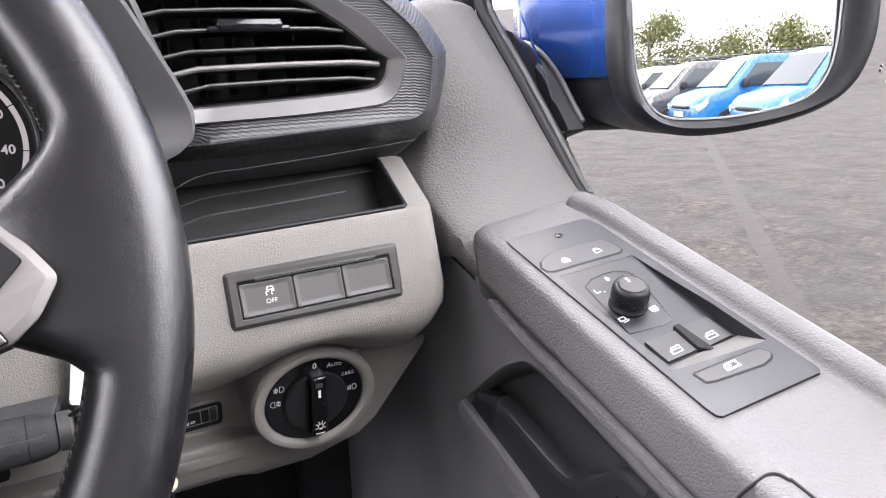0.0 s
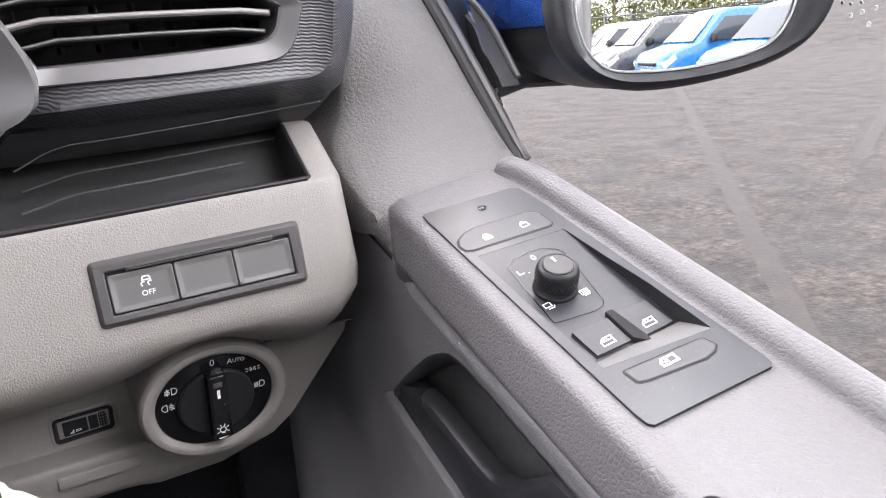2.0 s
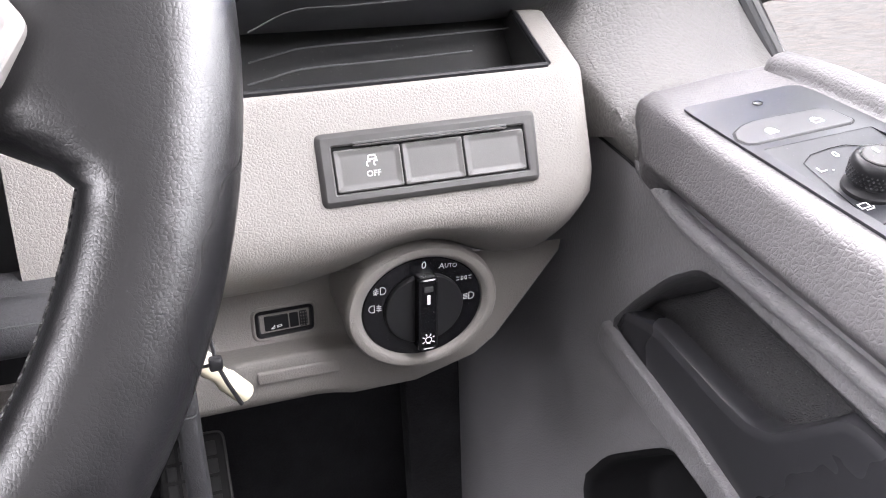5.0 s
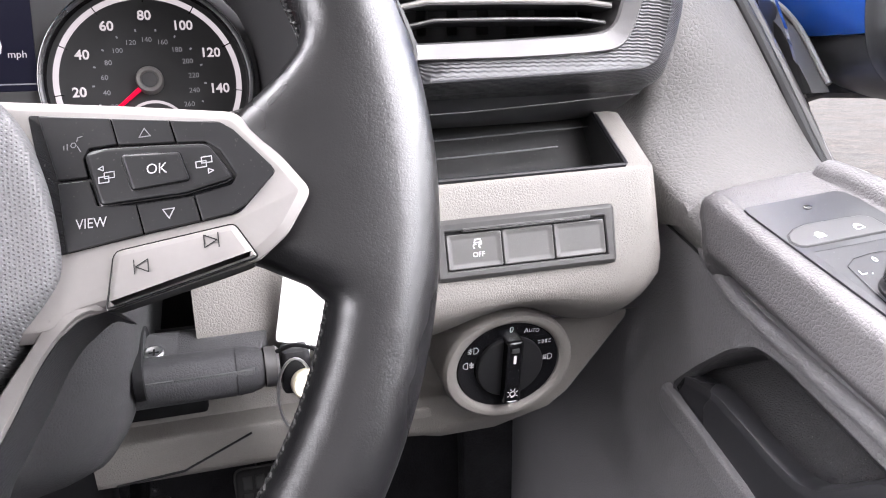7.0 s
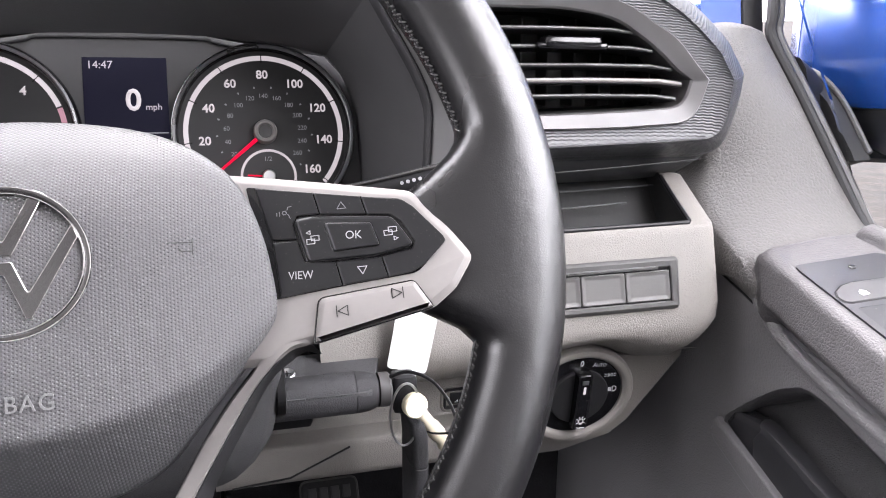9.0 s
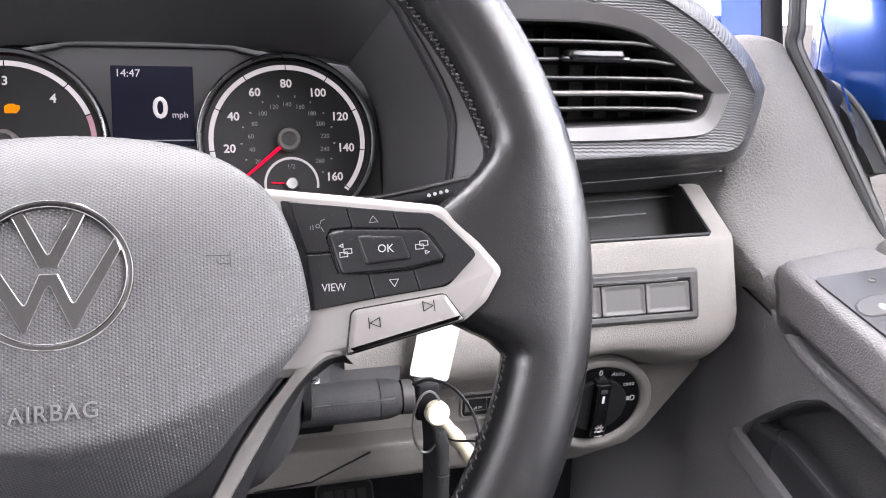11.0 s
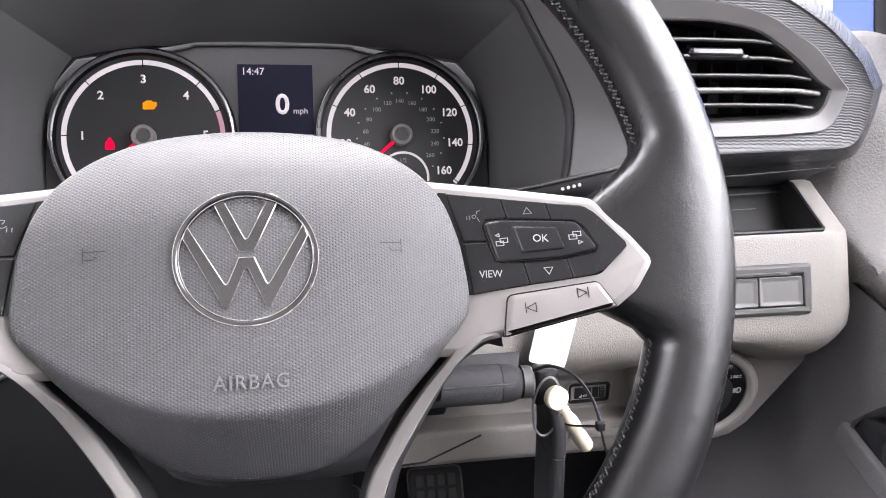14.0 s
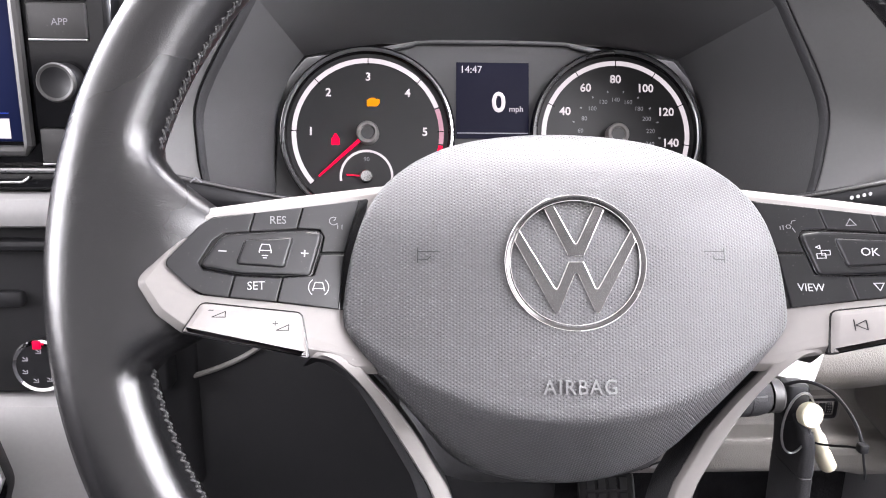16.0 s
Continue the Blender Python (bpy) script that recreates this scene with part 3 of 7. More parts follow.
rows = [[(low_x(x, z), low_y(x, y, z) , z) for x in (-0.10, -0.08, -0.06, -0.03, 0, 0.06, 0.10, 0.12, 0.14, 0.17, 0.195, 0.207, 0.21)] for y, z in low_profile]
build("lower_panel", *loft(rows, False), BEIGE, dash, "beige lower dashboard panel", 50)
build("lower_panel_end", *loft([[(low_x(0.21, z), y, z), (low_x(0.21, z) + 0.002, 0.60, z)] for y, z in low_profile], False), CARD, dash)
build("panel_underside", *box(-0.10, 0.158, 0.50, 0.62, 1.085, 1.095, 0.004), MATT, dash)

build("raised_bar", *loft([[(x, 0.4600 + dy, z) for x, z in offset(fillet([(0.0515, 1.1062), (0.1065, 1.1058), (0.1065, 1.1133), (0.0515, 1.1140)], 0.0016, 3), a)] for dy, a in ((0, 0), (-0.0022, 0), (-0.0030, 0.0004), (-0.0034, 0.0011))], True, (True, True)), BEIGE, dash, "raised beige grip bar", 40)
build("gap_cover", *box(-0.12, -0.036, 0.4690, 0.4760, 1.1260, 1.1800, 0.004), MATT, dash)
thumb = thing("headlight_leveller", pose(0.0711, 0.4733, 1.1342, 90), "black ribbed thumbwheel in a dark recessed frame", "switch")
fr_o = fillet([(-0.0162, -0.0080), (0.0155, -0.0072), (0.0160, 0.0080), (-0.0160, 0.0076)], 0.0034, 4)
build("pocket_lip", *loft([[(x, y, z) for x, y in offset(fr_o, a)] for a, z in ((-0.0026, -0.001), (-0.0018, 0.0006), (-0.0008, 0.0010), (-0.0001, 0.0006), (0.0001, -0.001))], True), BEIGE, thumb, "beige lip of the pocket", 40)
build("frame", *loft([[(x, y, z) for x, y in offset(fr_o, a)] for a, z in ((0.0, -0.002), (0.0, 0.0008), (0.0008, 0.0016), (0.0016, 0.0014), (0.0030, -0.0010), (0.0031, -0.003))], True), DARK, thumb, "", 30)
build("recess", *slab(offset(fr_o, 0.0028), -0.0012, 0.002, 0.0002), MATT, thumb)
for x0, x1, h in ((-0.0112, 0.0018, 0.0006), (0.0024, 0.0074, 0.0002)):
    build("rocker", *slab(fillet([(x0, -0.0044), (x1, -0.0042), (x1, 0.0042), (x0, 0.0042)], 0.0007, 3), h, 0.0016, 0.0005), DARK, thumb)
build("thumbwheel", *moved(lathe([(0.0001, -0.0022), (0.0080, -0.0022), (0.0086, -0.0016), (0.0086, 0.0016), (0.0080, 0.0022), (0.0001, 0.0022)], 28), pose(0.0100, 0, -0.0074, 0, 90, 0)), DARK, thumb)
for k in range(3):
    for n in range(5):
        a = radians(-24 + 12 * n)
        build("dot", *box(0.0084 + 0.0014 * k, 0.0090 + 0.0014 * k, 0.0087 * math.sin(a) - 0.0003, 0.0087 * math.sin(a) + 0.0003, 0.0086 * math.cos(a) - 0.0079, 0.0086 * math.cos(a) - 0.0072, 0.0001), SILVER, thumb)
build("sign", *strokes([[(-0.0078, -0.0030), (-0.0060, -0.0030), (-0.0058, -0.0012), (-0.0066, -0.0022), (-0.0078, -0.0030)], [(-0.0046, -0.0026), (-0.0020, -0.0022), (-0.0022, -0.0014), (-0.0044, -0.0016), (-0.0046, -0.0026)]], 0.0004, 0, 0, 0.0007), PRINT, thumb)

# switch bank
bank = thing("switch_bank", SWITCHES, "dark grey three-button switch bank in a raised frame", "switch")
o_out = fillet([(-0.0533, -0.0160), (0.0496, -0.0160), (0.0504, 0.0168), (-0.0530, 0.0168)], 0.0032, 4)
ring_in = fillet([(-0.0464, -0.0106), (0.0441, -0.0108), (0.0436, 0.0106), (-0.0463, 0.0106)], 0.0006, 4)
build("frame", *loft([[(x, y, -0.002) for x, y in o_out], [(x, y, 0.0010) for x, y in o_out], [(x, y, 0.0030) for x, y in offset(o_out, 0.0013)], [(x, y, 0.0036) for x, y in offset(o_out, 0.0024)], [(x, y, 0.0034) for x, y in offset(ring_in, -0.0007)], [(x, y, 0.0028) for x, y in ring_in], [(x, y, -0.001) for x, y in ring_in]], True), BANKFRAME, bank, "", 30)
build("well", *slab(ring_in, 0.0013, 0.004, 0.0002), MATT, bank)
for x0, x1, tag in ((-0.0458, -0.0155, 0), (-0.0150, 0.0136, 1), (0.0141, 0.0434, 2)):
    dish = loft([[(x, y, z) for x, y in rounded([(x0 + i, -0.0100 + i), (x1 - i, -0.0100 + i), (x1 - i, 0.0088 - i), (x0 + i, 0.0088 - i)], 0.06)] for i, z in ((0, -0.001), (0, 0.0020), (0.0002, 0.0025), (0.0006, 0.0027), (0.0022, 0.0022), (0.0028, 0.0020), (0.0034, 0.0020))], True, (True, True))
    button = build("button", *dish, BLANK, bank)
    if tag == 0:
        letters("OFF", 0.0038, (x0 + x1) / 2 + 0.002, -0.0030, 0.0021, button, PRINT)
        car = [[(-0.0020, 0.0015), (-0.0014, 0.0032), (0.0014, 0.0032), (0.0020, 0.0015), (-0.0020, 0.0015)], arc(-0.0016, -0.0004, 0.0011, 60, 240, 5), arc(0.0016, -0.0004, 0.0011, 60, 240, 5)]
        build("sign", *strokes(car, 0.0006, (x0 + x1) / 2 + 0.002, 0.0020, 0.0021), PRINT, button)
build("bar", *slab(fillet([(-0.0366, 0.0096), (0.0352, 0.0096), (0.0352, 0.0117), (-0.0366, 0.0117)], 0.0006, 2), 0.0040, 0.003, 0.0004), BANKFRAME, bank)
build("bar_slit", *slab([(-0.0364, 0.0104), (0.0350, 0.0104), (0.0350, 0.0108), (-0.0364, 0.0108)], 0.0041, 0.001, 0.0001), GLOSS, bank)

# rotary light switch
dial = thing("light_switch", DIAL, "round black rotary light switch in a beige collar", "switch")
build("collar", *lathe([(0.0398, -0.052), (0.0408, -0.010), (0.0415, -0.002), (0.0411, 0.0012), (0.0396, 0.0030), (0.0365, 0.0036), (0.0348, 0.0030), (0.0330, 0.0010), (0.0326, -0.004), (0.03, -0.006)], 64, 1.0, 0.86), BEIGE, dial, "beige grained collar")
build("face", *lathe([(0.0326, -0.004), (0.0326, 0.0000), (0.0318, 0.0008), (0.020, 0.0010), (0.0005, 0.0010)], 64, 1.0, 0.88), GLOSS, dial)
build("ring", *lathe([(0.0212, 0.0005), (0.0212, 0.0030), (0.0204, 0.0040), (0.015, 0.0043), (0.0005, 0.0043)], 48, 1.0, 0.93), MATT, dial)
grip_o = fillet([(-0.0056, -0.0215), (0.0056, -0.0215), (0.0054, 0.0205), (-0.0054, 0.0205)], 0.0018, 4)
grip = build("grip", *loft([[(x, y, 0.001) for x, y in grip_o], [(x * 1.0, y, 0.0078) for x, y in grip_o], [(x * 0.92, y * 0.985, 0.0094) for x, y in grip_o], [(x * 0.74, y * 0.95, 0.0099) for x, y in grip_o], [(x * 0.66, y * 0.93, 0.0094) for x, y in grip_o]], True, (True, True)), GLOSS, dial, "", 40)
build("pointer", *box(-0.0008, 0.0008, 0.0060, 0.0112, 0.0092, 0.0098), LIT, grip)
build("pointer_cap", *box(-0.0024, 0.0024, 0.0130, 0.0160, 0.0092, 0.0099, 0.0003), SEAM, grip)
lamp = [arc(0, 0, 0.0017, 0, 360, 10), [(-0.0009, -0.0022), (0.0009, -0.0022)]] + [[(0.0025 * math.cos(a), 0.0025 * math.sin(a)), (0.0036 * math.cos(a), 0.0036 * math.sin(a))] for a in (0.5, 1.2, 1.94, 2.64, -0.5, 3.64)]
build("sign", *strokes(lamp, 0.0005, 0, -0.0150, 0.0095), LIT, grip)
letters("0", 0.0056, 0.0002, 0.0240, 0.0011, dial, DIALPRINT, turn=-8)
letters("A", 0.0046, 0.0098, 0.0222, 0.0011, dial, LIT_DIM, turn=-6)
letters("UTO", 0.0033, 0.0148, 0.0217, 0.0011, dial, LIT_DIM, turn=-6)
dip = [arc(0, 0, 0.0022, -90, 90, 8) + [(-0.001, 0.0022), (-0.001, -0.0022), (0, -0.0022)], [(-0.0020, 0.0014), (-0.0046, 0.0014)], [(-0.0020, 0.0004), (-0.0046, 0.0004)], [(-0.0020, -0.0006), (-0.0046, -0.0006)], [(-0.0020, -0.0016), (-0.0046, -0.0016)]]
build("sign", *strokes(dip, 0.00042, 0.0262, 0.0022, 0.0011, 0.88), DIALPRINT, dial)
park = [arc(-0.0018, 0, 0.0013, -90, 90, 6) + [(-0.0018, 0.0013)], [(-0.0018, -0.0013), (-0.0018, 0.0013)], arc(0.0018, 0, 0.0013, 90, 270, 6), [(0.0018, -0.0013), (0.0018, 0.0013)], [(-0.0034, 0.0008), (-0.0050, 0.0012)], [(-0.0034, -0.0008), (-0.0050, -0.0012)], [(0.0034, 0.0008), (0.0050, 0.0012)], [(0.0034, -0.0008), (0.0050, -0.0012)]]
build("sign", *strokes(park, 0.00036, 0.0222, 0.0134, 0.0011, 0.82), DIALPRINT, dial)
fogf = [arc(0.0010, 0, 0.0022, -90, 90, 8) + [(0, 0.0022), (0, -0.0022), (0.001, -0.0022)], [(-0.0012, 0.0014), (-0.0040, 0.0008)], [(-0.0012, 0.0002), (-0.0040, -0.0004)], [(-0.0012, -0.0010), (-0.0040, -0.0016)], [(-0.0026, 0.0022), (-0.0022, 0.0006), (-0.0028, -0.0008), (-0.0024, -0.0022)]]
build("sign", *strokes(fogf, 0.00040, -0.0228, 0.0132, 0.0011, 0.9), DIALPRINT, dial)
fogr = [[(-x, y) for x, y in line] for line in fogf]
build("sign", *strokes(fogr, 0.00040, -0.0262, 0.0036, 0.0011, 0.9), DIALPRINT, dial)

# ---- side air vent ----
vent = thing("air_vent", WORLD, "black slatted dashboard air vent with a grey frame", "air vent")
OUT = [(0.2097, 1.354), (0.2072, 1.3460), (0.2038, 1.3370), (0.1965, 1.329), (0.180, 1.3262), (0.13, 1.3243), (0.0773, 1.3240), (0.0700, 1.349), (0.0600, 1.377), (0.0500, 1.4065), (0.105, 1.4055), (0.146, 1.3985), (0.169, 1.387), (0.1855, 1.3777), (0.200, 1.3635)]
INN = [(0.1980, 1.3535), (0.1963, 1.3470), (0.1935, 1.3415), (0.1880, 1.3378), (0.1740, 1.3360), (0.128, 1.3340), (0.0830, 1.3327), (0.0746, 1.3483), (0.0644, 1.3766), (0.0590, 1.3930), (0.105, 1.3935), (0.140, 1.3890), (0.160, 1.3795), (0.1755, 1.3690), (0.1880, 1.3590)]
CREST = [(0.2262, 1.354), (0.2250, 1.344), (0.2220, 1.328), (0.2135, 1.3185), (0.190, 1.3165), (0.13, 1.3145), (0.0740, 1.3125), (0.0670, 1.349), (0.0570, 1.377), (0.0460, 1.412), (0.105, 1.4170), (0.150, 1.4100), (0.177, 1.3980), (0.1955, 1.3865), (0.216, 1.3690)]
RIM = [(0.2465, 1.358), (0.2450, 1.345), (0.2390, 1.3240), (0.2290, 1.3080), (0.195, 1.3060), (0.13, 1.3060), (0.0680, 1.3050), (0.0640, 1.349), (0.0540, 1.377), (0.0420, 1.420), (0.105, 1.4280), (0.155, 1.4195), (0.186, 1.4110), (0.2085, 1.3980), (0.2330, 1.3775)]
UNDER = [(0.2470, 1.350), (0.2450, 1.336), (0.2380, 1.3100), (0.2240, 1.2920), (0.195, 1.2870), (0.13, 1.2855), (0.05, 1.2850), (0.055, 1.349), (0.045, 1.377), (0.035, 1.420), (0.105, 1.4290), (0.155, 1.4205), (0.187, 1.4110), (0.2095, 1.3975), (0.2345, 1.3765)]


def at_y(loop, y, grow=0.0):
    return [(x, y, z) for x, z in (offset(loop, -grow) if grow else loop)]


def fine_loop(loop, n=4):
    p = [Vector(q) for q in loop]
    out, m = [], len(p)
    for i in range(m):
        a, b, c, d = p[i - 1], p[i], p[(i + 1) % m], p[(i + 2) % m]
        for k in range(n):
            t = k / n
            sharp = i in (0, 5, 6, 8, 9, 14)
            out.append(tuple(b.lerp(c, t) if sharp else 0.5 * (2 * b + (c - a) * t + (2 * a - 5 * b + 4 * c - d) * t * t + (3 * b - a - 3 * c + d) * t ** 3)))
    return out


OUT, INN, CREST, RIM, UNDER = map(fine_loop, (OUT, INN, CREST, RIM, UNDER))
build("frame", *loft([at_y(OUT, 0.4215), at_y(OUT, 0.4178), at_y(offset(OUT, 0.0008), 0.4170), at_y([tuple(Vector(a).lerp(Vector(b), 0.9)) for a, b in zip(OUT, INN)], 0.4195), at_y(INN, 0.4208), at_y(INN, 0.450)]), GREYTRIM, vent, "satin grey vent frame", 30)
mix = lambda a, b, t: [tuple(Vector(p).lerp(Vector(q), t)) for p, q in zip(a, b)]
behind = lambda loop, y: [(x, y + 0.014 * min(1.0, max(0.0, (0.0775 - x) / 0.006)), z) for x, z in loop]
build("surround", *loft([behind(offset(OUT, -0.0004), 0.424), behind(offset(OUT, -0.0005), 0.4196), behind(mix(OUT, CREST, 0.5), 0.4190), behind(mix(OUT, CREST, 0.90), 0.4172), behind(CREST, 0.4160), behind(mix(CREST, RIM, 0.14), 0.4172), behind(mix(CREST, RIM, 0.55), 0.4240), behind(mix(CREST, RIM, 0.85), 0.4296), behind(RIM, 0.4350), behind(mix(RIM, UNDER, 0.12), 0.4400)]), WEAVE, vent, "black surround with a fine scale pattern", 22)
build("surround_base", *loft([at_y(mix(RIM, UNDER, 0.10), 0.4418), at_y(mix(RIM, UNDER, 0.5), 0.4500), at_y(UNDER, 0.4640), at_y(UNDER, 0.520)]), BASE, vent, "", 40)
build("base_seam", *tube(smooth_path([(0.0647, 0.4362, 1.2862), (0.0856, 0.4362, 1.2947), (0.1146, 0.4362, 1.2961), (0.169, 0.4362, 1.299), (0.2215, 0.4362, 1.3025)], 5), 0.0004, 6), SEAM, vent)
build("base_edge", *tube(smooth_path([(0.0665, 0.4635, 1.272), (0.0804, 0.4635, 1.2751), (0.0945, 0.4635, 1.2776), (0.1324, 0.4635, 1.2791), (0.2103, 0.4635, 1.2822)], 5), 0.0005, 6), SEAM, vent)
build("cavity", *loft([at_y(offset(INN, -0.0005), 0.449), at_y(INN, 0.480)], True, (False, True)), MATT, vent)


def slat(x0, x1, z, thick, tilt, left):
    pr = [(-0.011, -0.0003), (-0.0105, -thick * 0.5), (0, -thick * 0.55), (0.011, -thick * 0.3), (0.011, thick * 0.3), (0, thick * 0.55), (-0.0105, thick * 0.5), (-0.011, 0.0003)]
    c, s = math.cos(radians(tilt)), math.sin(radians(tilt))
    rings = []
    for x, dz in ((x0, -0.0030), (x0 + 0.016, 0), ((x0 + x1) / 2, 0.0004), (x1 - 0.016, 0), (x1, -0.0018)):
        rings.append([(x, 0.4335 + a * c - b * s, z + dz + a * s + b * c) for a, b in pr])
    return loft(rings, True, (True, True))


for x0, x1, z, th, mat in ((0.058, 0.160, 1.3815, 0.0022, DARK), (0.064, 0.172, 1.3712, 0.0022, DARK), (0.068, 0.186, 1.3606, 0.0022, DARK), (0.072, 0.1935, 1.3516, 0.0030, GREYTRIM), (0.077, 0.190, 1.3427, 0.0022, DARK)):
    sl = build("slat", *slat(x0, x1, z, th, -6, 0), mat, vent)
    build("slat_edge", *tube([(x, 0.4226 + 0.0002, z + dz + 0.0012) for x, dz in ((x0 + 0.001, -0.0028), (x0 + 0.016, 0), ((x0 + x1) / 2, 0.0004), (x1 - 0.016, 0), (x1 - 0.001, -0.0018))], 0.0010 if mat is GREYTRIM else 0.0006, 8), SILVER if mat is GREYTRIM else BLANK, sl, "bright slat edge")
build("tab", *join(box(0.0985, 0.1355, 0.4165, 0.4300, 1.3712, 1.3782, 0.0030), box(0.0945, 0.1395, 0.4180, 0.4300, 1.3708, 1.3745, 0.0016)), GLOSS, vent, "gloss black air direction tab")
for k in range(7):
    x = 0.078 + 0.018 * k
    build("vane", *box(x, x + 0.0016, 0.4500, 0.4680, 1.3370, 1.3900 - max(0, k - 4) * 0.008, 0.0005), MATT, vent)

# ---- steering wheel ----
wheel = thing("steering_wheel", WHEEL, "black leather multifunction steering wheel with silver spokes", "steering wheel")


def spoke_z(x, y):
    return 0.411 * (abs(x) - 0.002) - 0.226 * y - 0.047


def smoothstep(a, b, v):
    t = min(1, max(0, (v - a) / (b - a)))
    return t * t * (3 - 2 * t)


RR, TR, RX = 0.1774, 0.0166, 0.0026
rings = []
NT, NS = 240, 24
for i in range(NT):
    th = 2 * math.pi * i / NT
    side = abs(((th + 0.05 * (1 if math.cos(th) > 0 else -1)) + math.pi / 2) % math.pi - math.pi / 2)
    low = math.sin(th) < -0.05
    b = 1 - smoothstep(0.112, 0.212 if low else 0.31, side)
    ring = []
    for k in range(NS):
        ph = 2 * math.pi * k / NS
        c, s = math.cos(ph), math.sin(ph)
        rho = TR * (abs(c) ** 0.9) * (1 if c > 0 else -1)
        z = TR * 1.06 * (abs(s) ** 0.9) * (1 if s > 0 else -1)
        if c < 0:
            rho -= 0.036 * b * (-c) ** 1.2
            z -= 0.010 * b * (-c) ** 2
        ring.append((RX + (RR + rho) * math.cos(th), (RR + rho) * math.sin(th), z))
    rings.append(ring)
rings.append(rings[0])
build("rim", *loft(rings), LEATHER, wheel, "worn black leather rim", 80)

seam, rs = [], random.Random(4)
grooves = []
for lo, hi in ((0.20, math.pi - 0.20), (math.pi + 0.20, 2 * math.pi - 0.20)):
    path = []
    for k in range(97):
        th, ph = lo + (hi - lo) * k / 96, radians(175)
        r, z = RR + 1.0 * TR * math.cos(ph), 1.06 * TR * math.sin(ph)
        path.append((RX + r * math.cos(th), r * math.sin(th), z))
    grooves.append(tube(path, 0.0007, 6))
    n = int((hi - lo) / 0.0245)
    for k in range(n):
        th = lo + 0.0245 * k + rs.uniform(-0.002, 0.002)
        for d0, p0, d1, p1, lift in ((0.0, 168, 0.016, 182, 1.018), (0.018, 171, 0.0225, 180, 1.010)):
            pts = []
            for q in (0, 0.5, 1):
                ph = radians(p0 + (p1 - p0) * q + rs.uniform(-1, 1))
                r, z = RR + lift * TR * math.cos(ph), 1.06 * lift * TR * math.sin(ph)
                a = th + d0 + (d1 - d0) * q
                pts.append((RX + r * math.cos(a), r * math.sin(a), z))
            seam.append(tube(pts, 0.00040, 5))
build("seam_groove", *join(*grooves), MATT, wheel)
st = build("stitching", *join(*seam), THREAD, wheel, "grey cross stitching")
st["kind"] = "stuff"


def pad_z(x, y):
    yc = -0.059 + 0.033 * min(1, abs(x) / 0.085) ** 2.2
    z = 0.0092 - 1.9 * x * x - (11.0 * y * y if y > 0 else 0)
    if y < yc:
        k = yc - y
        z -= 1.40 * k * k / (k + 0.0010)
    return z


half = [(0, 0.0530), (0.012, 0.0526), (0.024, 0.0515), (0.036, 0.0495), (0.047, 0.0460), (0.059, 0.0395), (0.070, 0.0300), (0.0775, 0.0180), (0.0830, 0.0), (0.0857, -0.0180), (0.0853, -0.0265), (0.0790, -0.0378), (0.0680, -0.0500), (0.0575, -0.0620), (0.0480, -0.0745), (0.0400, -0.0810), (0.0300, -0.0860), (0.0150, -0.0895), (0, -0.0902)]
pad_outline = half + [(-x, y) for x, y in reversed(half[1:-1])]
fine = []
for i in range(len(pad_outline)):
    a, b = Vector(pad_outline[i]), Vector(pad_outline[(i + 1) % len(pad_outline)])
    fine += [tuple(a.lerp(b, k / 5)) for k in range(5)]
for _ in range(3):
    fine = [((fine[i - 1][0] + 2 * fine[i][0] + fine[(i + 1) % len(fine)][0]) / 4, (fine[i - 1][1] + 2 * fine[i][1] + fine[(i + 1) % len(fine)][1]) / 4) for i in range(len(fine))]
mid = (0.0, -0.012)
rings = []
for f in [0.02 + 0.96 * (k / 34) for k in range(35)] + [0.99]:
    rings.append([(mid[0] + (x - mid[0]) * f, mid[1] + (y - mid[1]) * f) for x, y in fine])
rings = [[(x, y, pad_z(x, y) - (0.0006 if i == len(rings) - 1 else 0)) for x, y in r] for i, r in enumerate(rings)]
rings.append([(x, y, pad_z(x, y) - 0.0022) for x, y in fine])
rings.append([(x, y, pad_z(x, y) - 0.020) for x, y in fine])
pad = build("airbag_cover", *loft(rings, True, (True, False)), PAD, wheel, "dark grey dimpled airbag cover", 60)
LOGO = (0.0, -0.0031)
BADGEBAR = material("dark_chrome", (0.13, 0.127, 0.127), 0.20, metal=0.95, vary=0.10, vary_scale=60, rough_vary=0.08)
BADGEEDGE = material("bright_chrome", (0.72, 0.71, 0.70), 0.22, metal=1.0, vary=0.03)
badge_top = pad_z(0, 0) - 0.0006
badge = build("badge", *loft([[(LOGO[0] + (0.0262 - a) * math.cos(2 * math.pi * k / 96), LOGO[1] + (0.0251 - a) * math.sin(2 * math.pi * k / 96), badge_top + h) for k in range(96)] for a, h in ((0, -0.003), (0, 0.0003), (0.0005, 0.0009), (0.0011, 0.0008), (0.0019, 0.0004), (0.0023, 0.0007), (0.0026, 0.0004), (0.0027, -0.002))]), BADGEBAR, pad, "round dark chrome ring badge")
for a, h, r in ((0.0003, 0.0007, 0.00022), (0.0023, 0.0006, 0.00020)):
    build("ring_edge", *tube([(LOGO[0] + (0.0262 - a) * math.cos(2 * math.pi * k / 96), LOGO[1] + (0.0251 - a) * math.sin(2 * math.pi * k / 96), badge_top + h) for k in range(97)], r, 6), BADGEEDGE, badge, "bright chrome edge")
chevron = [(-0.0127, 0.0193), (-0.0090, 0.0211), (0.0000, 0.0034), (0.0090, 0.0211), (0.0127, 0.0193), (0.0030, -0.0010), (-0.0030, -0.0010)]
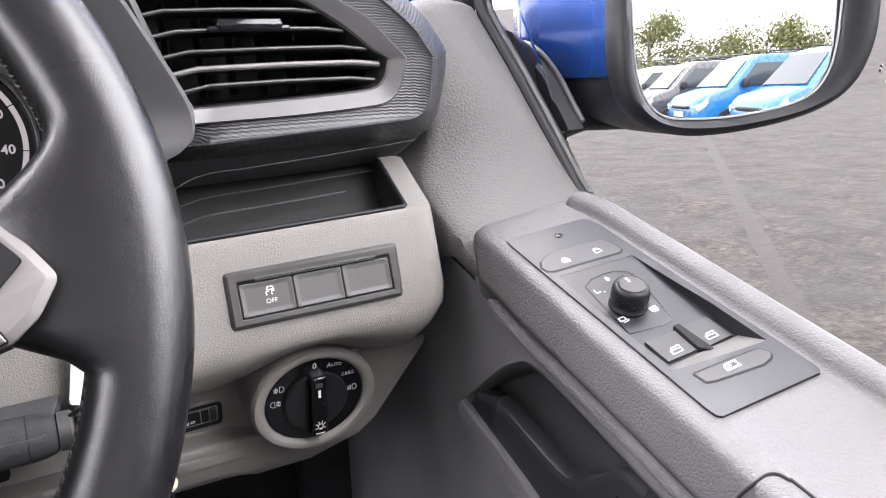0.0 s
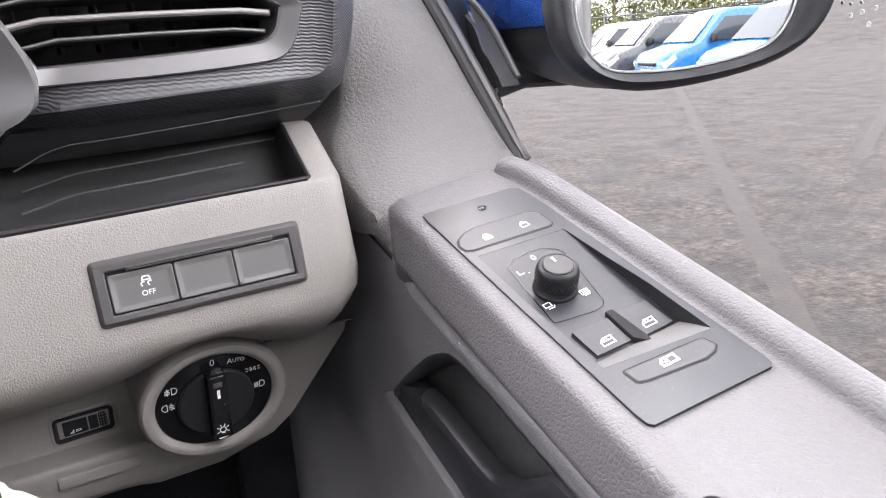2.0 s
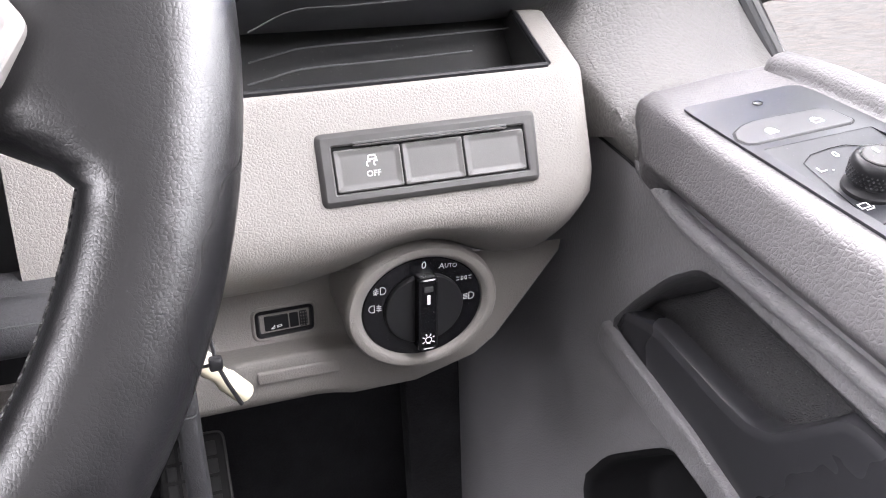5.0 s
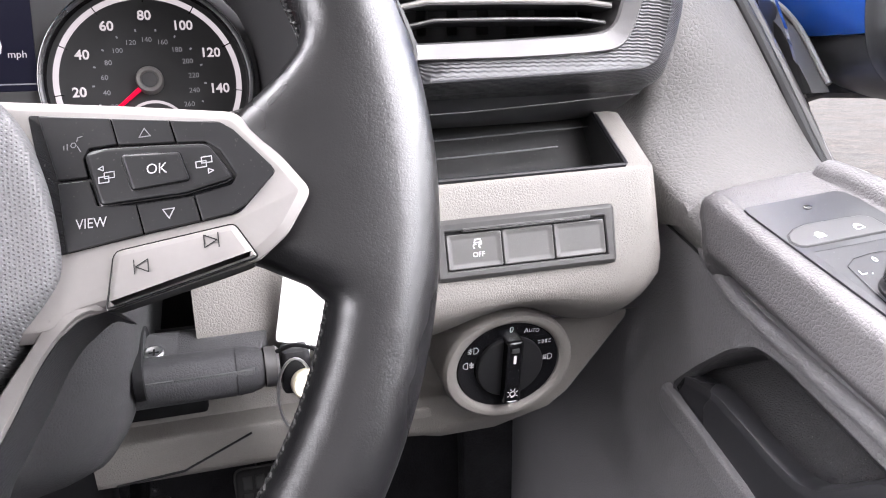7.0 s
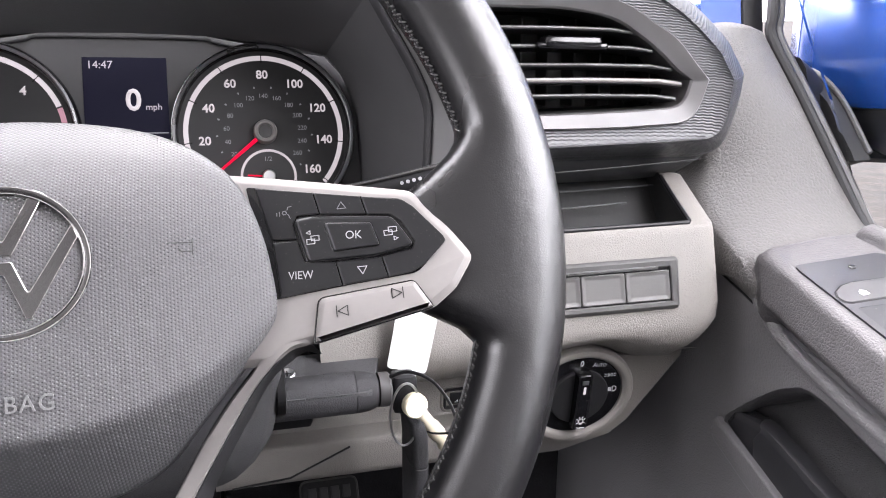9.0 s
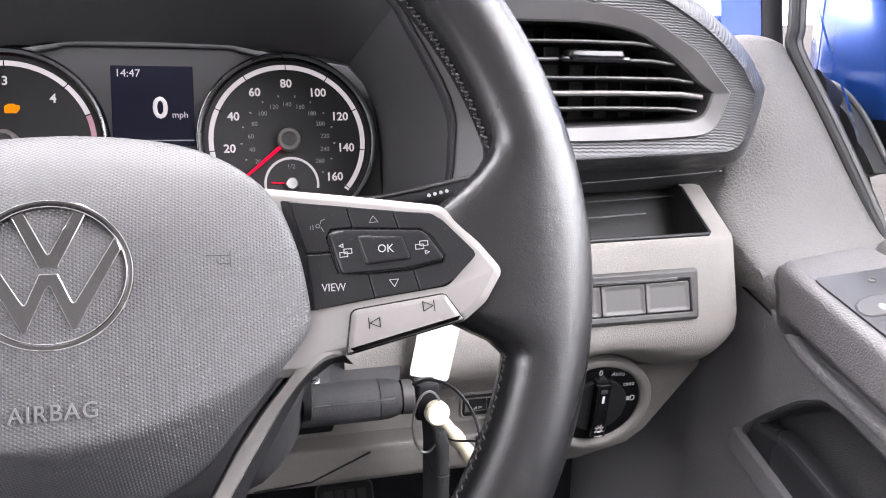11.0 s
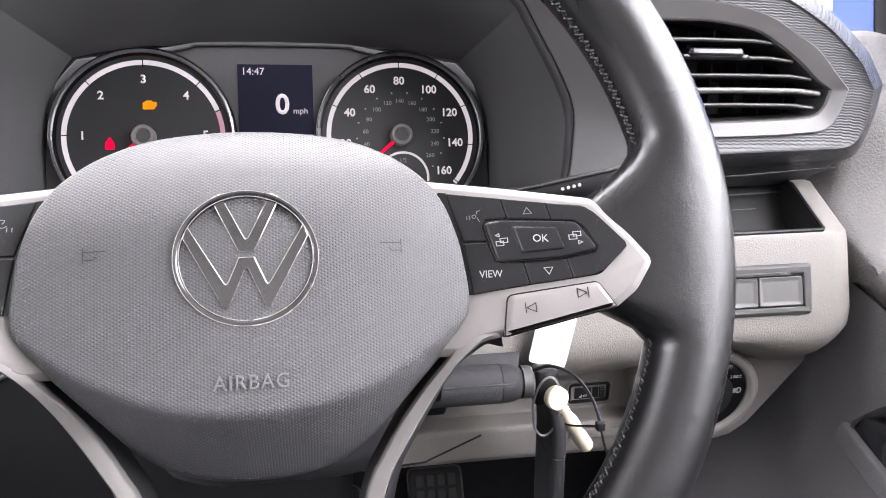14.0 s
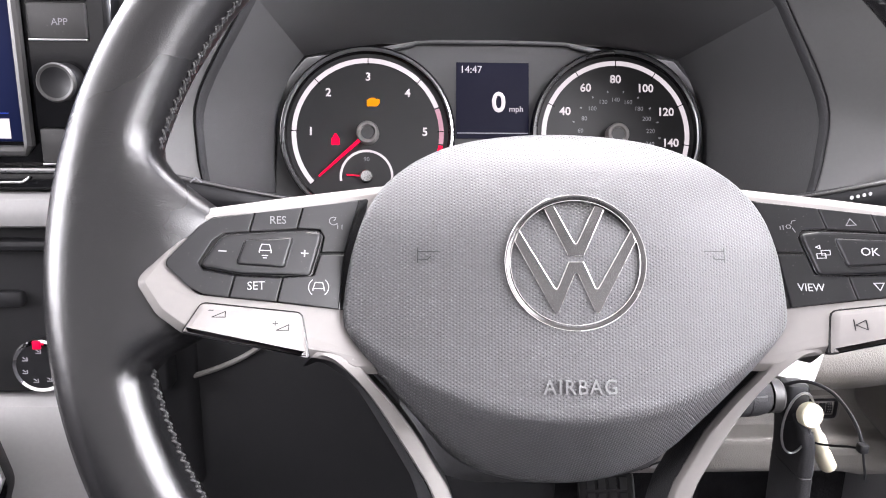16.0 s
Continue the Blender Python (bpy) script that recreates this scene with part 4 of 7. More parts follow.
zigzag = [(-0.0226, 0.0046), (-0.0207, 0.0094), (-0.0074, -0.0130), (-0.0029, -0.0027), (0.0029, -0.0027), (0.0074, -0.0130), (0.0207, 0.0094), (0.0226, 0.0046), (0.0084, -0.0216), (0.0066, -0.0216), (0.0000, -0.0066), (-0.0066, -0.0216), (-0.0084, -0.0216)]
for shape in (chevron, zigzag):
    flat = fillet(shape, 0.0006, 3)
    lift = lambda x, y: pad_z(x, y) * 0.35 + badge_top * 0.65
    build("bar_edge", *plate_of([[(x, y, lift(x, y) + h) for x, y in (offset(flat, a) if a else flat)] for a, h in ((0, -0.003), (0, 0.0003), (0.00012, 0.0008), (0.00032, 0.0010))]), BADGEEDGE, badge, "bright bevelled chrome edge", 50)
    build("bar", *plate_of([[(x, y, lift(x, y) + h) for x, y in offset(flat, a)] for a, h in ((0.00040, 0.0006), (0.00042, 0.0012))]), BADGEBAR, badge, "dark mirror-like chrome bar", 30)
# letters in the paler plastic, their lit faces put into the colour
letters("AIRBAG", 0.0075, 0.0008, -0.0482, 0.0003, pad, EMBOSS, "embossed_lettering", surf=pad_z, thick=0.0004, narrow=0.94, space=1.14)
horn = [[(-0.0046, 0.0014), (0.0035, 0.0014)], [(0.0035, 0.0026), (0.0035, -0.0028)], [(-0.0012, -0.0004), (-0.0002, -0.0016), (0.0035, -0.0016)]]
build("horn_sign", *strokes(horn, 0.00026, 0.054, 0.0, 0.0002, surf=pad_z, thick=0.0002), SOFT, pad)
build("horn_sign", *strokes([[(-x, y) for x, y in q] for q in horn], 0.00026, -0.054, 0.0, 0.0002, surf=pad_z, thick=0.0004), SOFT, pad)
build("hub", *lathe([(0.03, -0.075), (0.046, -0.070), (0.050, -0.050), (0.044, -0.034), (0.02, -0.030)], 40), MATT, wheel)

SILV = [(0.0700, 0.0322), (0.1053, 0.0246), (0.1372, 0.0172), (0.1490, 0.0002), (0.1552, -0.0103), (0.1478, -0.0216), (0.1395, -0.0280), (0.0990, -0.0368), (0.0895, -0.0385), (0.0825, -0.0438), (0.0600, -0.0440), (0.0600, 0.0340)]
SILV_R = (0.001, 0.02, 0.008, 0.05, 0.0048, 0.012, 0.008, 0.02, 0.01, 0.01, 0.002, 0.002)
BLK = [(0.0770, 0.0255), (0.1048, 0.0192), (0.1330, 0.0139), (0.1462, -0.0036), (0.1350, -0.0147), (0.1115, -0.0169), (0.0845, -0.0199)]
BLK_R = (0.001, 0.02, 0.005, 0.0018, 0.006, 0.02, 0.001)
BUTTONS = [
    [(0.0800, 0.0246), (0.1014, 0.0202), (0.1032, 0.0112), (0.0950, 0.0112), (0.0934, 0.0082), (0.0944, 0.0022), (0.0853, 0.0026)],
    [(0.1014, 0.0202), (0.1182, 0.0167), (0.1197, 0.0090), (0.1032, 0.0110)],
    [(0.1182, 0.0167), (0.1326, 0.0137), (0.1360, 0.0108), (0.1453, -0.0020), (0.1456, -0.0042), (0.1440, -0.0060), (0.1372, -0.0125), (0.1330, -0.0146), (0.1247, -0.0156), (0.1232, -0.0074), (0.1336, -0.0058), (0.1351, -0.0032), (0.1314, 0.0048), (0.1278, 0.0080), (0.1197, 0.0090)],
    [(0.1072, -0.0077), (0.1232, -0.0075), (0.1247, -0.0156), (0.1088, -0.0170)],
    [(0.0853, 0.0020), (0.0945, 0.0016), (0.0965, -0.0066), (0.1072, -0.0077), (0.1088, -0.0170), (0.0870, -0.0197)],
]
DPAD = fillet([(0.0936, 0.0098), (0.1000, 0.0103), (0.1144, 0.0089), (0.1283, 0.0072), (0.1347, -0.0045), (0.1209, -0.0069), (0.0974, -0.0070)], (0.0022, 0.01, 0.02, 0.0045, 0.0018, 0.02, 0.0022), 4)
OKB = fillet([(0.1040, 0.0073), (0.1204, 0.0055), (0.1226, -0.0034), (0.1066, -0.0040)], 0.0011, 3)
ROCK = fillet([(0.1003, -0.0210), (0.1332, -0.0176), (0.1384, -0.0275), (0.0974, -0.0370)], (0.0028, 0.0022, 0.0006, 0.0006), 3)
for sgn in (1, -1):
    fl = lambda poly: [(sgn * x, y) for x, y in poly]
    edge = fillet(fl(SILV), SILV_R, 5)
    build("spoke_trim", *plate_of([[(x, y, spoke_z(x, y) + h) for x, y in (offset(edge, a) if a else edge)] for a, h in ((0, -0.010), (0, -0.0030), (0.0004, -0.0024), (0.0030, -0.0002), (0.0036, 0.0))]), SILVER, wheel, "satin silver spoke trim with a bevelled edge", 24)
    well_edge = fillet(fl(BLK), BLK_R, 4)
    build("button_base", *slab(well_edge, 0.0004, 0.004, 0.0002, spoke_z), GLOSS, wheel)
    for poly in BUTTONS:
        build("button", *slab(offset(fillet(fl(poly), 0.0005, 2), 0.00022), 0.0016, 0.003, 0.00035, spoke_z), BUTTON, wheel)
    build("pad_gap", *slab(offset(fl(DPAD), -0.0003), 0.0018, 0.004, 0.0002, spoke_z), GLOSS, wheel)
    build("rocker_pad", *slab(fl(DPAD), 0.0032, 0.004, 0.0011, spoke_z), BUTTON, wheel)
    build("centre_gap", *slab(offset(fl(OKB), -0.0003), 0.0034, 0.003, 0.0001, spoke_z), GLOSS, wheel)
    build("centre_button", *slab(fl(OKB), 0.0044, 0.004, 0.0008, spoke_z), BUTTON, wheel)
    build("silver_rocker_gap", *slab(offset(fl(ROCK), -0.0005), 0.0003, 0.004, 0.0002, spoke_z), GLOSS, wheel)
    rk = fl(ROCK)
    build("silver_rocker", *loft([[(x, y, spoke_z(x, y) + h - lean * max(0.0, -0.0240 - y)) for x, y in (offset(rk, a) if a else rk)] for a, h, lean in ((0, -0.006, 0), (0, 0.0010, 0.10), (0.0004, 0.0018, 0.08), (0.0016, 0.0025, 0.05), (0.0018, 0.0026, 0.05))], True, (True, True)), SILVER, wheel, "", 24)
    o_e = smooth_path([(sgn * x, y, 0) for x, y in ((0.0965, -0.0368), (0.0895, -0.0380), (0.0818, -0.0445), (0.0745, -0.0535), (0.0660, -0.0668), (0.0578, -0.0800), (0.0515, -0.0915), (0.0465, -0.1100), (0.0430, -0.1350), (0.0400, -0.1600))], 4)
    i_e = smooth_path([(sgn * x, y, 0) for x, y in ((0.0840, -0.0270), (0.0815, -0.0360), (0.0760, -0.0448), (0.0668, -0.0558), (0.0575, -0.0688), (0.0500, -0.0815), (0.0440, -0.0925), (0.0395, -0.1100), (0.0365, -0.1350), (0.0340, -0.1600))], 4)
    zz = [p.z for p in smooth_path([(0, 0, z) for z in (-0.0042, -0.0066, -0.0105, -0.0140, -0.0178, -0.0200, -0.0215, -0.0225, -0.0160, -0.0040)], 4)]
    rib, sid = [], []
    for k, (p, q, z) in enumerate(zip(o_e, i_e, zz)):
        w = smoothstep(3, 16, k)
        zo, zi = [(1 - w) * (spoke_z(v.x, v.y) - 0.0007 + 0.0009 * smoothstep(0, 6, k)) + w * z for v in (p, q)]
        zo += 0.0018 * smoothstep(6, 18, k)
        m, e = (p + q) / 2, (p - q) / 2
        rib.append([(q.x, q.y, zi - 0.007), (q.x, q.y, zi - 0.0008), (m.x - 0.80 * e.x, m.y - 0.80 * e.y, 0.9 * zi + 0.1 * zo), (m.x + 0.80 * e.x, m.y + 0.80 * e.y, 0.1 * zi + 0.9 * zo), (p.x, p.y, zo - 0.0009), (p.x, p.y, zo - 0.007)])
        z = zo
        g = e.normalized()
        sid.append([(q.x, q.y, zi - 0.006), (p.x + 0.0008 * g.x, p.y + 0.0008 * g.y, z - 0.0035), (p.x + 0.0075 * g.x, p.y + 0.0075 * g.y, z - 0.022), (p.x + 0.006 * g.x, p.y + 0.006 * g.y, z - 0.030), (q.x, q.y, zi - 0.030)])
    build("lower_spoke_trim", *loft(rib, True, (True, True)), SILVER, wheel, "satin silver lower spoke", 50)
    build("lower_spoke", *loft(sid, True, (True, True)), SOFT, wheel, "", 40)
    build("spoke_back", *loft([[(sgn * x, y, spoke_z(x, y) - d) for x, y in rounded(SILV, 0.2, 2)] for d in (0.009, 0.022, 0.034)], True, (True, True)), SOFT, wheel)
# signs on the right-hand buttons
letters("OK", 0.0044, 0.1138, 0.0012, 0.0046, wheel, WHEELPRINT, surf=spoke_z, turn=-4, narrow=0.9)
letters("VIEW", 0.0043, 0.0945, -0.0118, 0.0018, wheel, WHEELPRINT, surf=spoke_z, turn=-2, narrow=0.85)
tri_up, tri_dn = [[(-0.0016, -0.0012), (0.0016, -0.0012), (0, 0.0014), (-0.0016, -0.0012)]], [[(-0.0016, 0.0012), (0.0016, 0.0012), (0, -0.0016), (-0.0016, 0.0012)]]
build("sign", *strokes(tri_up, 0.00030, 0.1110, 0.0136, 0.0018, surf=spoke_z), WHEELDIM, wheel)
build("sign", *strokes(tri_dn, 0.00030, 0.1160, -0.0118, 0.0018, surf=spoke_z), WHEELPRINT, wheel)
talk = [arc(0, 0, 0.0008, 0, 360, 6), [(0.001, 0.001), (0.0014, 0.0022), (0.0026, 0.0024)], [(0.0012, -0.0006), (0.002, -0.0024)], [(-0.0018, 0.0006), (-0.0018, -0.0012)], [(-0.0028, 0.0002), (-0.0028, -0.001)]]
build("sign", *strokes(talk, 0.0003, 0.0905, 0.0130, 0.0018, surf=spoke_z), WHEELDIM, wheel)
pages = [[(-0.0022, -0.0016), (0.0006, -0.0016), (0.0006, 0.0002), (-0.0022, 0.0002), (-0.0022, -0.0016)], [(-0.0006, -0.0004), (0.0022, -0.0004), (0.0022, 0.0014), (-0.0006, 0.0014), (-0.0006, -0.0004)]]
arrow_l, arrow_r = [[(-0.0022, 0.0028), (-0.0008, 0.0035), (-0.0008, 0.0021), (-0.0022, 0.0028)]], [[(0.0024, -0.0030), (0.0010, -0.0023), (0.0010, -0.0037), (0.0024, -0.0030)]]
build("sign", *strokes(pages + arrow_l, 0.00030, 0.0997, 0.0012, 0.0034, surf=spoke_z), WHEELPRINT, wheel)
build("sign", *strokes(pages + arrow_r, 0.00030, 0.1268, 0.0016, 0.0034, surf=spoke_z), WHEELPRINT, wheel)
nxt = [[(-0.0022, 0.0018), (0.0012, 0), (-0.0022, -0.0018), (-0.0022, 0.0018)], [(0.0016, 0.002), (0.0016, -0.002)]]
build("sign", *strokes(nxt, 0.0003, 0.1270, -0.0216, 0.0027, surf=spoke_z), DARK, wheel)
build("sign", *strokes([[(-x, y) for x, y in q] for q in nxt], 0.0003, 0.1072, -0.0262, 0.0026, surf=spoke_z), DARK, wheel)
# signs on the left-hand buttons
letters("RES", 0.0043, -0.1100, 0.0140, 0.0018, wheel, WHEELDIM, surf=spoke_z, turn=3, narrow=0.88)
letters("SET", 0.0044, -0.1160, -0.0112, 0.0018, wheel, WHEELPRINT, surf=spoke_z, turn=3, narrow=0.88)
letters("+", 0.0056, -0.0998, 0.0012, 0.0034, wheel, WHEELPRINT, surf=spoke_z)
build("sign", *strokes([[(-0.0012, 0), (0.0012, 0)]], 0.0004, -0.1275, 0.0012, 0.0034, surf=spoke_z), WHEELPRINT, wheel)
carf = [[(-0.0020, -0.0005), (-0.0013, 0.0018), (0.0013, 0.0018), (0.0020, -0.0005), (-0.0020, -0.0005)], [(-0.0020, -0.0005), (-0.0020, -0.0014)], [(0.0020, -0.0005), (0.0020, -0.0014)]]
build("sign", *strokes(carf + [[(-0.001, -0.0024), (0.001, -0.0024)], [(-0.0006, -0.0033), (0.0006, -0.0033)]], 0.00030, -0.1132, 0.0024, 0.0046, surf=spoke_z), WHEELPRINT, wheel)
build("sign", *strokes(carf + [arc(0, 0, 0.0036, 130, 230, 6), arc(0, 0, 0.0036, -50, 50, 6)], 0.00030, -0.0945, -0.0112, 0.0018, surf=spoke_z), WHEELPRINT, wheel)
build("sign", *strokes([arc(0, 0, 0.0016, 60, 330, 8), [(0, 0), (0.0008, 0.001)], [(0.0016, -0.0014), (0.0016, -0.003)], [(0.0032, -0.0014), (0.0032, -0.003)]], 0.0003, -0.0900, 0.0150, 0.0018, surf=spoke_z), WHEELDIM, wheel)
for x, y, plus in ((-0.1275, -0.0215, 0), (-0.1065, -0.0262, 1)):
    wedge = [[(-0.0018, -0.0010), (0.0024, -0.0010), (0.0024, 0.0010), (-0.0018, -0.0010)], [(-0.0030, 0.0014), (-0.0014, 0.0014)]] + ([[(-0.0022, 0.0022), (-0.0022, 0.0006)]] if plus else [])
    build("sign", *strokes(wedge, 0.0003, x, y, 0.0026, surf=spoke_z), DARK, wheel)

# ---- instrument cluster ----
cluster = thing("instrument_cluster", GAUGES, "black instrument cluster with two lit round gauges", "instrument cluster")
top = [(-0.166, -0.075), (0.166, -0.075), (0.164, 0.020), (0.154, 0.0370), (0.1425, 0.0505), (0.090, 0.0585), (0.060, 0.0640), (0.045, 0.0665), (-0.045, 0.0665), (-0.060, 0.0640), (-0.090, 0.0585), (-0.1425, 0.0505), (-0.154, 0.0370), (-0.164, 0.020)]
GAUGERING = material("satin_chrome_ring", (0.42, 0.42, 0.43), 0.3, metal=0.9, vary=0.03)
PANEL = material("dark_grey_cluster_panel", (0.052, 0.052, 0.053), 0.5, vary=0.06)
FACE = material("dark_gauge_face", (0.018, 0.018, 0.019), 0.5, vary=0.05)
build("panel", *slab(top, 0.0, 0.02, 0.001), PANEL, cluster)
line = [(-0.090, 0.0560), (-0.078, 0.0562), (-0.062, 0.0595), (-0.048, 0.0618), (0.048, 0.0618), (0.062, 0.0595), (0.078, 0.0562), (0.090, 0.0560)]
build("brow", *tube([(p.x, p.y, 0.0012) for p in smooth_path([(a, b, 0.0) for a, b in line], 4)], 0.0013, 8), MATT, cluster)


def gauge(gx, gy, numbers, inner, redzone, needle, sub):
    g = build("gauge", *moved(lathe([(0.0662, 0.001), (0.0662, 0.0080), (0.0654, 0.0095), (0.0640, 0.0090), (0.0620, 0.0065), (0.0608, 0.0050)], 72), Matrix.Translation((gx, gy, 0))), GLOSS, cluster)
    build("chrome_ring", *moved(lathe([(0.0648, 0.0085), (0.0645, 0.0098), (0.0630, 0.0102), (0.0622, 0.0094), (0.0622, 0.0080)], 72), Matrix.Translation((gx, gy, 0))), GAUGERING, g)
    build("face", *moved(lathe([(0.0612, 0.001), (0.0612, 0.0042), (0.0005, 0.0042)], 72), Matrix.Translation((gx, gy, 0))), FACE, g)
    a0, a1 = 222, -42
    def ring(r0, r1, f0, f1, z, mat, name, cx=gx, cy=gy, s0=a0, s1=a1):
        n = 60
        rows = []
        for k in range(n + 1):
            a = radians(s0 + (s1 - s0) * (f0 + (f1 - f0) * k / n))
            rows.append([(cx + r * math.cos(a), cy + r * math.sin(a), z + h) for r, h in ((r0, 0), (r0, 0.0006), (r1, 0.0006), (r1, 0))])
        build(name, *loft(rows, True, (True, True)), mat, g)
    if redzone:
        ring(0.0540, 0.0575, 0, 0.76, 0.0042, LIT, "scale")
        ring(0.0540, 0.0575, 0.765, 0.87, 0.0042, PINK, "scale")
        ring(0.0540, 0.0575, 0.875, 1.0, 0.0042, RED, "scale")
    else:
        ring(0.0540, 0.0575, 0, 1, 0.0042, LIT, "scale")
    count = len(numbers)
    for k, txt in enumerate(numbers):
        a = radians(needle - k * (2 * (needle - 90)) / (count - 1))
        if txt:
            letters(txt, 0.0086, gx + 0.0432 * math.cos(a), gy + 0.0432 * math.sin(a), 0.0043, g, LIT, bold=0.00022)
        build("tick", *moved(box(0.0522, 0.0580, -0.0003, 0.0003, 0.0042, 0.0050), Matrix.Translation((gx, gy, 0)) @ pose(0, 0, 0, 0, 0, math.degrees(a))), GLOSS, g)
    for k, txt in enumerate(inner):
        a = radians(214 - k * 248 / (len(inner) - 1))
        letters(txt, 0.0046, gx + 0.0275 * math.cos(a), gy + 0.0275 * math.sin(a), 0.0043, g, LIT_DIM)
        a -= radians(124 / (len(inner) - 1))
        build("tick", *moved(box(0.0335, 0.0350, -0.0005, 0.0005, 0.0042, 0.0046), Matrix.Translation((gx, gy, 0)) @ pose(0, 0, 0, 0, 0, math.degrees(a))), LIT_DIM, g)
    c, s = math.cos(radians(needle)), math.sin(radians(needle))
    build("needle", *moved(loft([[(0.004, -0.0016, 0.009), (0.004, 0.0016, 0.009), (0.004, 0.0010, 0.0104), (0.004, -0.0010, 0.0104)], [(0.049, -0.0008, 0.0085), (0.049, 0.0008, 0.0085), (0.049, 0.0005, 0.0094), (0.049, -0.0005, 0.0094)]], True, (True, True)), Matrix.Translation((gx, gy, 0)) @ pose(0, 0, 0, 0, 0, needle)), RED, g)
    build("hub", *moved(lathe([(0.0085, 0.004), (0.0085, 0.0120), (0.0078, 0.0132), (0.0058, 0.0132), (0.0052, 0.0122), (0.0048, 0.0112)], 32), Matrix.Translation((gx, gy, 0))), SILVER, g)
    build("hub_cap", *moved(lathe([(0.0050, 0.004), (0.0050, 0.0114), (0.0005, 0.0118)], 32), Matrix.Translation((gx, gy, 0))), PANEL, g)
    sx, sy = gx + sub, gy - 0.0325
    build("small_face", *moved(lathe([(0.0215, 0.003), (0.0215, 0.0050), (0.0005, 0.0050)], 40), Matrix.Translation((sx, sy, 0))), FACE, g)
    ring(0.0185, 0.0202, 0, 1, 0.0050, LIT, "small_scale", sx, sy, 190, -10)
    build("small_hub", *moved(lathe([(0.0048, 0.005), (0.0048, 0.0085), (0.0040, 0.0092), (0.0005, 0.0090)], 24), Matrix.Translation((sx, sy, 0))), STEEL, g)
    build("small_needle", *moved(box(0.002, 0.0150, -0.0005, 0.0005, 0.0062, 0.0070), Matrix.Translation((sx, sy, 0)) @ pose(0, 0, 0, 0, 0, 176)), RED, g)
    letters("1/2" if sub > 0 else "90", 0.0046, sx, sy + 0.0130, 0.0051, g, LIT_DIM)
    return g


PINK = glow("lit_pink", (1.0, 0.55, 0.66), 0.07)
gauge(0.0950, -0.0085, ["", "20", "40", "60", "80", "100", "120", "140", "160"], ["20", "40", "60", "80", "100", "120", "140", "160", "180", "200", "220", "240", "260"], False, 220, 0.001)
revs = gauge(-0.0950, -0.0085, ["", "1", "2", "3", "4", "5", ""], [], True, 222, -0.001)
eng = [[(-0.0030, -0.0014), (0.0018, -0.0014), (0.0030, 0.0002), (0.0030, 0.0014), (0.0010, 0.0016), (0.0006, 0.0022), (-0.0012, 0.0022), (-0.0030, 0.0012), (-0.0030, -0.0014)], [(-0.002, 0), (0.002, 0)], [(-0.002, 0.0008), (0.002, 0.0008)], [(-0.002, -0.0008), (0.002, -0.0008)]]
build("amber_lamp", *strokes([[(1.35 * a, 1.35 * b) for a, b in q] for q in eng], 0.0017, -0.0910, 0.0152, 0.0043), ORANGE, revs)
belt = [[(0, 0.0030), (0.0016, 0.0004), (0.0018, -0.0024), (-0.0018, -0.0024), (-0.0016, 0.0004), (0, 0.0030)], [(0, 0.002), (0, -0.002)], [(-0.0008, -0.001), (0.0008, -0.001)]]
build("red_lamp", *strokes([[(1.3 * a, 1.3 * b) for a, b in q] for q in belt], 0.0020, -0.1195, -0.0130, 0.0043), RED, revs)
disp = build("display", *slab([(-0.0278, -0.0110), (0.0284, -0.0110), (0.0284, 0.0478), (-0.0278, 0.0478)], 0.0010, 0.004, 0.0003), SCREEN, cluster, "dark lit trip display")
letters("14:47", 0.0078, -0.0250, 0.0420, 0.0012, disp, LIT, align="LEFT")
letters("0", 0.0215, 0.0050, 0.0163, 0.0012, disp, LIT, thick=0.0003, bold=0.0005)
letters("mph", 0.0064, 0.0185, 0.0118, 0.0012, disp, LIT)
build("rule", *box(-0.0270, 0.0276, -0.0072, -0.0064, 0.0010, 0.0014), LIT_DIM, disp)

# ---- steering column, stalks, ignition and key ----
column = thing("steering_column", WORLD, "dark grey plastic steering column shroud", "steering column")
sec = [(-0.084, 0.030), (-0.062, 0.046), (-0.030, 0.052), (0.030, 0.052), (0.062, 0.046), (0.084, 0.030), (0.093, -0.005), (0.092, -0.045), (0.086, -0.080), (0.072, -0.100), (0.040, -0.108), (-0.040, -0.108), (-0.072, -0.100), (-0.086, -0.080), (-0.092, -0.045), (-0.093, -0.005)]
sec = [(x * (0.74 if x < 0 else 1), z) for x, z in sec]
rows = []
for y, s, dz in ((0.345, 0.80, 0.0), (0.355, 0.93, 0.0), (0.375, 1.0, 0.0), (0.45, 1.02, -0.008), (0.56, 1.0, -0.03)):
    rows.append([(-0.1515 + x * s, y, 1.252 + z * s + dz) for x, z in rounded(sec, 0.25, 2)])
build("shroud", *loft(rows, True, (True, True)), SHROUD, column, "", 50)
build("lock_opening", *moved(lathe([(0.016, -0.002), (0.024, 0.0006), (0.0252, 0.0), (0.0252, -0.004)], 36, 0.62, 1.0), pose(-0.0590, 0.392, 1.1930, 0, 90, 0)), MATT, column)
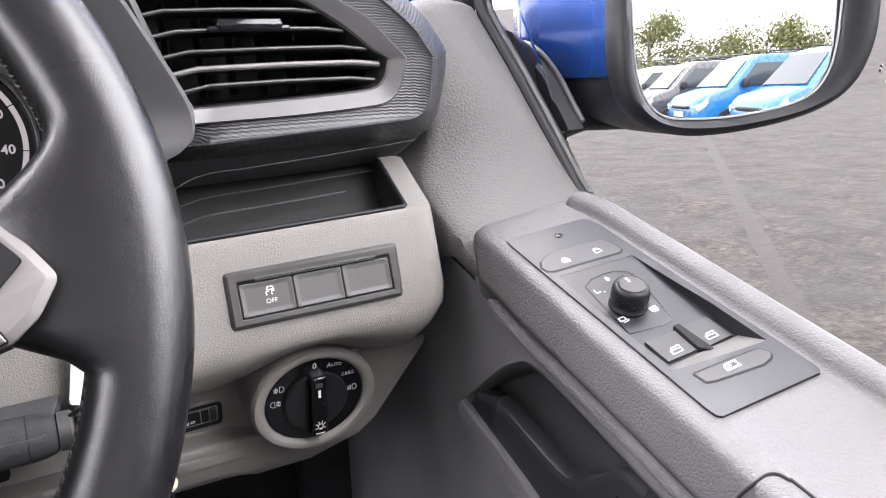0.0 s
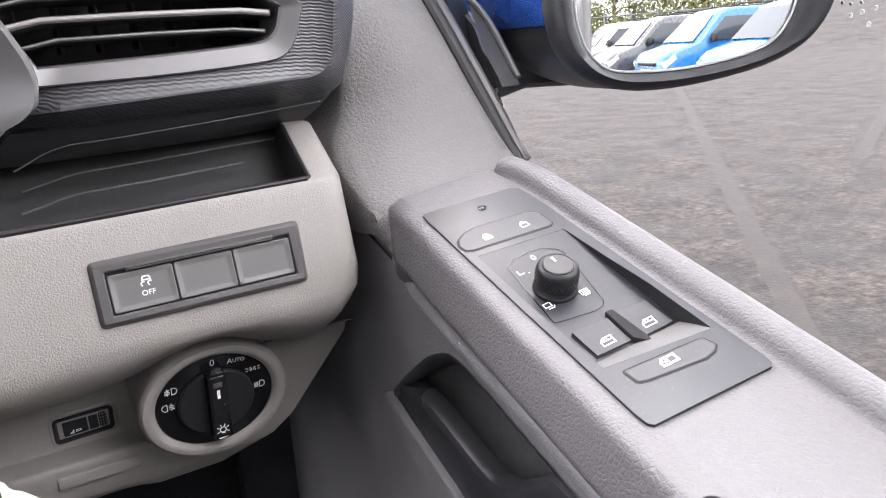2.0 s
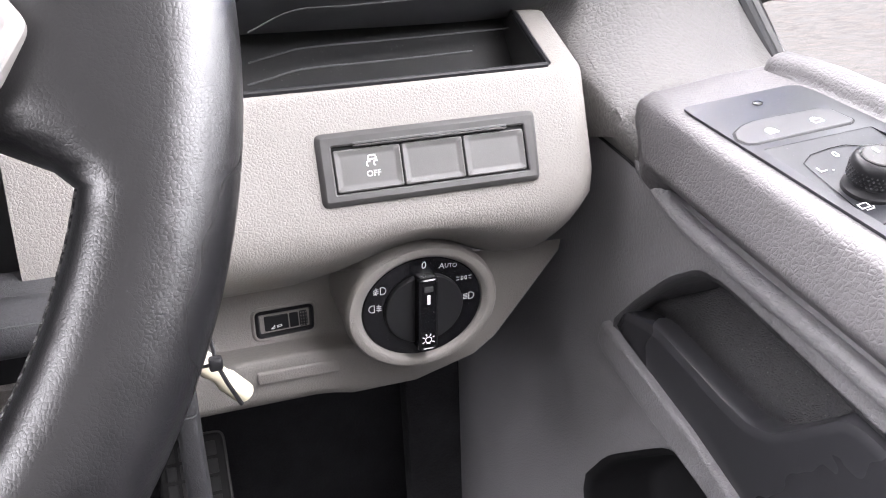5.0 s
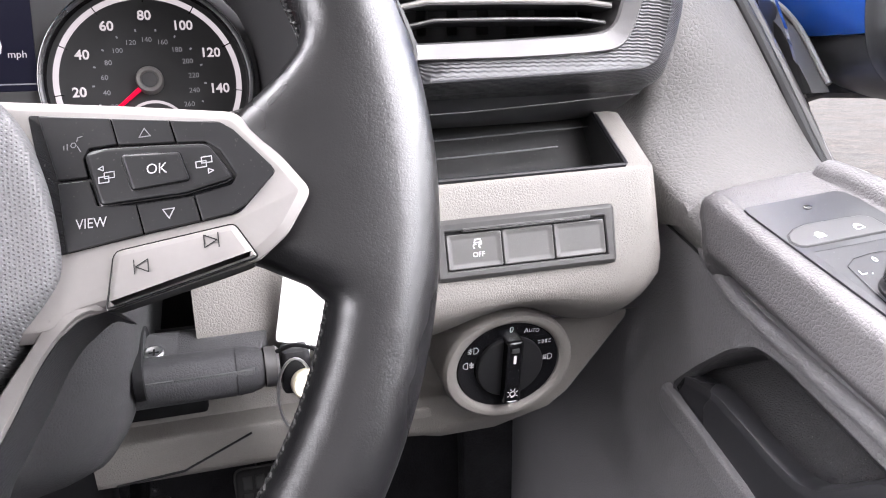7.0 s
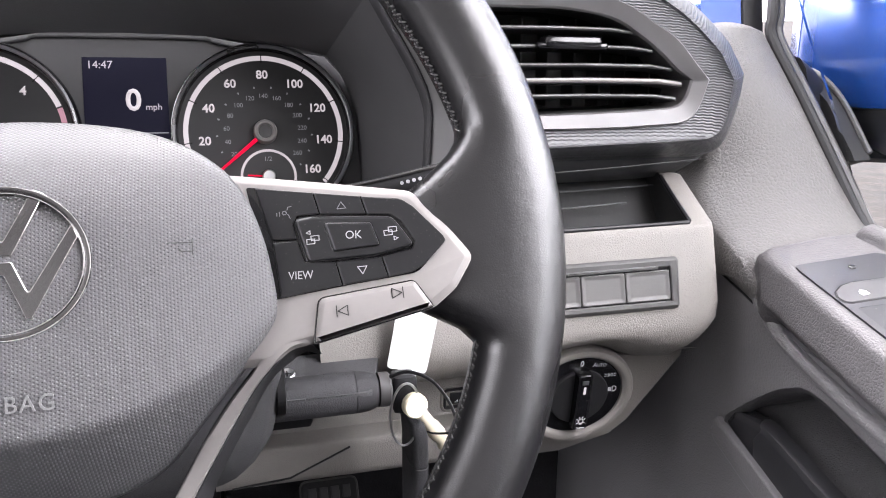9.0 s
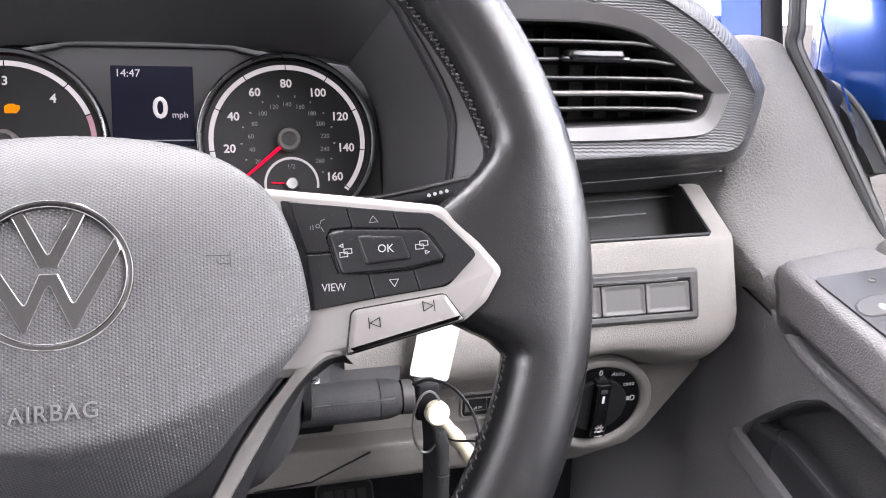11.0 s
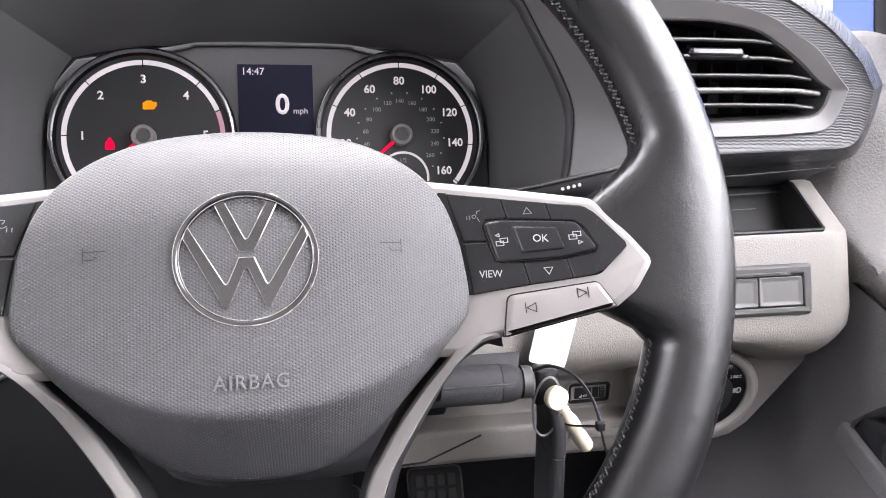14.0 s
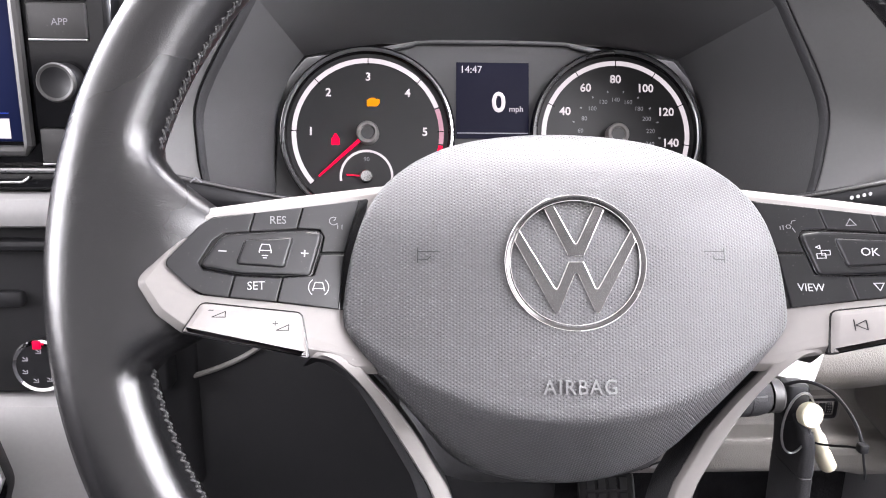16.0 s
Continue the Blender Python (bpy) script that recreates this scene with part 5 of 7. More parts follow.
for sgn, nm in ((1, "wiper_stalk"), (-1, "indicator_stalk")):
    X = -0.1500
    rows = []
    for x, hh, tt, y in ((0.060, 0.005, 0.005, 0.385), (0.095, 0.0055, 0.006, 0.372), (0.118, 0.0060, 0.0065, 0.362), (0.140, 0.0068, 0.0068, 0.354), (0.178, 0.0076, 0.0068, 0.347), (0.1870, 0.0070, 0.0060, 0.346), (0.1900, 0.0050, 0.004, 0.346)):
        rows.append([(X + sgn * x, y + tt * math.cos(a), 1.3125 + (x - 0.19) * 0.22 + hh * math.sin(a)) for a in [2 * math.pi * k / 16 for k in range(16)]])
    stalk = build("stalk", *loft(rows, True, (True, True)), DARK, column, "black column stalk" if sgn > 0 else "", 50)
    build("stalk_edge", *tube([(X + sgn * x, y - 0.004, 1.3125 + (x - 0.19) * 0.22 + h) for x, y, h in ((0.118, 0.362, 0.0054), (0.140, 0.354, 0.0062), (0.178, 0.347, 0.0069), (0.1865, 0.346, 0.0064))], 0.0008, 6), GREYTRIM, stalk)
    if sgn > 0:
        mm = pose(X, 0.3405, 1.3120, 90) @ Matrix.Translation((0.19, 0, 0)) @ pose(0, 0, 0, 0, 0, 12) @ Matrix.Translation((-0.19, 0, 0))
        for k in range(4):
            build("sign", *moved(lathe([(0.0001, 0), (0.0009, 0), (0.0009, 0.0003), (0.0001, 0.0003)], 10), mm @ Matrix.Translation((0.147 + 0.0030 * k, 0.0032, -0.0040))), WHEELPRINT, stalk)
        build("sign", *moved(strokes([[(0.125, -0.003), (0.125, 0.003)], [(0.1235, 0.001), (0.125, 0.003), (0.1265, 0.001)]], 0.0006, 0, -0.002, -0.012), mm), PRINT, stalk)
        letters("OFF", 0.0044, 0.1790, 0.0020, 0.0006, stalk, PRINT, m=mm)
        build("sign", *moved(strokes([[(0.1690, -0.0010), (0.1715, 0.0040)], [(0.1702, -0.0010), (0.1727, 0.0040)], [(0.1760, -0.0040), (0.1815, -0.0040)]], 0.0008, 0, 0, 0.0004), mm), PRINT, stalk)
    else:
        build("sign", *moved(strokes([[(-0.1750, 0.001), (-0.1725, 0.0034), (-0.1700, 0.001)], [(-0.160, 0.001), (-0.1575, 0.0032), (-0.155, 0.001)]], 0.0006, 0, 0, 0.0006), pose(X, 0.3405, 1.3120, 90)), LIT_DIM, stalk)
build("lock_cylinder", *moved(lathe([(0.0004, -0.045), (0.0118, -0.045), (0.0118, 0.0540), (0.0115, 0.0545), (0.0115, 0.0549), (0.0118, 0.0554), (0.0113, 0.0615), (0.0100, 0.0660), (0.0086, 0.0680), (0.0004, 0.0682)], 36), pose(-0.075, 0.392, 1.1825, 0, 90, 0)), SOFT, column, "grey ignition lock cylinder", 35)
lock_sec = rounded([(0.3806, 1.1840), (0.3806, 1.1868), (0.4120, 1.1985), (0.4190, 1.1970), (0.4190, 1.1840)], 0.10, 3)
lock_rows = [[(x + c * (y - 0.3806) * 0.30, 0.40 + (y - 0.40) * s, 1.190 + (z - 1.190) * s) for y, z in lock_sec] for x, c, s in ((-0.125, 0, 1.0), (-0.0480, 0.3, 1.0), (-0.0476, 0.3, 0.975), (-0.0472, 0.3, 1.0), (-0.0130, 1, 1.0), (-0.0118, 1, 0.97), (-0.0114, 1, 0.90))]
build("lock_housing", *loft(lock_rows, True, (True, True)), SHROUD, column, "grey ignition lock housing", 40)
screw = build("screw", *moved(lathe([(0.0046, -0.001), (0.0046, 0.0008), (0.0038, 0.0014), (0.0024, 0.0008), (0.0004, 0.0006)], 20), pose(-0.0560, 0.3990, 1.1938, 20)), STEEL, column)
build("screw_slot", *moved(strokes([[(-0.002, 0), (0.002, 0)], [(0, -0.002), (0, 0.002)]], 0.0009, 0, 0, 0.0008), pose(-0.0560, 0.3990, 1.1938, 20)), MATT, screw)
build("lock_barrel", *moved(lathe([(0.0098, -0.002), (0.0098, 0.0035), (0.0088, 0.0048), (0.0068, 0.0048), (0.0060, 0.0036), (0.0004, 0.0036)], 32), pose(-0.0045, 0.392, 1.1825, 0, 90, 0)), GREYTRIM, column, "satin metal lock barrel")
build("panel_seam", *tube([(-0.0900, 0.4622, 1.0925), (-0.0530, 0.4612, 1.0960), (-0.0136, 0.4570, 1.1155)], 0.0007, 6), MATT, column)

key = thing("ignition_key", pose(0.006, 0.389, 1.185), "black folding car key hanging in the ignition", "key")
build("blade_head", *box(-0.0050, 0.0090, -0.0045, 0.0100, -0.0160, 0.0065, 0.0030), DARK, key)
kb = []
for x, z, h, y0, y1 in ((0.0010, -0.0090, 0.0030, -0.004, 0.012), (0.0030, -0.0115, 0.0044, -0.0065, 0.020), (0.0075, -0.0200, 0.0048, -0.0085, 0.026), (0.0098, -0.0300, 0.0050, -0.0090, 0.028), (0.0104, -0.0400, 0.0050, -0.0090, 0.028), (0.0104, -0.0480, 0.0050, -0.0090, 0.028), (0.0104, -0.0484, 0.0046, -0.0085, 0.0275), (0.0104, -0.0492, 0.0046, -0.0085, 0.0275), (0.0104, -0.0496, 0.0050, -0.0090, 0.028), (0.0106, -0.105, 0.0050, -0.0090, 0.028), (0.0106, -0.110, 0.0036, -0.0070, 0.026)):
    kb.append([(x + a, y, z) for a, y in rounded([(-h, y0), (h, y0), (h, y1), (-h, y1)], 0.28, 3)])
build("key_body", *loft(kb, True, (True, True)), SOFT, key, "dark grey key body", 40)
build("key_loop", *tube([(0.0005 + 0.0085 * math.cos(a), -0.009 - 0.003 * math.sin(a), -0.014 + 0.020 * math.sin(a)) for a in [2 * math.pi * k / 28 for k in range(29)]], 0.0007, 6), STEEL, key, "thin steel key ring")
tag = thing("paper_tag", WORLD, "blank white paper tag hanging behind the key", "tag")
tq = [(0.0000, 1.1925), (0.0230, 1.1870), (0.0330, 1.2350), (0.0085, 1.2390)]
build("card", *loft([[(x, y + 0.002 * math.sin((z - 1.187) * 60), z) for x, z in rounded(tq, 0.06, 2)] for y in (0.3975, 0.3984)], True, (True, True)), PAPER, tag)
build("string", *tube([(0.0165, 0.397, 1.190), (0.0150, 0.392, 1.185), (0.0138, 0.385, 1.181)], 0.0004, 5), PAPER, tag)
fob = thing("plastic_tag", WORLD, "cream moulded plastic tag on the key ring", "tag")
fob_path = smooth_path([(0.0112, 0.3790, 1.1765), (0.0175, 0.3845, 1.1670), (0.0250, 0.3905, 1.1560), (0.0290, 0.3935, 1.1500), (0.0345, 0.3975, 1.1415), (0.0415, 0.4025, 1.1315), (0.0425, 0.4030, 1.1300)], 3)
build("stem", *tube(fob_path, [0.0040 + (0.0010 if 6 <= i <= 9 or 12 <= i <= 15 else 0) - (0.0016 if i == 18 else 0) for i in range(len(fob_path))], 14), CREAM, fob)
build("head", *moved(lathe([(0.0004, -0.003), (0.0064, -0.003), (0.0070, -0.002), (0.0070, 0.0022), (0.0062, 0.0032), (0.0040, 0.0028), (0.0004, 0.0028)], 28), pose(0.0112, 0.3775, 1.1775, 84, 0, 8)), CREAM, fob)
tie = thing("cable_tie", WORLD, "black looped plastic cable tie round the tags", "cable tie")
loop = smooth_path([(-0.0010, 0.386, 1.1920), (0.0080, 0.380, 1.1965), (0.0200, 0.374, 1.1925), (0.0285, 0.366, 1.1810), (0.0305, 0.358, 1.1690), (0.0285, 0.368, 1.1630), (0.0235, 0.3835, 1.1560), (0.0200, 0.3880, 1.1560)], 5)
build("strap", *tube(loop, 0.0010, 8, 0.5), DARK, tie)
build("catch", *box(0.0280, 0.0332, 0.3545, 0.3595, 1.1655, 1.1708, 0.0012), DARK, tie)
build("tail", *tube([(0.0308, 0.357, 1.168), (0.0340, 0.359, 1.158), (0.0383, 0.3618, 1.1467)], 0.0009, 6, 0.6), DARK, tie)

# ---- driver's door ----
door = thing("driver_door", DOORTOP, "grey grained plastic van door with armrest and switch plate", "door", kind="")
DT = DOORTOP.inverted()
arm_sec = [(50, -60), (49.5, -10), (48.5, 2), (46, 6.5), (42, 8.4), (37.5, 8.0), (34.5, 6.2), (33, 3.0), (31.8, 0.6), (30, 0.0), (28.2, 0.0), (28.0, -0.1), (10, -0.2), (-10, -0.2), (-26.4, -0.1), (-26.6, 0.0), (-28, 0.0), (-31.5, -0.2), (-34.0, -1.0), (-35.8, -2.8), (-37.2, -5.6), (-40.6, -12.5), (-43.9, -19.0), (-44.6, -20.8), (-44.4, -22.6), (-42.6, -26), (-39, -29.5), (-30, -32)]
ys = [(113, 0.95, -4.6), (112.6, 0.975, -2.2), (111.6, 0.99, -0.8), (109.5, 1.0, 0), (95, 1.0, 0), (82.2, 1, 0), (82.0, 1, 0), (70, 1, 0), (40, 1, 0), (0, 1, 0), (-40, 1, 0), (-80, 1, 0), (-80.2, 1, 0), (-120, 1, 0), (-190, 1, 0), (-330, 1, 0)]


def arm_rows(table, wide=0.0):
    rows = []
    for y, s, dz in table:
        sh = 5.5 * min(1.2, max(0, (100 - y) / 190)) + wide
        fr = max(0, (y - 88) / 25)
        rows.append([((x - (sh if x < -29 else 0) - (5.5 * fr if x > 30 else 0)) * 0.001, (y - (3.2 if x > 20 else 0) * 1.0 * min(1, max(0, (y - 60) / 40)) * (2.4 if x > 30 else 1) - (max(0, -z - 2) * 1.2 * min(1, max(0, (y - 50) / 50)) if x < -29 else 0)) * 0.001, (z * (s if z < -1 else 1) + dz + (1.5 * fr if -30 < x < 31 else 0) - (36 if -80.1 < y < 82.1 and -26.5 < x < 28.1 else 0)) * 0.001) for x, z in arm_sec])
    return rows


build("armrest", *loft(arm_rows(ys), False, (False, False)), DOOR, door, "grey grained armrest", 60)
nose = arm_rows(ys)[0]
build("armrest_nose", *loft([nose, [(x, y + 0.001, z - 0.006) for x, y, z in nose]], False), DOOR, door, "", 60)
build("armrest_seam", *tube(smooth_path([(-0.0500, -0.1120, -0.0150), (-0.0470, -0.1140, -0.0060), (-0.0400, -0.1150, -0.0012), (-0.0335, -0.1158, 0.0), (-0.0305, -0.1215, 0.0001), (-0.0295, -0.1400, 0.0001), (-0.0290, -0.3000, 0.0001)], 4), 0.0007, 6), MATT, door)

# switch plate with a sunken well for the window switches
pl = [(-0.0274, 0.0882), (0.0235, 0.0830), (0.0276, 0.0800), (0.0288, 0.0700), (0.0288, -0.0870), (-0.0298, -0.0847)]
pit = [(-0.0236, 0.0385), (0.0224, 0.0333), (0.0236, 0.0040), (0.0253, -0.0234), (0.0250, -0.0592), (-0.0243, -0.0531), (-0.0247, -0.0005)]


def pit_z(x, y):
    """The sunken field: it falls from its front crease to the window switches and climbs behind them."""
    front, back = 0.0385 - 0.109 * (x + 0.0236), -0.0531 - 0.130 * (x + 0.0243)
    fall = 0.0012 - 0.12 * max(0, front - y)
    low = -0.0415
    if y > low:
        return fall
    t = min(1, (low - y) / (low - back))
    return (0.0012 - 0.12 * (front - low)) * (1 - t) + 0.0010 * t


def plate_with_hole():
    bm = bmesh.new()
    loops = []
    for poly in (rounded(pl, 0.04, 2), fillet(pit, 0.0012, 2)):
        vs = [bm.verts.new((x, y, 0.0012)) for x, y in poly]
        loops.append([bm.edges.new((vs[i], vs[(i + 1) % len(vs)])) for i in range(len(vs))])
    bmesh.ops.triangle_fill(bm, use_beauty=True, edges=loops[0] + loops[1])
    r = bmesh.ops.extrude_face_region(bm, geom=bm.faces[:])
    bmesh.ops.translate(bm, vec=(0, 0, -0.0022), verts=[v for v in r["geom"] if isinstance(v, bmesh.types.BMVert)])
    bm.verts.index_update()
    out = [tuple(v.co) for v in bm.verts], [tuple(v.index for v in f.verts) for f in bm.faces]
    bm.free()
    return out


plate = build("switch_plate", *plate_with_hole(), PLATE, door, "black satin switch plate", 20)
wo = fillet(pit, 0.0012, 2)
# well walls blacker than the plate, painting in the shade of the recess
build("switch_well", *loft([[(x, y, 0.0008) for x, y in wo], [(x, y, -0.014) for x, y in offset(wo, 0.0002)]]), MATT, plate, "", 30)
field_rows = []
for k in range(33):
    t = k / 32
    row = []
    for x in (-0.0250, -0.0160, -0.0080, 0.0, 0.0080, 0.0160, 0.0256):
        front, back = 0.0385 - 0.109 * (x + 0.0236), -0.0531 - 0.130 * (x + 0.0243)
        y = front + (back - front) * t
        row.append((x, y, pit_z(x, y) - 0.0001))
    field_rows.append(row)
build("knob_field", *loft(field_rows, False), PLATE, plate, "black sunken field of the mirror and window switches", 25)
LOCKB = fillet([(-0.0268, 0.0500), (-0.0243, 0.0553), (-0.0183, 0.0592), (-0.0111, 0.0607), (0.0063, 0.0584), (0.0172, 0.0567), (0.0208, 0.0531), (0.0212, 0.0412), (0.0185, 0.0391), (-0.0228, 0.0434), (-0.0258, 0.0450)], 0.0016, 3)
REARB = fillet([(-0.0194, -0.0588), (0.0150, -0.0612), (0.0174, -0.0618), (0.0192, -0.0672), (0.0160, -0.0696), (0.0104, -0.0708), (-0.0153, -0.0676), (-0.0188, -0.0663)], 0.0012, 3)
for poly, nm in ((LOCKB, "lock_button"), (REARB, "rear_button")):
    build("button_gap", *slab(offset(poly, -0.0007), 0.0013, 0.003, 0.0001), MATT, plate)
    rings = [[(x, y, h) for x, y in (offset(poly, a) if a else poly)] for a, h in ((0, -0.001), (0, 0.0012), (0.0002, 0.0016), (0.0006, 0.0018), (0.0012, 0.0017), (0.0014, 0.0017))]
    build(nm, *plate_of(rings), PADDLE, plate, "glossy dark grey button in a thin black gap", 40)
padlock = [[(-0.0014, -0.0014), (0.0014, -0.0014), (0.0014, 0.0006), (-0.0014, 0.0006), (-0.0014, -0.0014)], arc(0, 0.0008, 0.0010, 180, 0, 6)]
full = padlock + [[(-0.0010, -0.0006), (0.0010, -0.0006)], [(-0.0010, 0.0000), (0.0010, 0.0000)], [(-0.0010, -0.0011), (0.0010, -0.0011)]]
build("sign", *strokes(full, 0.0005, -0.0115, 0.0491, 0.0018, 1.45), PRINT, plate)
build("sign", *strokes(padlock, 0.0005, 0.0089, 0.0477, 0.0018, 1.45), PRINT, plate)
vanside = [[(-0.0045, -0.0015), (-0.0045, 0.0005), (-0.0030, 0.0022), (0.0030, 0.0022), (0.0030, -0.0015), (-0.0045, -0.0015)], [(-0.0028, 0.0002), (-0.0012, 0.0002), (-0.0012, 0.0020)]]
build("sign", *strokes(vanside, 0.0010, -0.0012, -0.0642, 0.0018, 0.95), PRINT, plate)
build("led", *moved(lathe([(0.0001, 0.0010), (0.0022, 0.0010), (0.0022, 0.0016), (0.0014, 0.0019), (0.0001, 0.0019)], 16), Matrix.Translation((0.0012, 0.0743, 0))), GLOSS, plate)
# ramp overlay in a paler grey that paints in the windscreen's reflection
ramp_rows = [[(x, y, pit_z(x, y) + h) for x, y in ((-0.0236 + 0.0484 * u, -0.0420 + (-0.0531 - 0.130 * (0.0007 + 0.0484 * u) + 0.0420) * t) for u in (0, 0.25, 0.5, 0.75, 1))] for t, h in ((0, -0.0002), (0.04, 0.0006), (0.3, 0.0007), (0.6, 0.0007), (0.9, 0.0005), (0.99, 0.0003))]
build("ramp_sheen", *loft(ramp_rows, False), BLANK, plate, "pale ramp behind the window switches", 40)
# mirror adjuster on the sunken field
ADJ = fillet([(-0.0164, 0.0241), (-0.0104, 0.0276), (-0.0013, 0.0280), (0.0051, 0.0272), (0.0105, 0.0232), (0.0120, 0.0197), (0.0103, 0.0047), (0.0072, -0.0152), (0.0051, -0.0177), (0.0005, -0.0186), (-0.0190, -0.0154)], 0.0014, 3)
build("groove", *strokes([ADJ + ADJ[:1]], 0.0004, 0, 0, 0.0001, surf=pit_z), GLOSS, plate)
KNOB = pose(-0.0056, 0.0022, pit_z(-0.0056, 0.0022), 6.8, 2.0) @ Matrix.Diagonal((0.89, 0.89, 1.06, 1))
knob = build("mirror_knob", *moved(lathe([(0.0114, -0.0005), (0.0113, 0.0010), (0.0104, 0.0018), (0.0100, 0.0034), (0.0105, 0.0042), (0.0107, 0.0096), (0.0103, 0.0112), (0.0094, 0.0122), (0.0084, 0.0126), (0.0076, 0.0122), (0.0005, 0.0120)], 56), KNOB), DARK, plate, "black ribbed mirror adjuster knob")
build("knob_cap", *moved(lathe([(0.0074, 0.0118), (0.0074, 0.0126), (0.0070, 0.0129), (0.0005, 0.0128)], 40), KNOB), SWITCH, knob)
stud = loft([[(0, 0.00065 * a, 0.00065 * b) for a, b in ((-1, 0), (0, 1), (1, 0), (0, -1))], [(0.0006, 0, 0)] * 4])
for row in range(4):
    for k in range(36):
        a = 2 * math.pi * (k + 0.5 * (row % 2)) / 36
        build("stud", *moved(stud, KNOB @ Matrix.Translation((0.0105 * math.cos(a), 0.0105 * math.sin(a), 0.0050 + 0.00125 * row)) @ pose(0, 0, 0, 0, 0, math.degrees(a))), DARK, knob)
build("pointer", *moved(box(-0.0006, 0.0006, 0.0022, 0.0058, 0.0126, 0.0131), KNOB), PRINT, knob)
letters("0", 0.0050, -0.0024, 0.0235, 0.0002, plate, PRINT, surf=pit_z)
build("sign", *strokes([[(-0.0012, 0.0014), (-0.0012, -0.0012), (0.0012, -0.0012)], [(0.003, -0.0022), (0.0034, -0.0022)]], 0.0005, -0.0131, 0.0182, 0.0002, surf=pit_z), PRINT, plate)
build("sign", *strokes([[(-0.0018, -0.0010), (0.0016, -0.0010), (0.0016, 0.0014), (-0.0018, 0.0014), (-0.0018, -0.0010)], [(-0.0008, -0.0022), (0.0020, -0.0022), (0.0026, -0.0012)]], 0.0005, -0.0151, -0.0054, 0.0002, surf=pit_z), PRINT, plate)
build("sign", *strokes([[(-0.0020, -0.0012), (0.0020, -0.0012), (0.0020, 0.0016), (-0.0020, 0.0016), (-0.0020, -0.0012)], [(-0.0009, -0.0022), (-0.0009, 0.0010)], [(0.0002, -0.0022), (0.0002, 0.0010)], [(0.0012, -0.0022), (0.0012, 0.0010)]], 0.0004, 0.0035, -0.0070, 0.0002, surf=pit_z), PRINT, plate)
# window switches, flush paddles with a lip, parted by a dark fin
for outline, cx, cy in (([(-0.0169, -0.0246), (0.0006, -0.0255), (0.0013, -0.0402), (-0.0155, -0.0397)], -0.0074, -0.0356), ([(0.0056, -0.0249), (0.0209, -0.0261), (0.0230, -0.0409), (0.0081, -0.0411)], 0.0138, -0.0363)):
    w = fillet(outline, 0.0008, 3)
    bowl = lambda x, y: pit_z(x, -0.034) + 0.12 * (y + 0.034) + 3.2 * (y - cy + 0.003) ** 2
    build("switch_gap", *slab(offset(w, -0.0007), 0.0002, 0.002, 0.0001, lambda x, y: pit_z(x, max(y, -0.0414))), MATT, plate)
    grid = [[tuple(Vector(outline[0]).lerp(Vector(outline[1]), u / 6).lerp(Vector(outline[3]).lerp(Vector(outline[2]), u / 6), v / 12)) for u in range(7)] for v in range(13)]
    top = [[(x, y, bowl(x, y) + 0.0012) for x, y in line] for line in grid]
    top.insert(0, [(x, y + 0.0002, bowl(x, y) - 0.003) for x, y in grid[0]])
    top.append([(x, y - 0.0002, bowl(x, y) - 0.003) for x, y in grid[-1]])
    shell_of = [[(line[0][0], line[0][1], line[0][2] - 0.004)] + line + [(line[-1][0], line[-1][1], line[-1][2] - 0.004)] for line in top]
    sw = build("window_switch", *loft(shell_of, False), PADDLE, plate, "dark grey dished window switch", 35)
    pane_sign = [[(-0.0030, -0.0018), (-0.0030, 0.0004), (-0.0012, 0.0020), (0.0030, 0.0020), (0.0030, -0.0018), (-0.0030, -0.0018)], [(-0.003, 0.0003), (0.003, 0.0003)], [(0.0004, 0.0003), (0.0004, 0.0020)], [(-0.0018, 0.0010), (-0.0008, 0.0010)]]
    build("sign", *strokes(pane_sign, 0.0005, cx, cy, 0.0013, surf=bowl), PRINT, sw)
build("switch_divider", *slab(fillet([(0.0013, -0.0232), (0.0050, -0.0235), (0.0076, -0.0420), (0.0070, -0.0475), (0.0016, -0.0408)], 0.0006, 2), 0.0030, 0.004, 0.0006, lambda x, y: pit_z(x, max(y, -0.0414))), MATT, plate)

# sail panel at the front of the window
left = [(0.2500, 0.480, 1.3880), (0.2500, 0.476, 1.3800), (0.2490, 0.468, 1.340), (0.2465, 0.462, 1.305), (0.2410, 0.456, 1.288), (0.2320, 0.447, 1.2745), (0.2280, 0.425, 1.2600), (0.2290, 0.398, 1.2440), (0.2320, 0.392, 1.2300)]
right = [(0.3000, 0.489, 1.3880), (0.3035, 0.4855, 1.3800), (0.3128, 0.4605, 1.341), (0.3205, 0.4385, 1.305), (0.3245, 0.428, 1.288), (0.3275, 0.419, 1.2745), (0.3310, 0.4100, 1.2620), (0.3325, 0.3990, 1.2520), (0.3330, 0.3940, 1.2380)]
rows = []
for a, b in zip(smooth_path(left, 5), smooth_path(right, 5)):
    n = 12
    row = [a + Vector((-0.001, 0.09, -0.012)), a + Vector((-0.0016, 0.006, 0))]
    for k in range(n + 1):
        t = k / n
        p = a.lerp(b, t)
        bulge = 0.007 * math.sin(math.pi * t)
        row.append(p + Vector((-0.35, -0.9, 0.3)).normalized() * bulge)
    row += [b + Vector((0.004, 0.006, 0)), b + Vector((0.005, 0.03, 0))]
    rows.append(row)
cap_row = [Vector((p.x, p.y + 0.012, p.z + 0.004)) for p in rows[0]]
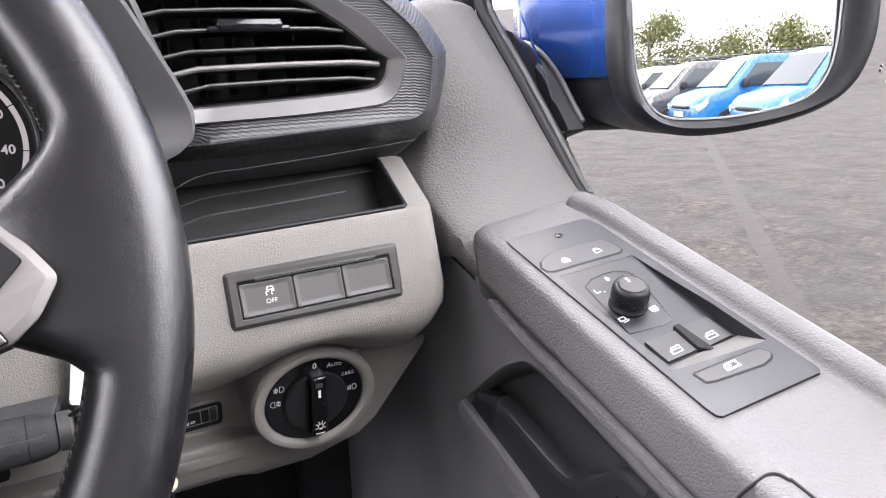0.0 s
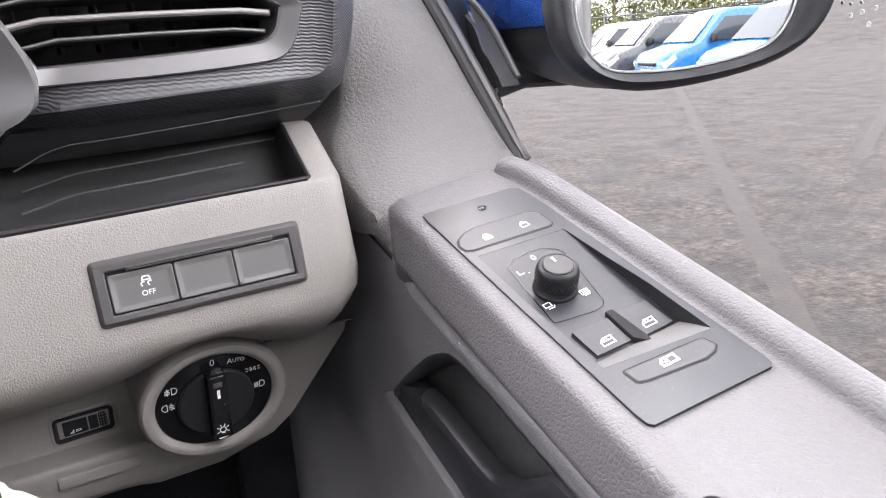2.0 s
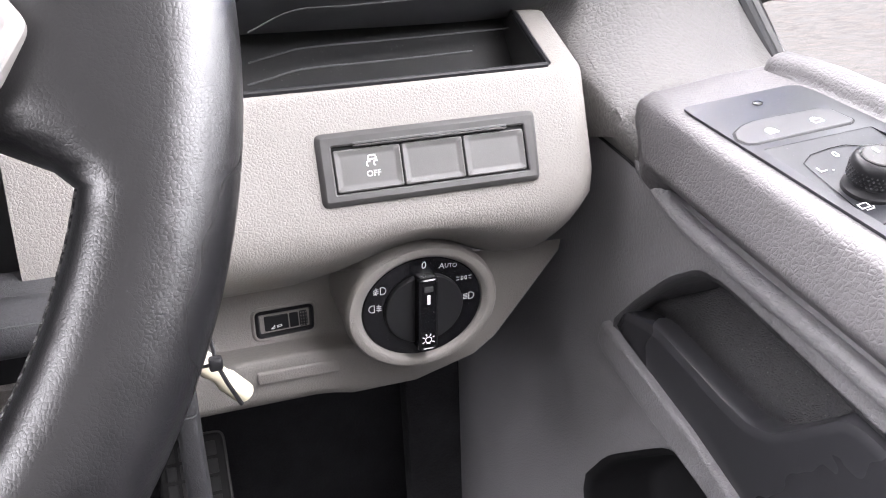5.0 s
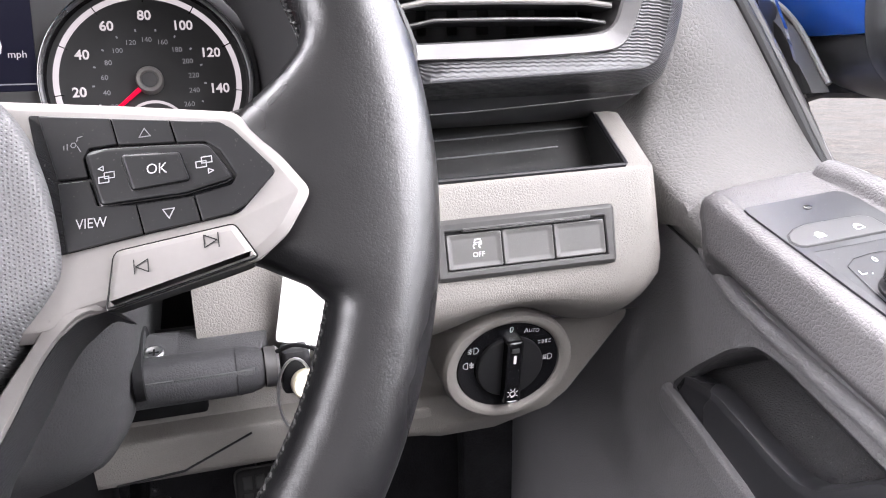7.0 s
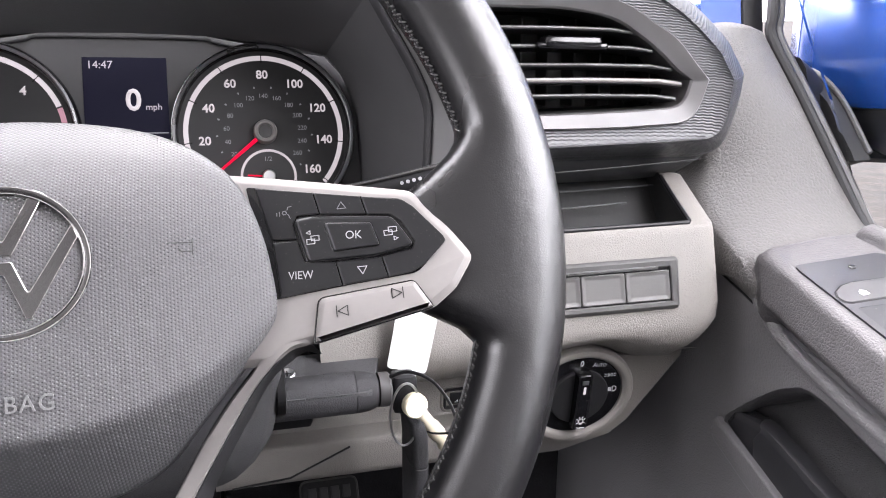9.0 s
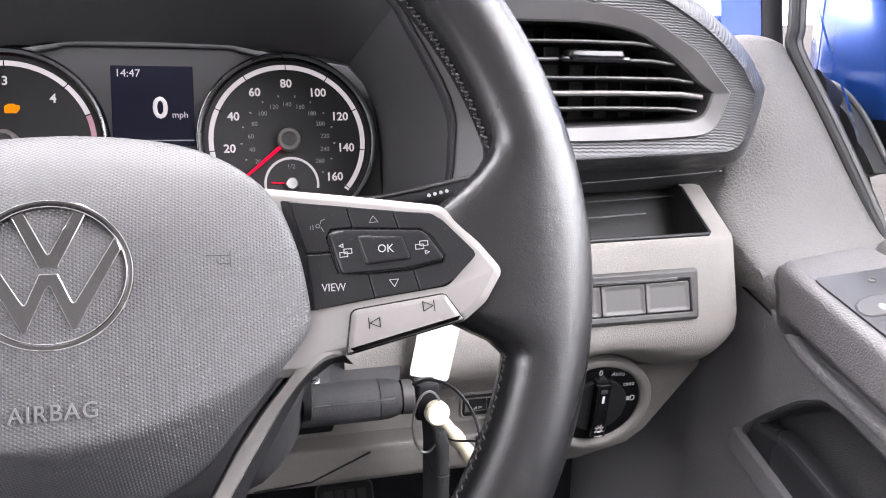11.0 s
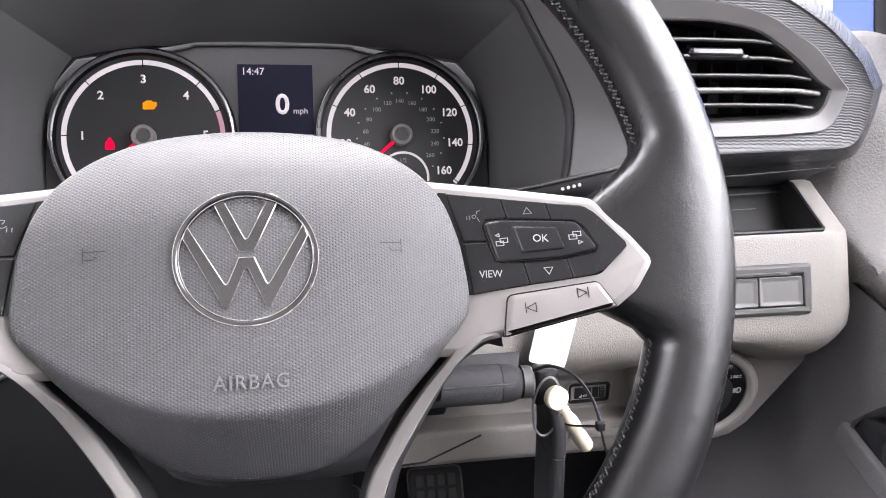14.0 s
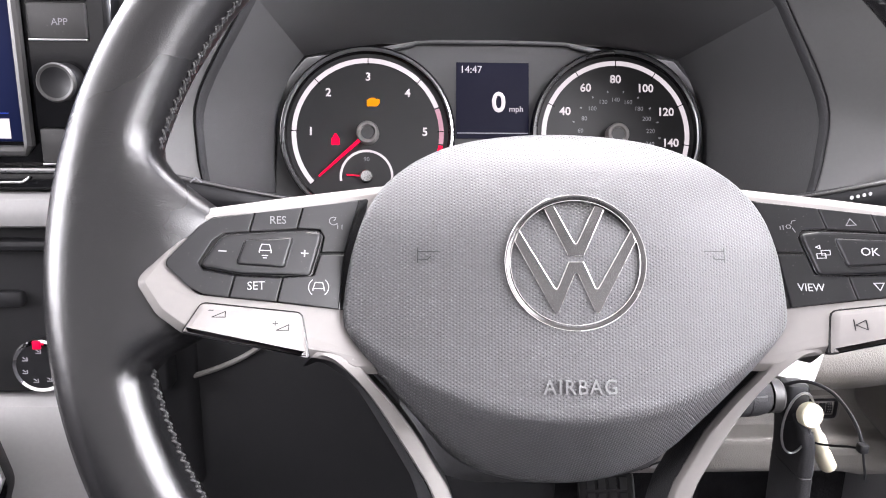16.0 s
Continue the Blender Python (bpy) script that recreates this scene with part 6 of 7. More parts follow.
SAILGREY = material("light_grey_grained_plastic", (0.132, 0.128, 0.123), 0.52, bumps=(("grain", 0.0030, 0.00036), ("noise", 0.0008, 0.00005)), vary=0.05)
build("sail_panel", *moved(loft([[p + Vector((0, 0.06, 0.0)) for p in cap_row], cap_row] + rows, False), DT), SAILGREY, door, "light grey grained sail panel", 60)

skirt_top = smooth_path([(0.2470, 0.520, 1.3060), (0.2455, 0.463, 1.2960), (0.2345, 0.4485, 1.2760), (0.2290, 0.4250, 1.2600), (0.2290, 0.4050, 1.2470), (0.2318, 0.3900, 1.2375), (0.2345, 0.3770, 1.2290)], 4)
skirt_low = smooth_path([(0.2360, 0.520, 1.2600), (0.2358, 0.470, 1.2425), (0.2356, 0.447, 1.2350), (0.2354, 0.4259, 1.2283), (0.2352, 0.4000, 1.2205), (0.2352, 0.3791, 1.2134), (0.2352, 0.3660, 1.2085)], 4)
skirt = [[a + Vector((0.004, 0.002, 0.003)), a.lerp(b, 0.06) + Vector((-0.0006, 0, 0)), a.lerp(b, 0.3) + Vector((-0.0022, 0, 0)), a.lerp(b, 0.65) + Vector((-0.0020, 0, 0)), a.lerp(b, 0.92) + Vector((-0.0006, 0, 0)), b, b + Vector((0.004, 0, -0.001))] for a, b in zip(skirt_top, skirt_low)]
build("sail_skirt", *moved(loft(skirt, False), DT), SAILGREY, door, "", 60)
build("card_seam", *moved(tube([p + Vector((0.0006, 0, -0.0012)) for p in skirt_low[:-3]], 0.0010, 6), DT), MATT, door)

# window edge seal, blue frame above the sail panel
seal_path = smooth_path([(0.3135, 0.505, 1.470), (0.3095, 0.4930, 1.420), (0.3080, 0.4890, 1.400), (0.3080, 0.4870, 1.3830), (0.3175, 0.4610, 1.3410), (0.3265, 0.4350, 1.2980), (0.3335, 0.4160, 1.2650), (0.3365, 0.4080, 1.2530)], 4)
build("window_seal", *moved(tube(seal_path, 0.0042, 10), DT), RUBBER, door, "black rubber window seal")
build("seal_channel", *moved(tube([p + Vector((0.008, 0.004, 0.0)) for p in seal_path], 0.0048, 10), DT), GREYTRIM, door)
frame_rows = [[(x + (z - 1.37) * 0.05, y + (z - 1.37) * 0.25, z) for x, y in ((0.262, 0.505), (0.2935, 0.5005), (0.2945, 0.545), (0.262, 0.545))] for z in (1.34, 1.37, 1.42, 1.50, 1.62)]
build("door_frame", *moved(loft(frame_rows, True, (True, True)), DT), BLUE, door, "blue painted bare metal door frame")
gap_rows = [[(x + (z - 1.37) * 0.05, y + (z - 1.37) * 0.25, z) for x, y in ((0.2940, 0.4985), (0.3100, 0.4975), (0.3105, 0.540), (0.2945, 0.540))] for z in (1.34, 1.37, 1.42, 1.50, 1.62)]
build("frame_seal", *moved(loft(gap_rows, True, (True, True)), DT), RUBBER, door)


# door card under the armrest, facing inwards, in the plane across the door
XC = 0.2365
YZ = DT @ Matrix(((0, 0, -1, XC), (1, 0, 0, 0), (0, 1, 0, 0), (0, 0, 0, 1)))
card_edge = [(0.4290, 1.2294), (0.4290, 1.17), (0.4310, 1.11), (0.4420, 1.04), (0.4470, 1.0), (0.4600, 0.80), (0.4700, 0.60)]
card_out = [(0.4290, 1.2294), (0.4259, 1.2283), (0.4000, 1.2205), (0.3791, 1.2134), (0.3400, 1.2000), (0.3035, 1.1960), (0.2587, 1.1830), (0.2189, 1.1700), (0.10, 1.135), (-0.20, 1.05), (-0.20, 0.60)] + card_edge[:0:-1]
rec = rounded([(0.4075, 1.1262), (0.3863, 1.1460), (0.3590, 1.1676), (0.3390, 1.1772), (0.3230, 1.1757), (0.2870, 1.1640), (0.2540, 1.1525), (0.2000, 1.1350), (0.2000, 1.0650), (0.3026, 1.0875), (0.3592, 1.1120)], 0.22, 2)
pocket = rounded([(0.4349, 1.0120), (0.4075, 1.0440), (0.3563, 1.0785), (0.3390, 1.0815), (0.3250, 1.0700), (0.2200, 1.0230), (0.10, 0.98), (0.10, 0.85), (0.40, 0.88)], 0.2, 2)


def card_mesh():
    bm = bmesh.new()
    edges = []
    for poly in (card_out, rec, pocket):
        vs = [bm.verts.new((x, y, 0)) for x, y in poly]
        edges += [bm.edges.new((vs[i], vs[(i + 1) % len(vs)])) for i in range(len(vs))]
    bmesh.ops.triangle_fill(bm, use_beauty=True, edges=edges)
    r = bmesh.ops.extrude_face_region(bm, geom=bm.faces[:])
    bmesh.ops.translate(bm, vec=(0, 0, -0.004), verts=[v for v in r["geom"] if isinstance(v, bmesh.types.BMVert)])
    bm.verts.index_update()
    out = [tuple(v.co) for v in bm.verts], [tuple(v.index for v in f.verts) for f in bm.faces]
    bm.free()
    return out


build("door_card", *moved(card_mesh(), YZ), CARD, door, "dark grey grained door card", 30)
turn = [(0.028 * k, -(0.028 * k) ** 2 / 3.0) for k in range(11)]
front_curve = [[(y + a, z, d) for a, d in turn] for y, z in [(0.4290, 1.262)] + card_edge]
build("card_front", *moved(loft(front_curve, False), YZ), CARD, door, "", 60)


def sunk(poly):
    """The recess floor, rising towards the pull handle."""
    out = []
    for a, b in offset(poly, 0.006):
        d = (b - 1.1337) * 0.969 - (a - 0.3427) * 0.249
        k = max(0.0, 0.020 - d)
        out.append((a - 0.249 * k, b + 0.969 * k))
    return out


build("handle_recess", *moved(loft([[(x, y, 0.0012) for x, y in offset(rec, -0.0020)], [(x, y, 0.0) for x, y in offset(rec, 0.0006)], [(x, y, -0.004) for x, y in offset(rec, 0.0026)], [(x, y, -0.046) for x, y in sunk(rec)]], True, (False, True)), YZ), SPECK, door, "dark speckled handle recess", 60)
for poly, deep, nm, mt in ((pocket, 0.045, "door_pocket", MATT),):
    build(nm, *moved(loft([[(x, y, 0.0012) for x, y in offset(poly, -0.0020)], [(x, y, 0.0) for x, y in offset(poly, 0.0006)], [(x, y, -0.004) for x, y in offset(poly, 0.0026)], [(x, y, -deep + 0.006) for x, y in offset(poly, 0.005)], [(x, y, -deep) for x, y in offset(poly, 0.010)]], True, (False, True)), YZ), mt, door, "", 60)
insert = [(0.4055, 1.1265), (0.3960, 1.1400), (0.3761, 1.1411), (0.3654, 1.1405), (0.3427, 1.1337), (0.3198, 1.1264), (0.3029, 1.1228), (0.2913, 1.1250), (0.2807, 1.1319), (0.2557, 1.1510), (0.2000, 1.1320), (0.1000, 1.100), (0.1000, 1.005), (0.2000, 1.0560), (0.3040, 1.0815), (0.3610, 1.1060)]
build("pull_handle", *moved(slab(rounded(insert, 0.2, 3), 0.0020, 0.012, 0.0045), YZ), HANDLE, door, "black satin pull handle", 40)
strip = [(0.4105, 1.1280), (0.3860, 1.1205), (0.3673, 1.1145), (0.3350, 1.1020), (0.3026, 1.0865), (0.2400, 1.0575), (0.10, 0.995), (0.10, 0.975), (0.2400, 1.0400), (0.3171, 1.0755), (0.3560, 1.0895), (0.3767, 1.0970), (0.4098, 1.1105), (0.4150, 1.1180)]
build("card_rail", *moved(slab(strip, 0.0060, 0.012, 0.0024), YZ), CARD, door, "grey grained rail", 50)
bead = smooth_path([(0.3920, 1.2200, -0.001), (0.3860, 1.2185, 0.0005), (0.3780, 1.2148, 0.001), (0.3616, 1.2030, 0.001), (0.3404, 1.1945, 0.001), (0.3035, 1.1830, 0.001), (0.2587, 1.1700, 0.001), (0.2189, 1.1570, 0.001), (0.10, 1.118, 0.001)], 5)
build("card_bead", *moved(tube(bead, [0.0048 * min(1, 0.25 + 0.09 * k) for k in range(len(bead))], 12), YZ), CARD, door, "grey raised bead")
build("door_outer", *moved(loft([[(0.345, y, 0.45), (0.372, y, 0.45), (0.372, y, z - 0.02), (0.345, y, z)] for y, z in ((-0.40, 1.045), (0.0, 1.150), (0.38, 1.225), (0.50, 1.235), (0.62, 1.235))], True, (True, True)), DT), BLUE, door, "blue painted outer door skin")
build("inner_wall", *moved(box(0.300, 0.338, -0.40, 0.47, 0.60, 1.10, 0.004), DT), MATT, door)

pane = [(0.410, 1.244), (0.462, 1.341), (0.489, 1.383), (0.509, 1.420), (0.522, 1.470), (0.45, 1.70), (-0.40, 1.70), (-0.40, 1.03)]
win = tagged(build("window_1", *loft([[(0.3400 + d, y, z) for y, z in pane] for d in (0.002, 0.005)], True, (True, True)), GLASS, None, "", 5), "clear side window glass of the door", "window", kind="structure")
win.visible_shadow = False
for y, z, r in ((0.2078, 1.3392, 0.0009), (0.2081, 1.3372, 0.0009), (0.2048, 1.3366, 0.0008), (0.2007, 1.3368, 0.0009), (0.1950, 1.3347, 0.0010), (0.2000, 1.3335, 0.0010), (0.2044, 1.3325, 0.0010), (0.1971, 1.3291, 0.0010), (0.1976, 1.3419, 0.0009)):
    build("water_drop", *moved(lathe([(r * 1.0, 0.0), (r * 0.98, 0.0003), (r * 0.84, 0.0004), (r * 0.70, 0.0003), (r * 0.68, 0.0)], 16, 1.0, 0.85), pose(0.3419, y, z, 0, -90, 0)), DROP, win, "small pale water drop")

# ---- door mirror ----
mz = Vector((-0.343, -0.939, 0.0170)).normalized()
mx = Vector((0.939, -0.343, 0.0)).normalized()
my = mz.cross(mx)
MIRR = framed((0.46, 0.385, 1.35), mx, my, mz)
mirror = thing("door_mirror", MIRR, "blue and black van door mirror", "mirror")
gl = rounded([(-0.0800, 0.0359), (-0.0768, -0.0110), (-0.0705, -0.0310), (-0.0590, -0.0440), (-0.0450, -0.0486), (-0.0009, -0.0495), (0.0438, -0.0432), (0.0650, -0.0350), (0.0770, -0.0170), (0.0812, 0.0080), (0.0825, 0.0600), (0.0800, 0.1100), (0.0640, 0.1330), (-0.0600, 0.1380), (-0.0760, 0.1200), (-0.0800, 0.0800)], 0.46, 4)
fo = rounded([(-0.0945, 0.0363), (-0.0950, -0.0014), (-0.0904, -0.0300), (-0.0753, -0.0490), (-0.0447, -0.0612), (-0.0004, -0.0610), (0.0581, -0.0520), (0.0940, -0.0350), (0.1095, -0.0025), (0.1115, 0.0293), (0.1110, 0.0700), (0.1030, 0.1300), (0.0850, 0.1560), (-0.0700, 0.1580), (-0.0900, 0.1350), (-0.0940, 0.0900)], 0.46, 4)
# convex glass, 2.4 m radius
AX, AY = 0.0186, -0.0261
glass_rings = [[(0.0 + x * s, 0.04 + (y - 0.04) * s) for x, y in gl] for s in [1 - k / 24 for k in range(24)] + [0.004]]
build("glass", *loft([[(x, y, -0.007) for x, y in gl]] + [[(x, y, -0.004 - ((x - AX) ** 2 + (y - AY) ** 2) / 4.8) for x, y in ring] for ring in glass_rings], True, (False, True)), MIRROR, mirror, "silvered convex mirror glass", 60)
build("glass_edge", *tube([(x, y, -0.0030) for x, y in gl + gl[:1]], 0.0009, 6), BAND, mirror, "pale edge of the mirror glass")
mid_l = [tuple(Vector(a).lerp(Vector(b), 0.5)) for a, b in zip(gl, fo)]
build("frame", *loft([[(x, y, -0.016) for x, y in gl], [(x, y, -0.0035) for x, y in gl], [(x, y, 0.0005) for x, y in offset(gl, -0.0025)], [(x, y, 0.0060) for x, y in mid_l], [(x, y, 0.0050) for x, y in offset(fo, 0.004)], [(x, y, -0.002) for x, y in fo], [(x, y, -0.014) for x, y in fo]]), DARK, mirror, "black satin mirror frame", 60)
low = [(x, min(y, -0.0165)) for x, y in fo]
high = [(x, max(y, -0.0155)) for x, y in fo]


def inboard(poly, push, s, z, keep):
    out = []
    for x, y in poly:
        x2 = (x - 0.02) * s + 0.02
        x2 -= push * max(0.0, min(1.0, (0.05 - x) / 0.13))
        y2 = (y - 0.05) * s + 0.05
        out.append((x2, max(y2, -0.0155) if keep else min(y2, -0.0165), z))
    return out


build("cap", *loft([inboard(high, p, q, z, True) for p, q, z in ((0, 1, -0.0145), (0.004, 1, -0.030), (0.012, 1.0, -0.055), (0.028, 0.98, -0.085), (0.045, 0.92, -0.115), (0.058, 0.80, -0.140), (0.060, 0.6, -0.158), (0.055, 0.35, -0.166))], True, (True, True)), BLUE, mirror, "blue painted mirror cap", 60)
build("lower_shell", *loft([inboard(low, p, q, z, False) for p, q, z in ((0, 1, -0.0145), (0.004, 1, -0.030), (0.010, 1.0, -0.055), (0.020, 0.97, -0.085), (0.025, 0.86, -0.115), (0.025, 0.72, -0.135))], True, (True, True)), DARK, mirror, "", 60)
MI = MIRR.inverted()
foot = []
for x, y0, y1, z0, z1 in ((0.330, 0.455, 0.560, 1.262, 1.372), (0.350, 0.462, 0.556, 1.272, 1.362), (0.372, 0.474, 0.552, 1.284, 1.347), (0.400, 0.474, 0.545, 1.2905, 1.3365), (0.440, 0.452, 0.530, 1.2900, 1.334)):
    foot.append([(x, y, z) for y, z in rounded([(y0, z0), (y1, z0), (y1, z1), (y0 + 0.02, z1)], 0.2, 3)])
plate_rows = [(0.5406, 1.3753), (0.5270, 1.3656), (0.4961, 1.3578), (0.4679, 1.3381), (0.4383, 1.3034), (0.4351, 1.2985), (0.4700, 1.2950), (0.5300, 1.2950), (0.5600, 1.3300)]
build("foot_cover", *moved(loft([[(x, y, z) for y, z in plate_rows] for x in (0.346, 0.360)], True, (True, True)), MI), RUBBER, mirror, "dark grey triangular mirror cover", 30)
# lighter tube that draws the highlight along the cover's rounded edge
build("cover_edge", *moved(tube(smooth_path([(0.3605, y - 0.001, z) for y, z in plate_rows[:5]], 4), 0.0022, 8), MI), GREYTRIM, mirror, "bright rounded cover edge")
build("foot", *moved(loft(foot, True, (True, True)), MI), DARK, mirror, "black plastic mirror foot", 50)

# ---- centre console ----
console = thing("centre_console", WORLD, "black centre console with screen, buttons and knobs", "console")
YC = 0.480
build("fascia", *box(-0.80, -0.392, YC, YC + 0.03, 1.298, 1.46, 0.006), GLOSS, console)
build("screen", *box(-0.66, -0.4485, YC - 0.003, YC + 0.004, 1.316, 1.46, 0.001), NAVSCREEN, console, "dark blue lit touch screen")
build("screen_bezel", *join(tube([(-0.4445, YC - 0.004, 1.46), (-0.4450, YC - 0.004, 1.314), (-0.4475, YC - 0.004, 1.3105), (-0.66, YC - 0.004, 1.3095)], 0.0034, 8)), GREYTRIM, console, "grey screen bezel")
for z0, z1, word in ((1.3775, 1.398, "APP"), (1.401, 1.421, ""), (1.3030, 1.3240, "VOICE")):
    b = build("button", *box(-0.4385, -0.4045, YC - 0.0035, YC + 0.004, z0, z1, 0.001), SWITCH, console)
    build("button_edge", *box(-0.4385, -0.4045, YC - 0.0042, YC - 0.001, z0 - 0.0014, z0, 0.0004), STEEL, b)
    if word:
        letters(word, 0.0058, -0.4195 if word == "APP" else -0.4165, z0 + 0.0095, 0.0003, b, LIT_DIM, m=Matrix(((1, 0, 0, 0), (0, 0, -1, YC - 0.0036), (0, 1, 0, 0), (0, 0, 0, 1))))
build("screen_sign", *box(-0.4640, -0.4560, YC - 0.0036, YC - 0.003, 1.3180, 1.3300), LIT, console)
build("screen_sign", *box(-0.52, -0.4560, YC - 0.0036, YC - 0.003, 1.3330, 1.3336), glow("blue_line", (0.05, 0.12, 0.8), 0.08), console)
vk = pose(-0.4205, YC, 1.3522, 90)
build("volume_knob", *moved(lathe([(0.0112, 0), (0.0112, 0.0135), (0.0108, 0.0150), (0.0096, 0.0156), (0.0088, 0.0150), (0.0004, 0.0146)], 40), vk), DARK, console)
build("knob_ring", *moved(lathe([(0.0113, 0.0125), (0.0116, 0.0145), (0.0106, 0.0160), (0.0090, 0.0155)], 40), vk), GREYTRIM, console, "satin knob ring")
build("fascia_rule", *box(-0.80, -0.395, YC - 0.004, YC + 0.01, 1.2965, 1.3000, 0.001), STEEL, console, "bright trim line")
build("slot_panel", *box(-0.80, -0.392, YC + 0.002, YC + 0.03, 1.2850, 1.2962, 0.001), GLOSS, console)
build("slot_edge", *tube([(-0.52, YC, 1.2895), (-0.4545, YC, 1.2905), (-0.4510, YC, 1.2925), (-0.4495, YC, 1.2940)], 0.0008, 6), STEEL, console)
build("grey_band", *box(-0.80, -0.375, YC - 0.012, YC + 0.03, 1.2620, 1.2835, 0.008), BAND, console, "light grey trim band")
build("lower_fascia", *box(-0.80, -0.375, YC + 0.004, YC + 0.03, 1.1460, 1.2610, 0.003), MATT, console)
build("shelf_lip", *box(-0.80, -0.385, YC - 0.006, YC + 0.02, 1.2470, 1.2540, 0.003), DARK, console)
build("vent_bar", *box(-0.62, -0.4630, YC - 0.002, YC + 0.02, 1.2080, 1.2190, 0.003), DARK, console)
ck = pose(-0.4535, YC + 0.002, 1.1700, 90)
build("climate_knob", *moved(lathe([(0.0172, 0), (0.0172, 0.0090), (0.0160, 0.0104), (0.0004, 0.0104)], 40), ck), DARK, console)
build("climate_ring", *moved(lathe([(0.0174, 0.0070), (0.0184, 0.0095), (0.0172, 0.0112), (0.0148, 0.0102)], 40), ck), CHROME, console, "chrome climate knob ring")
build("climate_mark", *box(-0.4560, -0.4510, YC - 0.0105, YC - 0.0086, 1.1828, 1.1883, 0.0004), RED, console)
for a in (150, 200, 250, 300, 345, 90):
    x, y = 0.0105 * math.cos(radians(a)), 0.0105 * math.sin(radians(a))
    build("sign", *moved(strokes([[(-0.0016, -0.0010), (0.0014, -0.0010), (0.0014, 0.0012)], [(-0.0012, 0.0012), (0.0004, 0.0002)]], 0.0007, x, y, 0.0105), ck), LIT_DIM, console)
build("grey_base", *box(-0.80, -0.425, YC - 0.010, YC + 0.05, 0.90, 1.1440, 0.012), BAND, console, "light grey lower console")
gear = thing("gear_lever", pose(-0.503, 0.43, 1.118), "black plastic gear lever surround on the console", "gear lever")
build("surround", *moved(slab(rounded([(-0.06, -0.05), (0.030, -0.05), (0.040, -0.005), (0.022, 0.026), (-0.06, 0.03)], 0.2, 3), 0.0, 0.02, 0.004), pose(0, 0, 0, 60)), GLOSS, gear)
build("surround_rim", *tube([p for p in [(0.030, -0.026, -0.043), (0.041, -0.003, -0.003), (0.024, 0.012, 0.022), (-0.05, 0.015, 0.026)]], 0.002, 8), STEEL, gear)
build("gaiter", *lathe([(0.040, -0.05), (0.036, -0.01), (0.026, 0.015), (0.018, 0.03)], 24), LEATHER, gear)
knee = thing("knee_panel", WORLD, "black plastic knee panel under the steering column", "panel")
build("panel", *box(-0.374, -0.10, 0.505, 0.545, 0.98, 1.22, 0.012), MATT, knee)
build("panel_seam", *tube(smooth_path([(-0.3720, 0.504, 1.1462), (-0.3646, 0.504, 1.1488), (-0.3486, 0.504, 1.1542), (-0.3325, 0.504, 1.1612), (-0.3184, 0.504, 1.1698), (-0.3020, 0.504, 1.1830)], 4), 0.0020, 8), SILVER, knee)


def pedal(name, m, w, h, label):
    """A hatched rubber pad on a bent arm; the pad's face looks along z."""
    p = thing(name, m, label, "pedal", "pedals in the footwell")
    pad = build("pedal_pad", *slab(fillet([(-w, -h), (w, -h), (w, h), (-w, h)], 0.008, 4), 0.0, 0.012, 0.003), RUBBER, p)
    build("pad_edge", *tube([(x, y, -0.003) for x, y in fillet([(-w, -h), (w, -h), (w, h), (-w, h)], 0.008, 4) + [(-w + 0.008, -h)]], 0.0016, 6), GREYTRIM, p, "worn bare edge of the pad")
    across, along = max(2, round(w / 0.0085)), max(2, round(h / 0.0085))
    for i in range(across):
        for k in range(along):
            x, y = -w + 0.006 + (2 * w - 0.012) * (i + 0.5) / across, -h + 0.006 + (2 * h - 0.012) * (k + 0.5) / along
            a, b = (w - 0.006) / across - 0.0016, (h - 0.006) / along - 0.0016
            build("stud", *box(x - a, x + a, y - b, y + b, -0.001, 0.0030, 0.0008), TREAD, pad)
    build("arm", *tube([(0, 0.01, -0.008), (0, h + 0.03, -0.02), (0, h + 0.14, -0.015), (0, h + 0.30, 0.0)], 0.009, 10), DARK, p)


pedal("accelerator_pedal", pose(0.003, 0.705, 0.880, 58), 0.030, 0.062, "black hatched rubber accelerator pedal with a worn edge")
pedal("brake_pedal", pose(-0.111, 0.680, 0.920, 58), 0.028, 0.028, "black hatched rubber brake pedal with a worn edge")


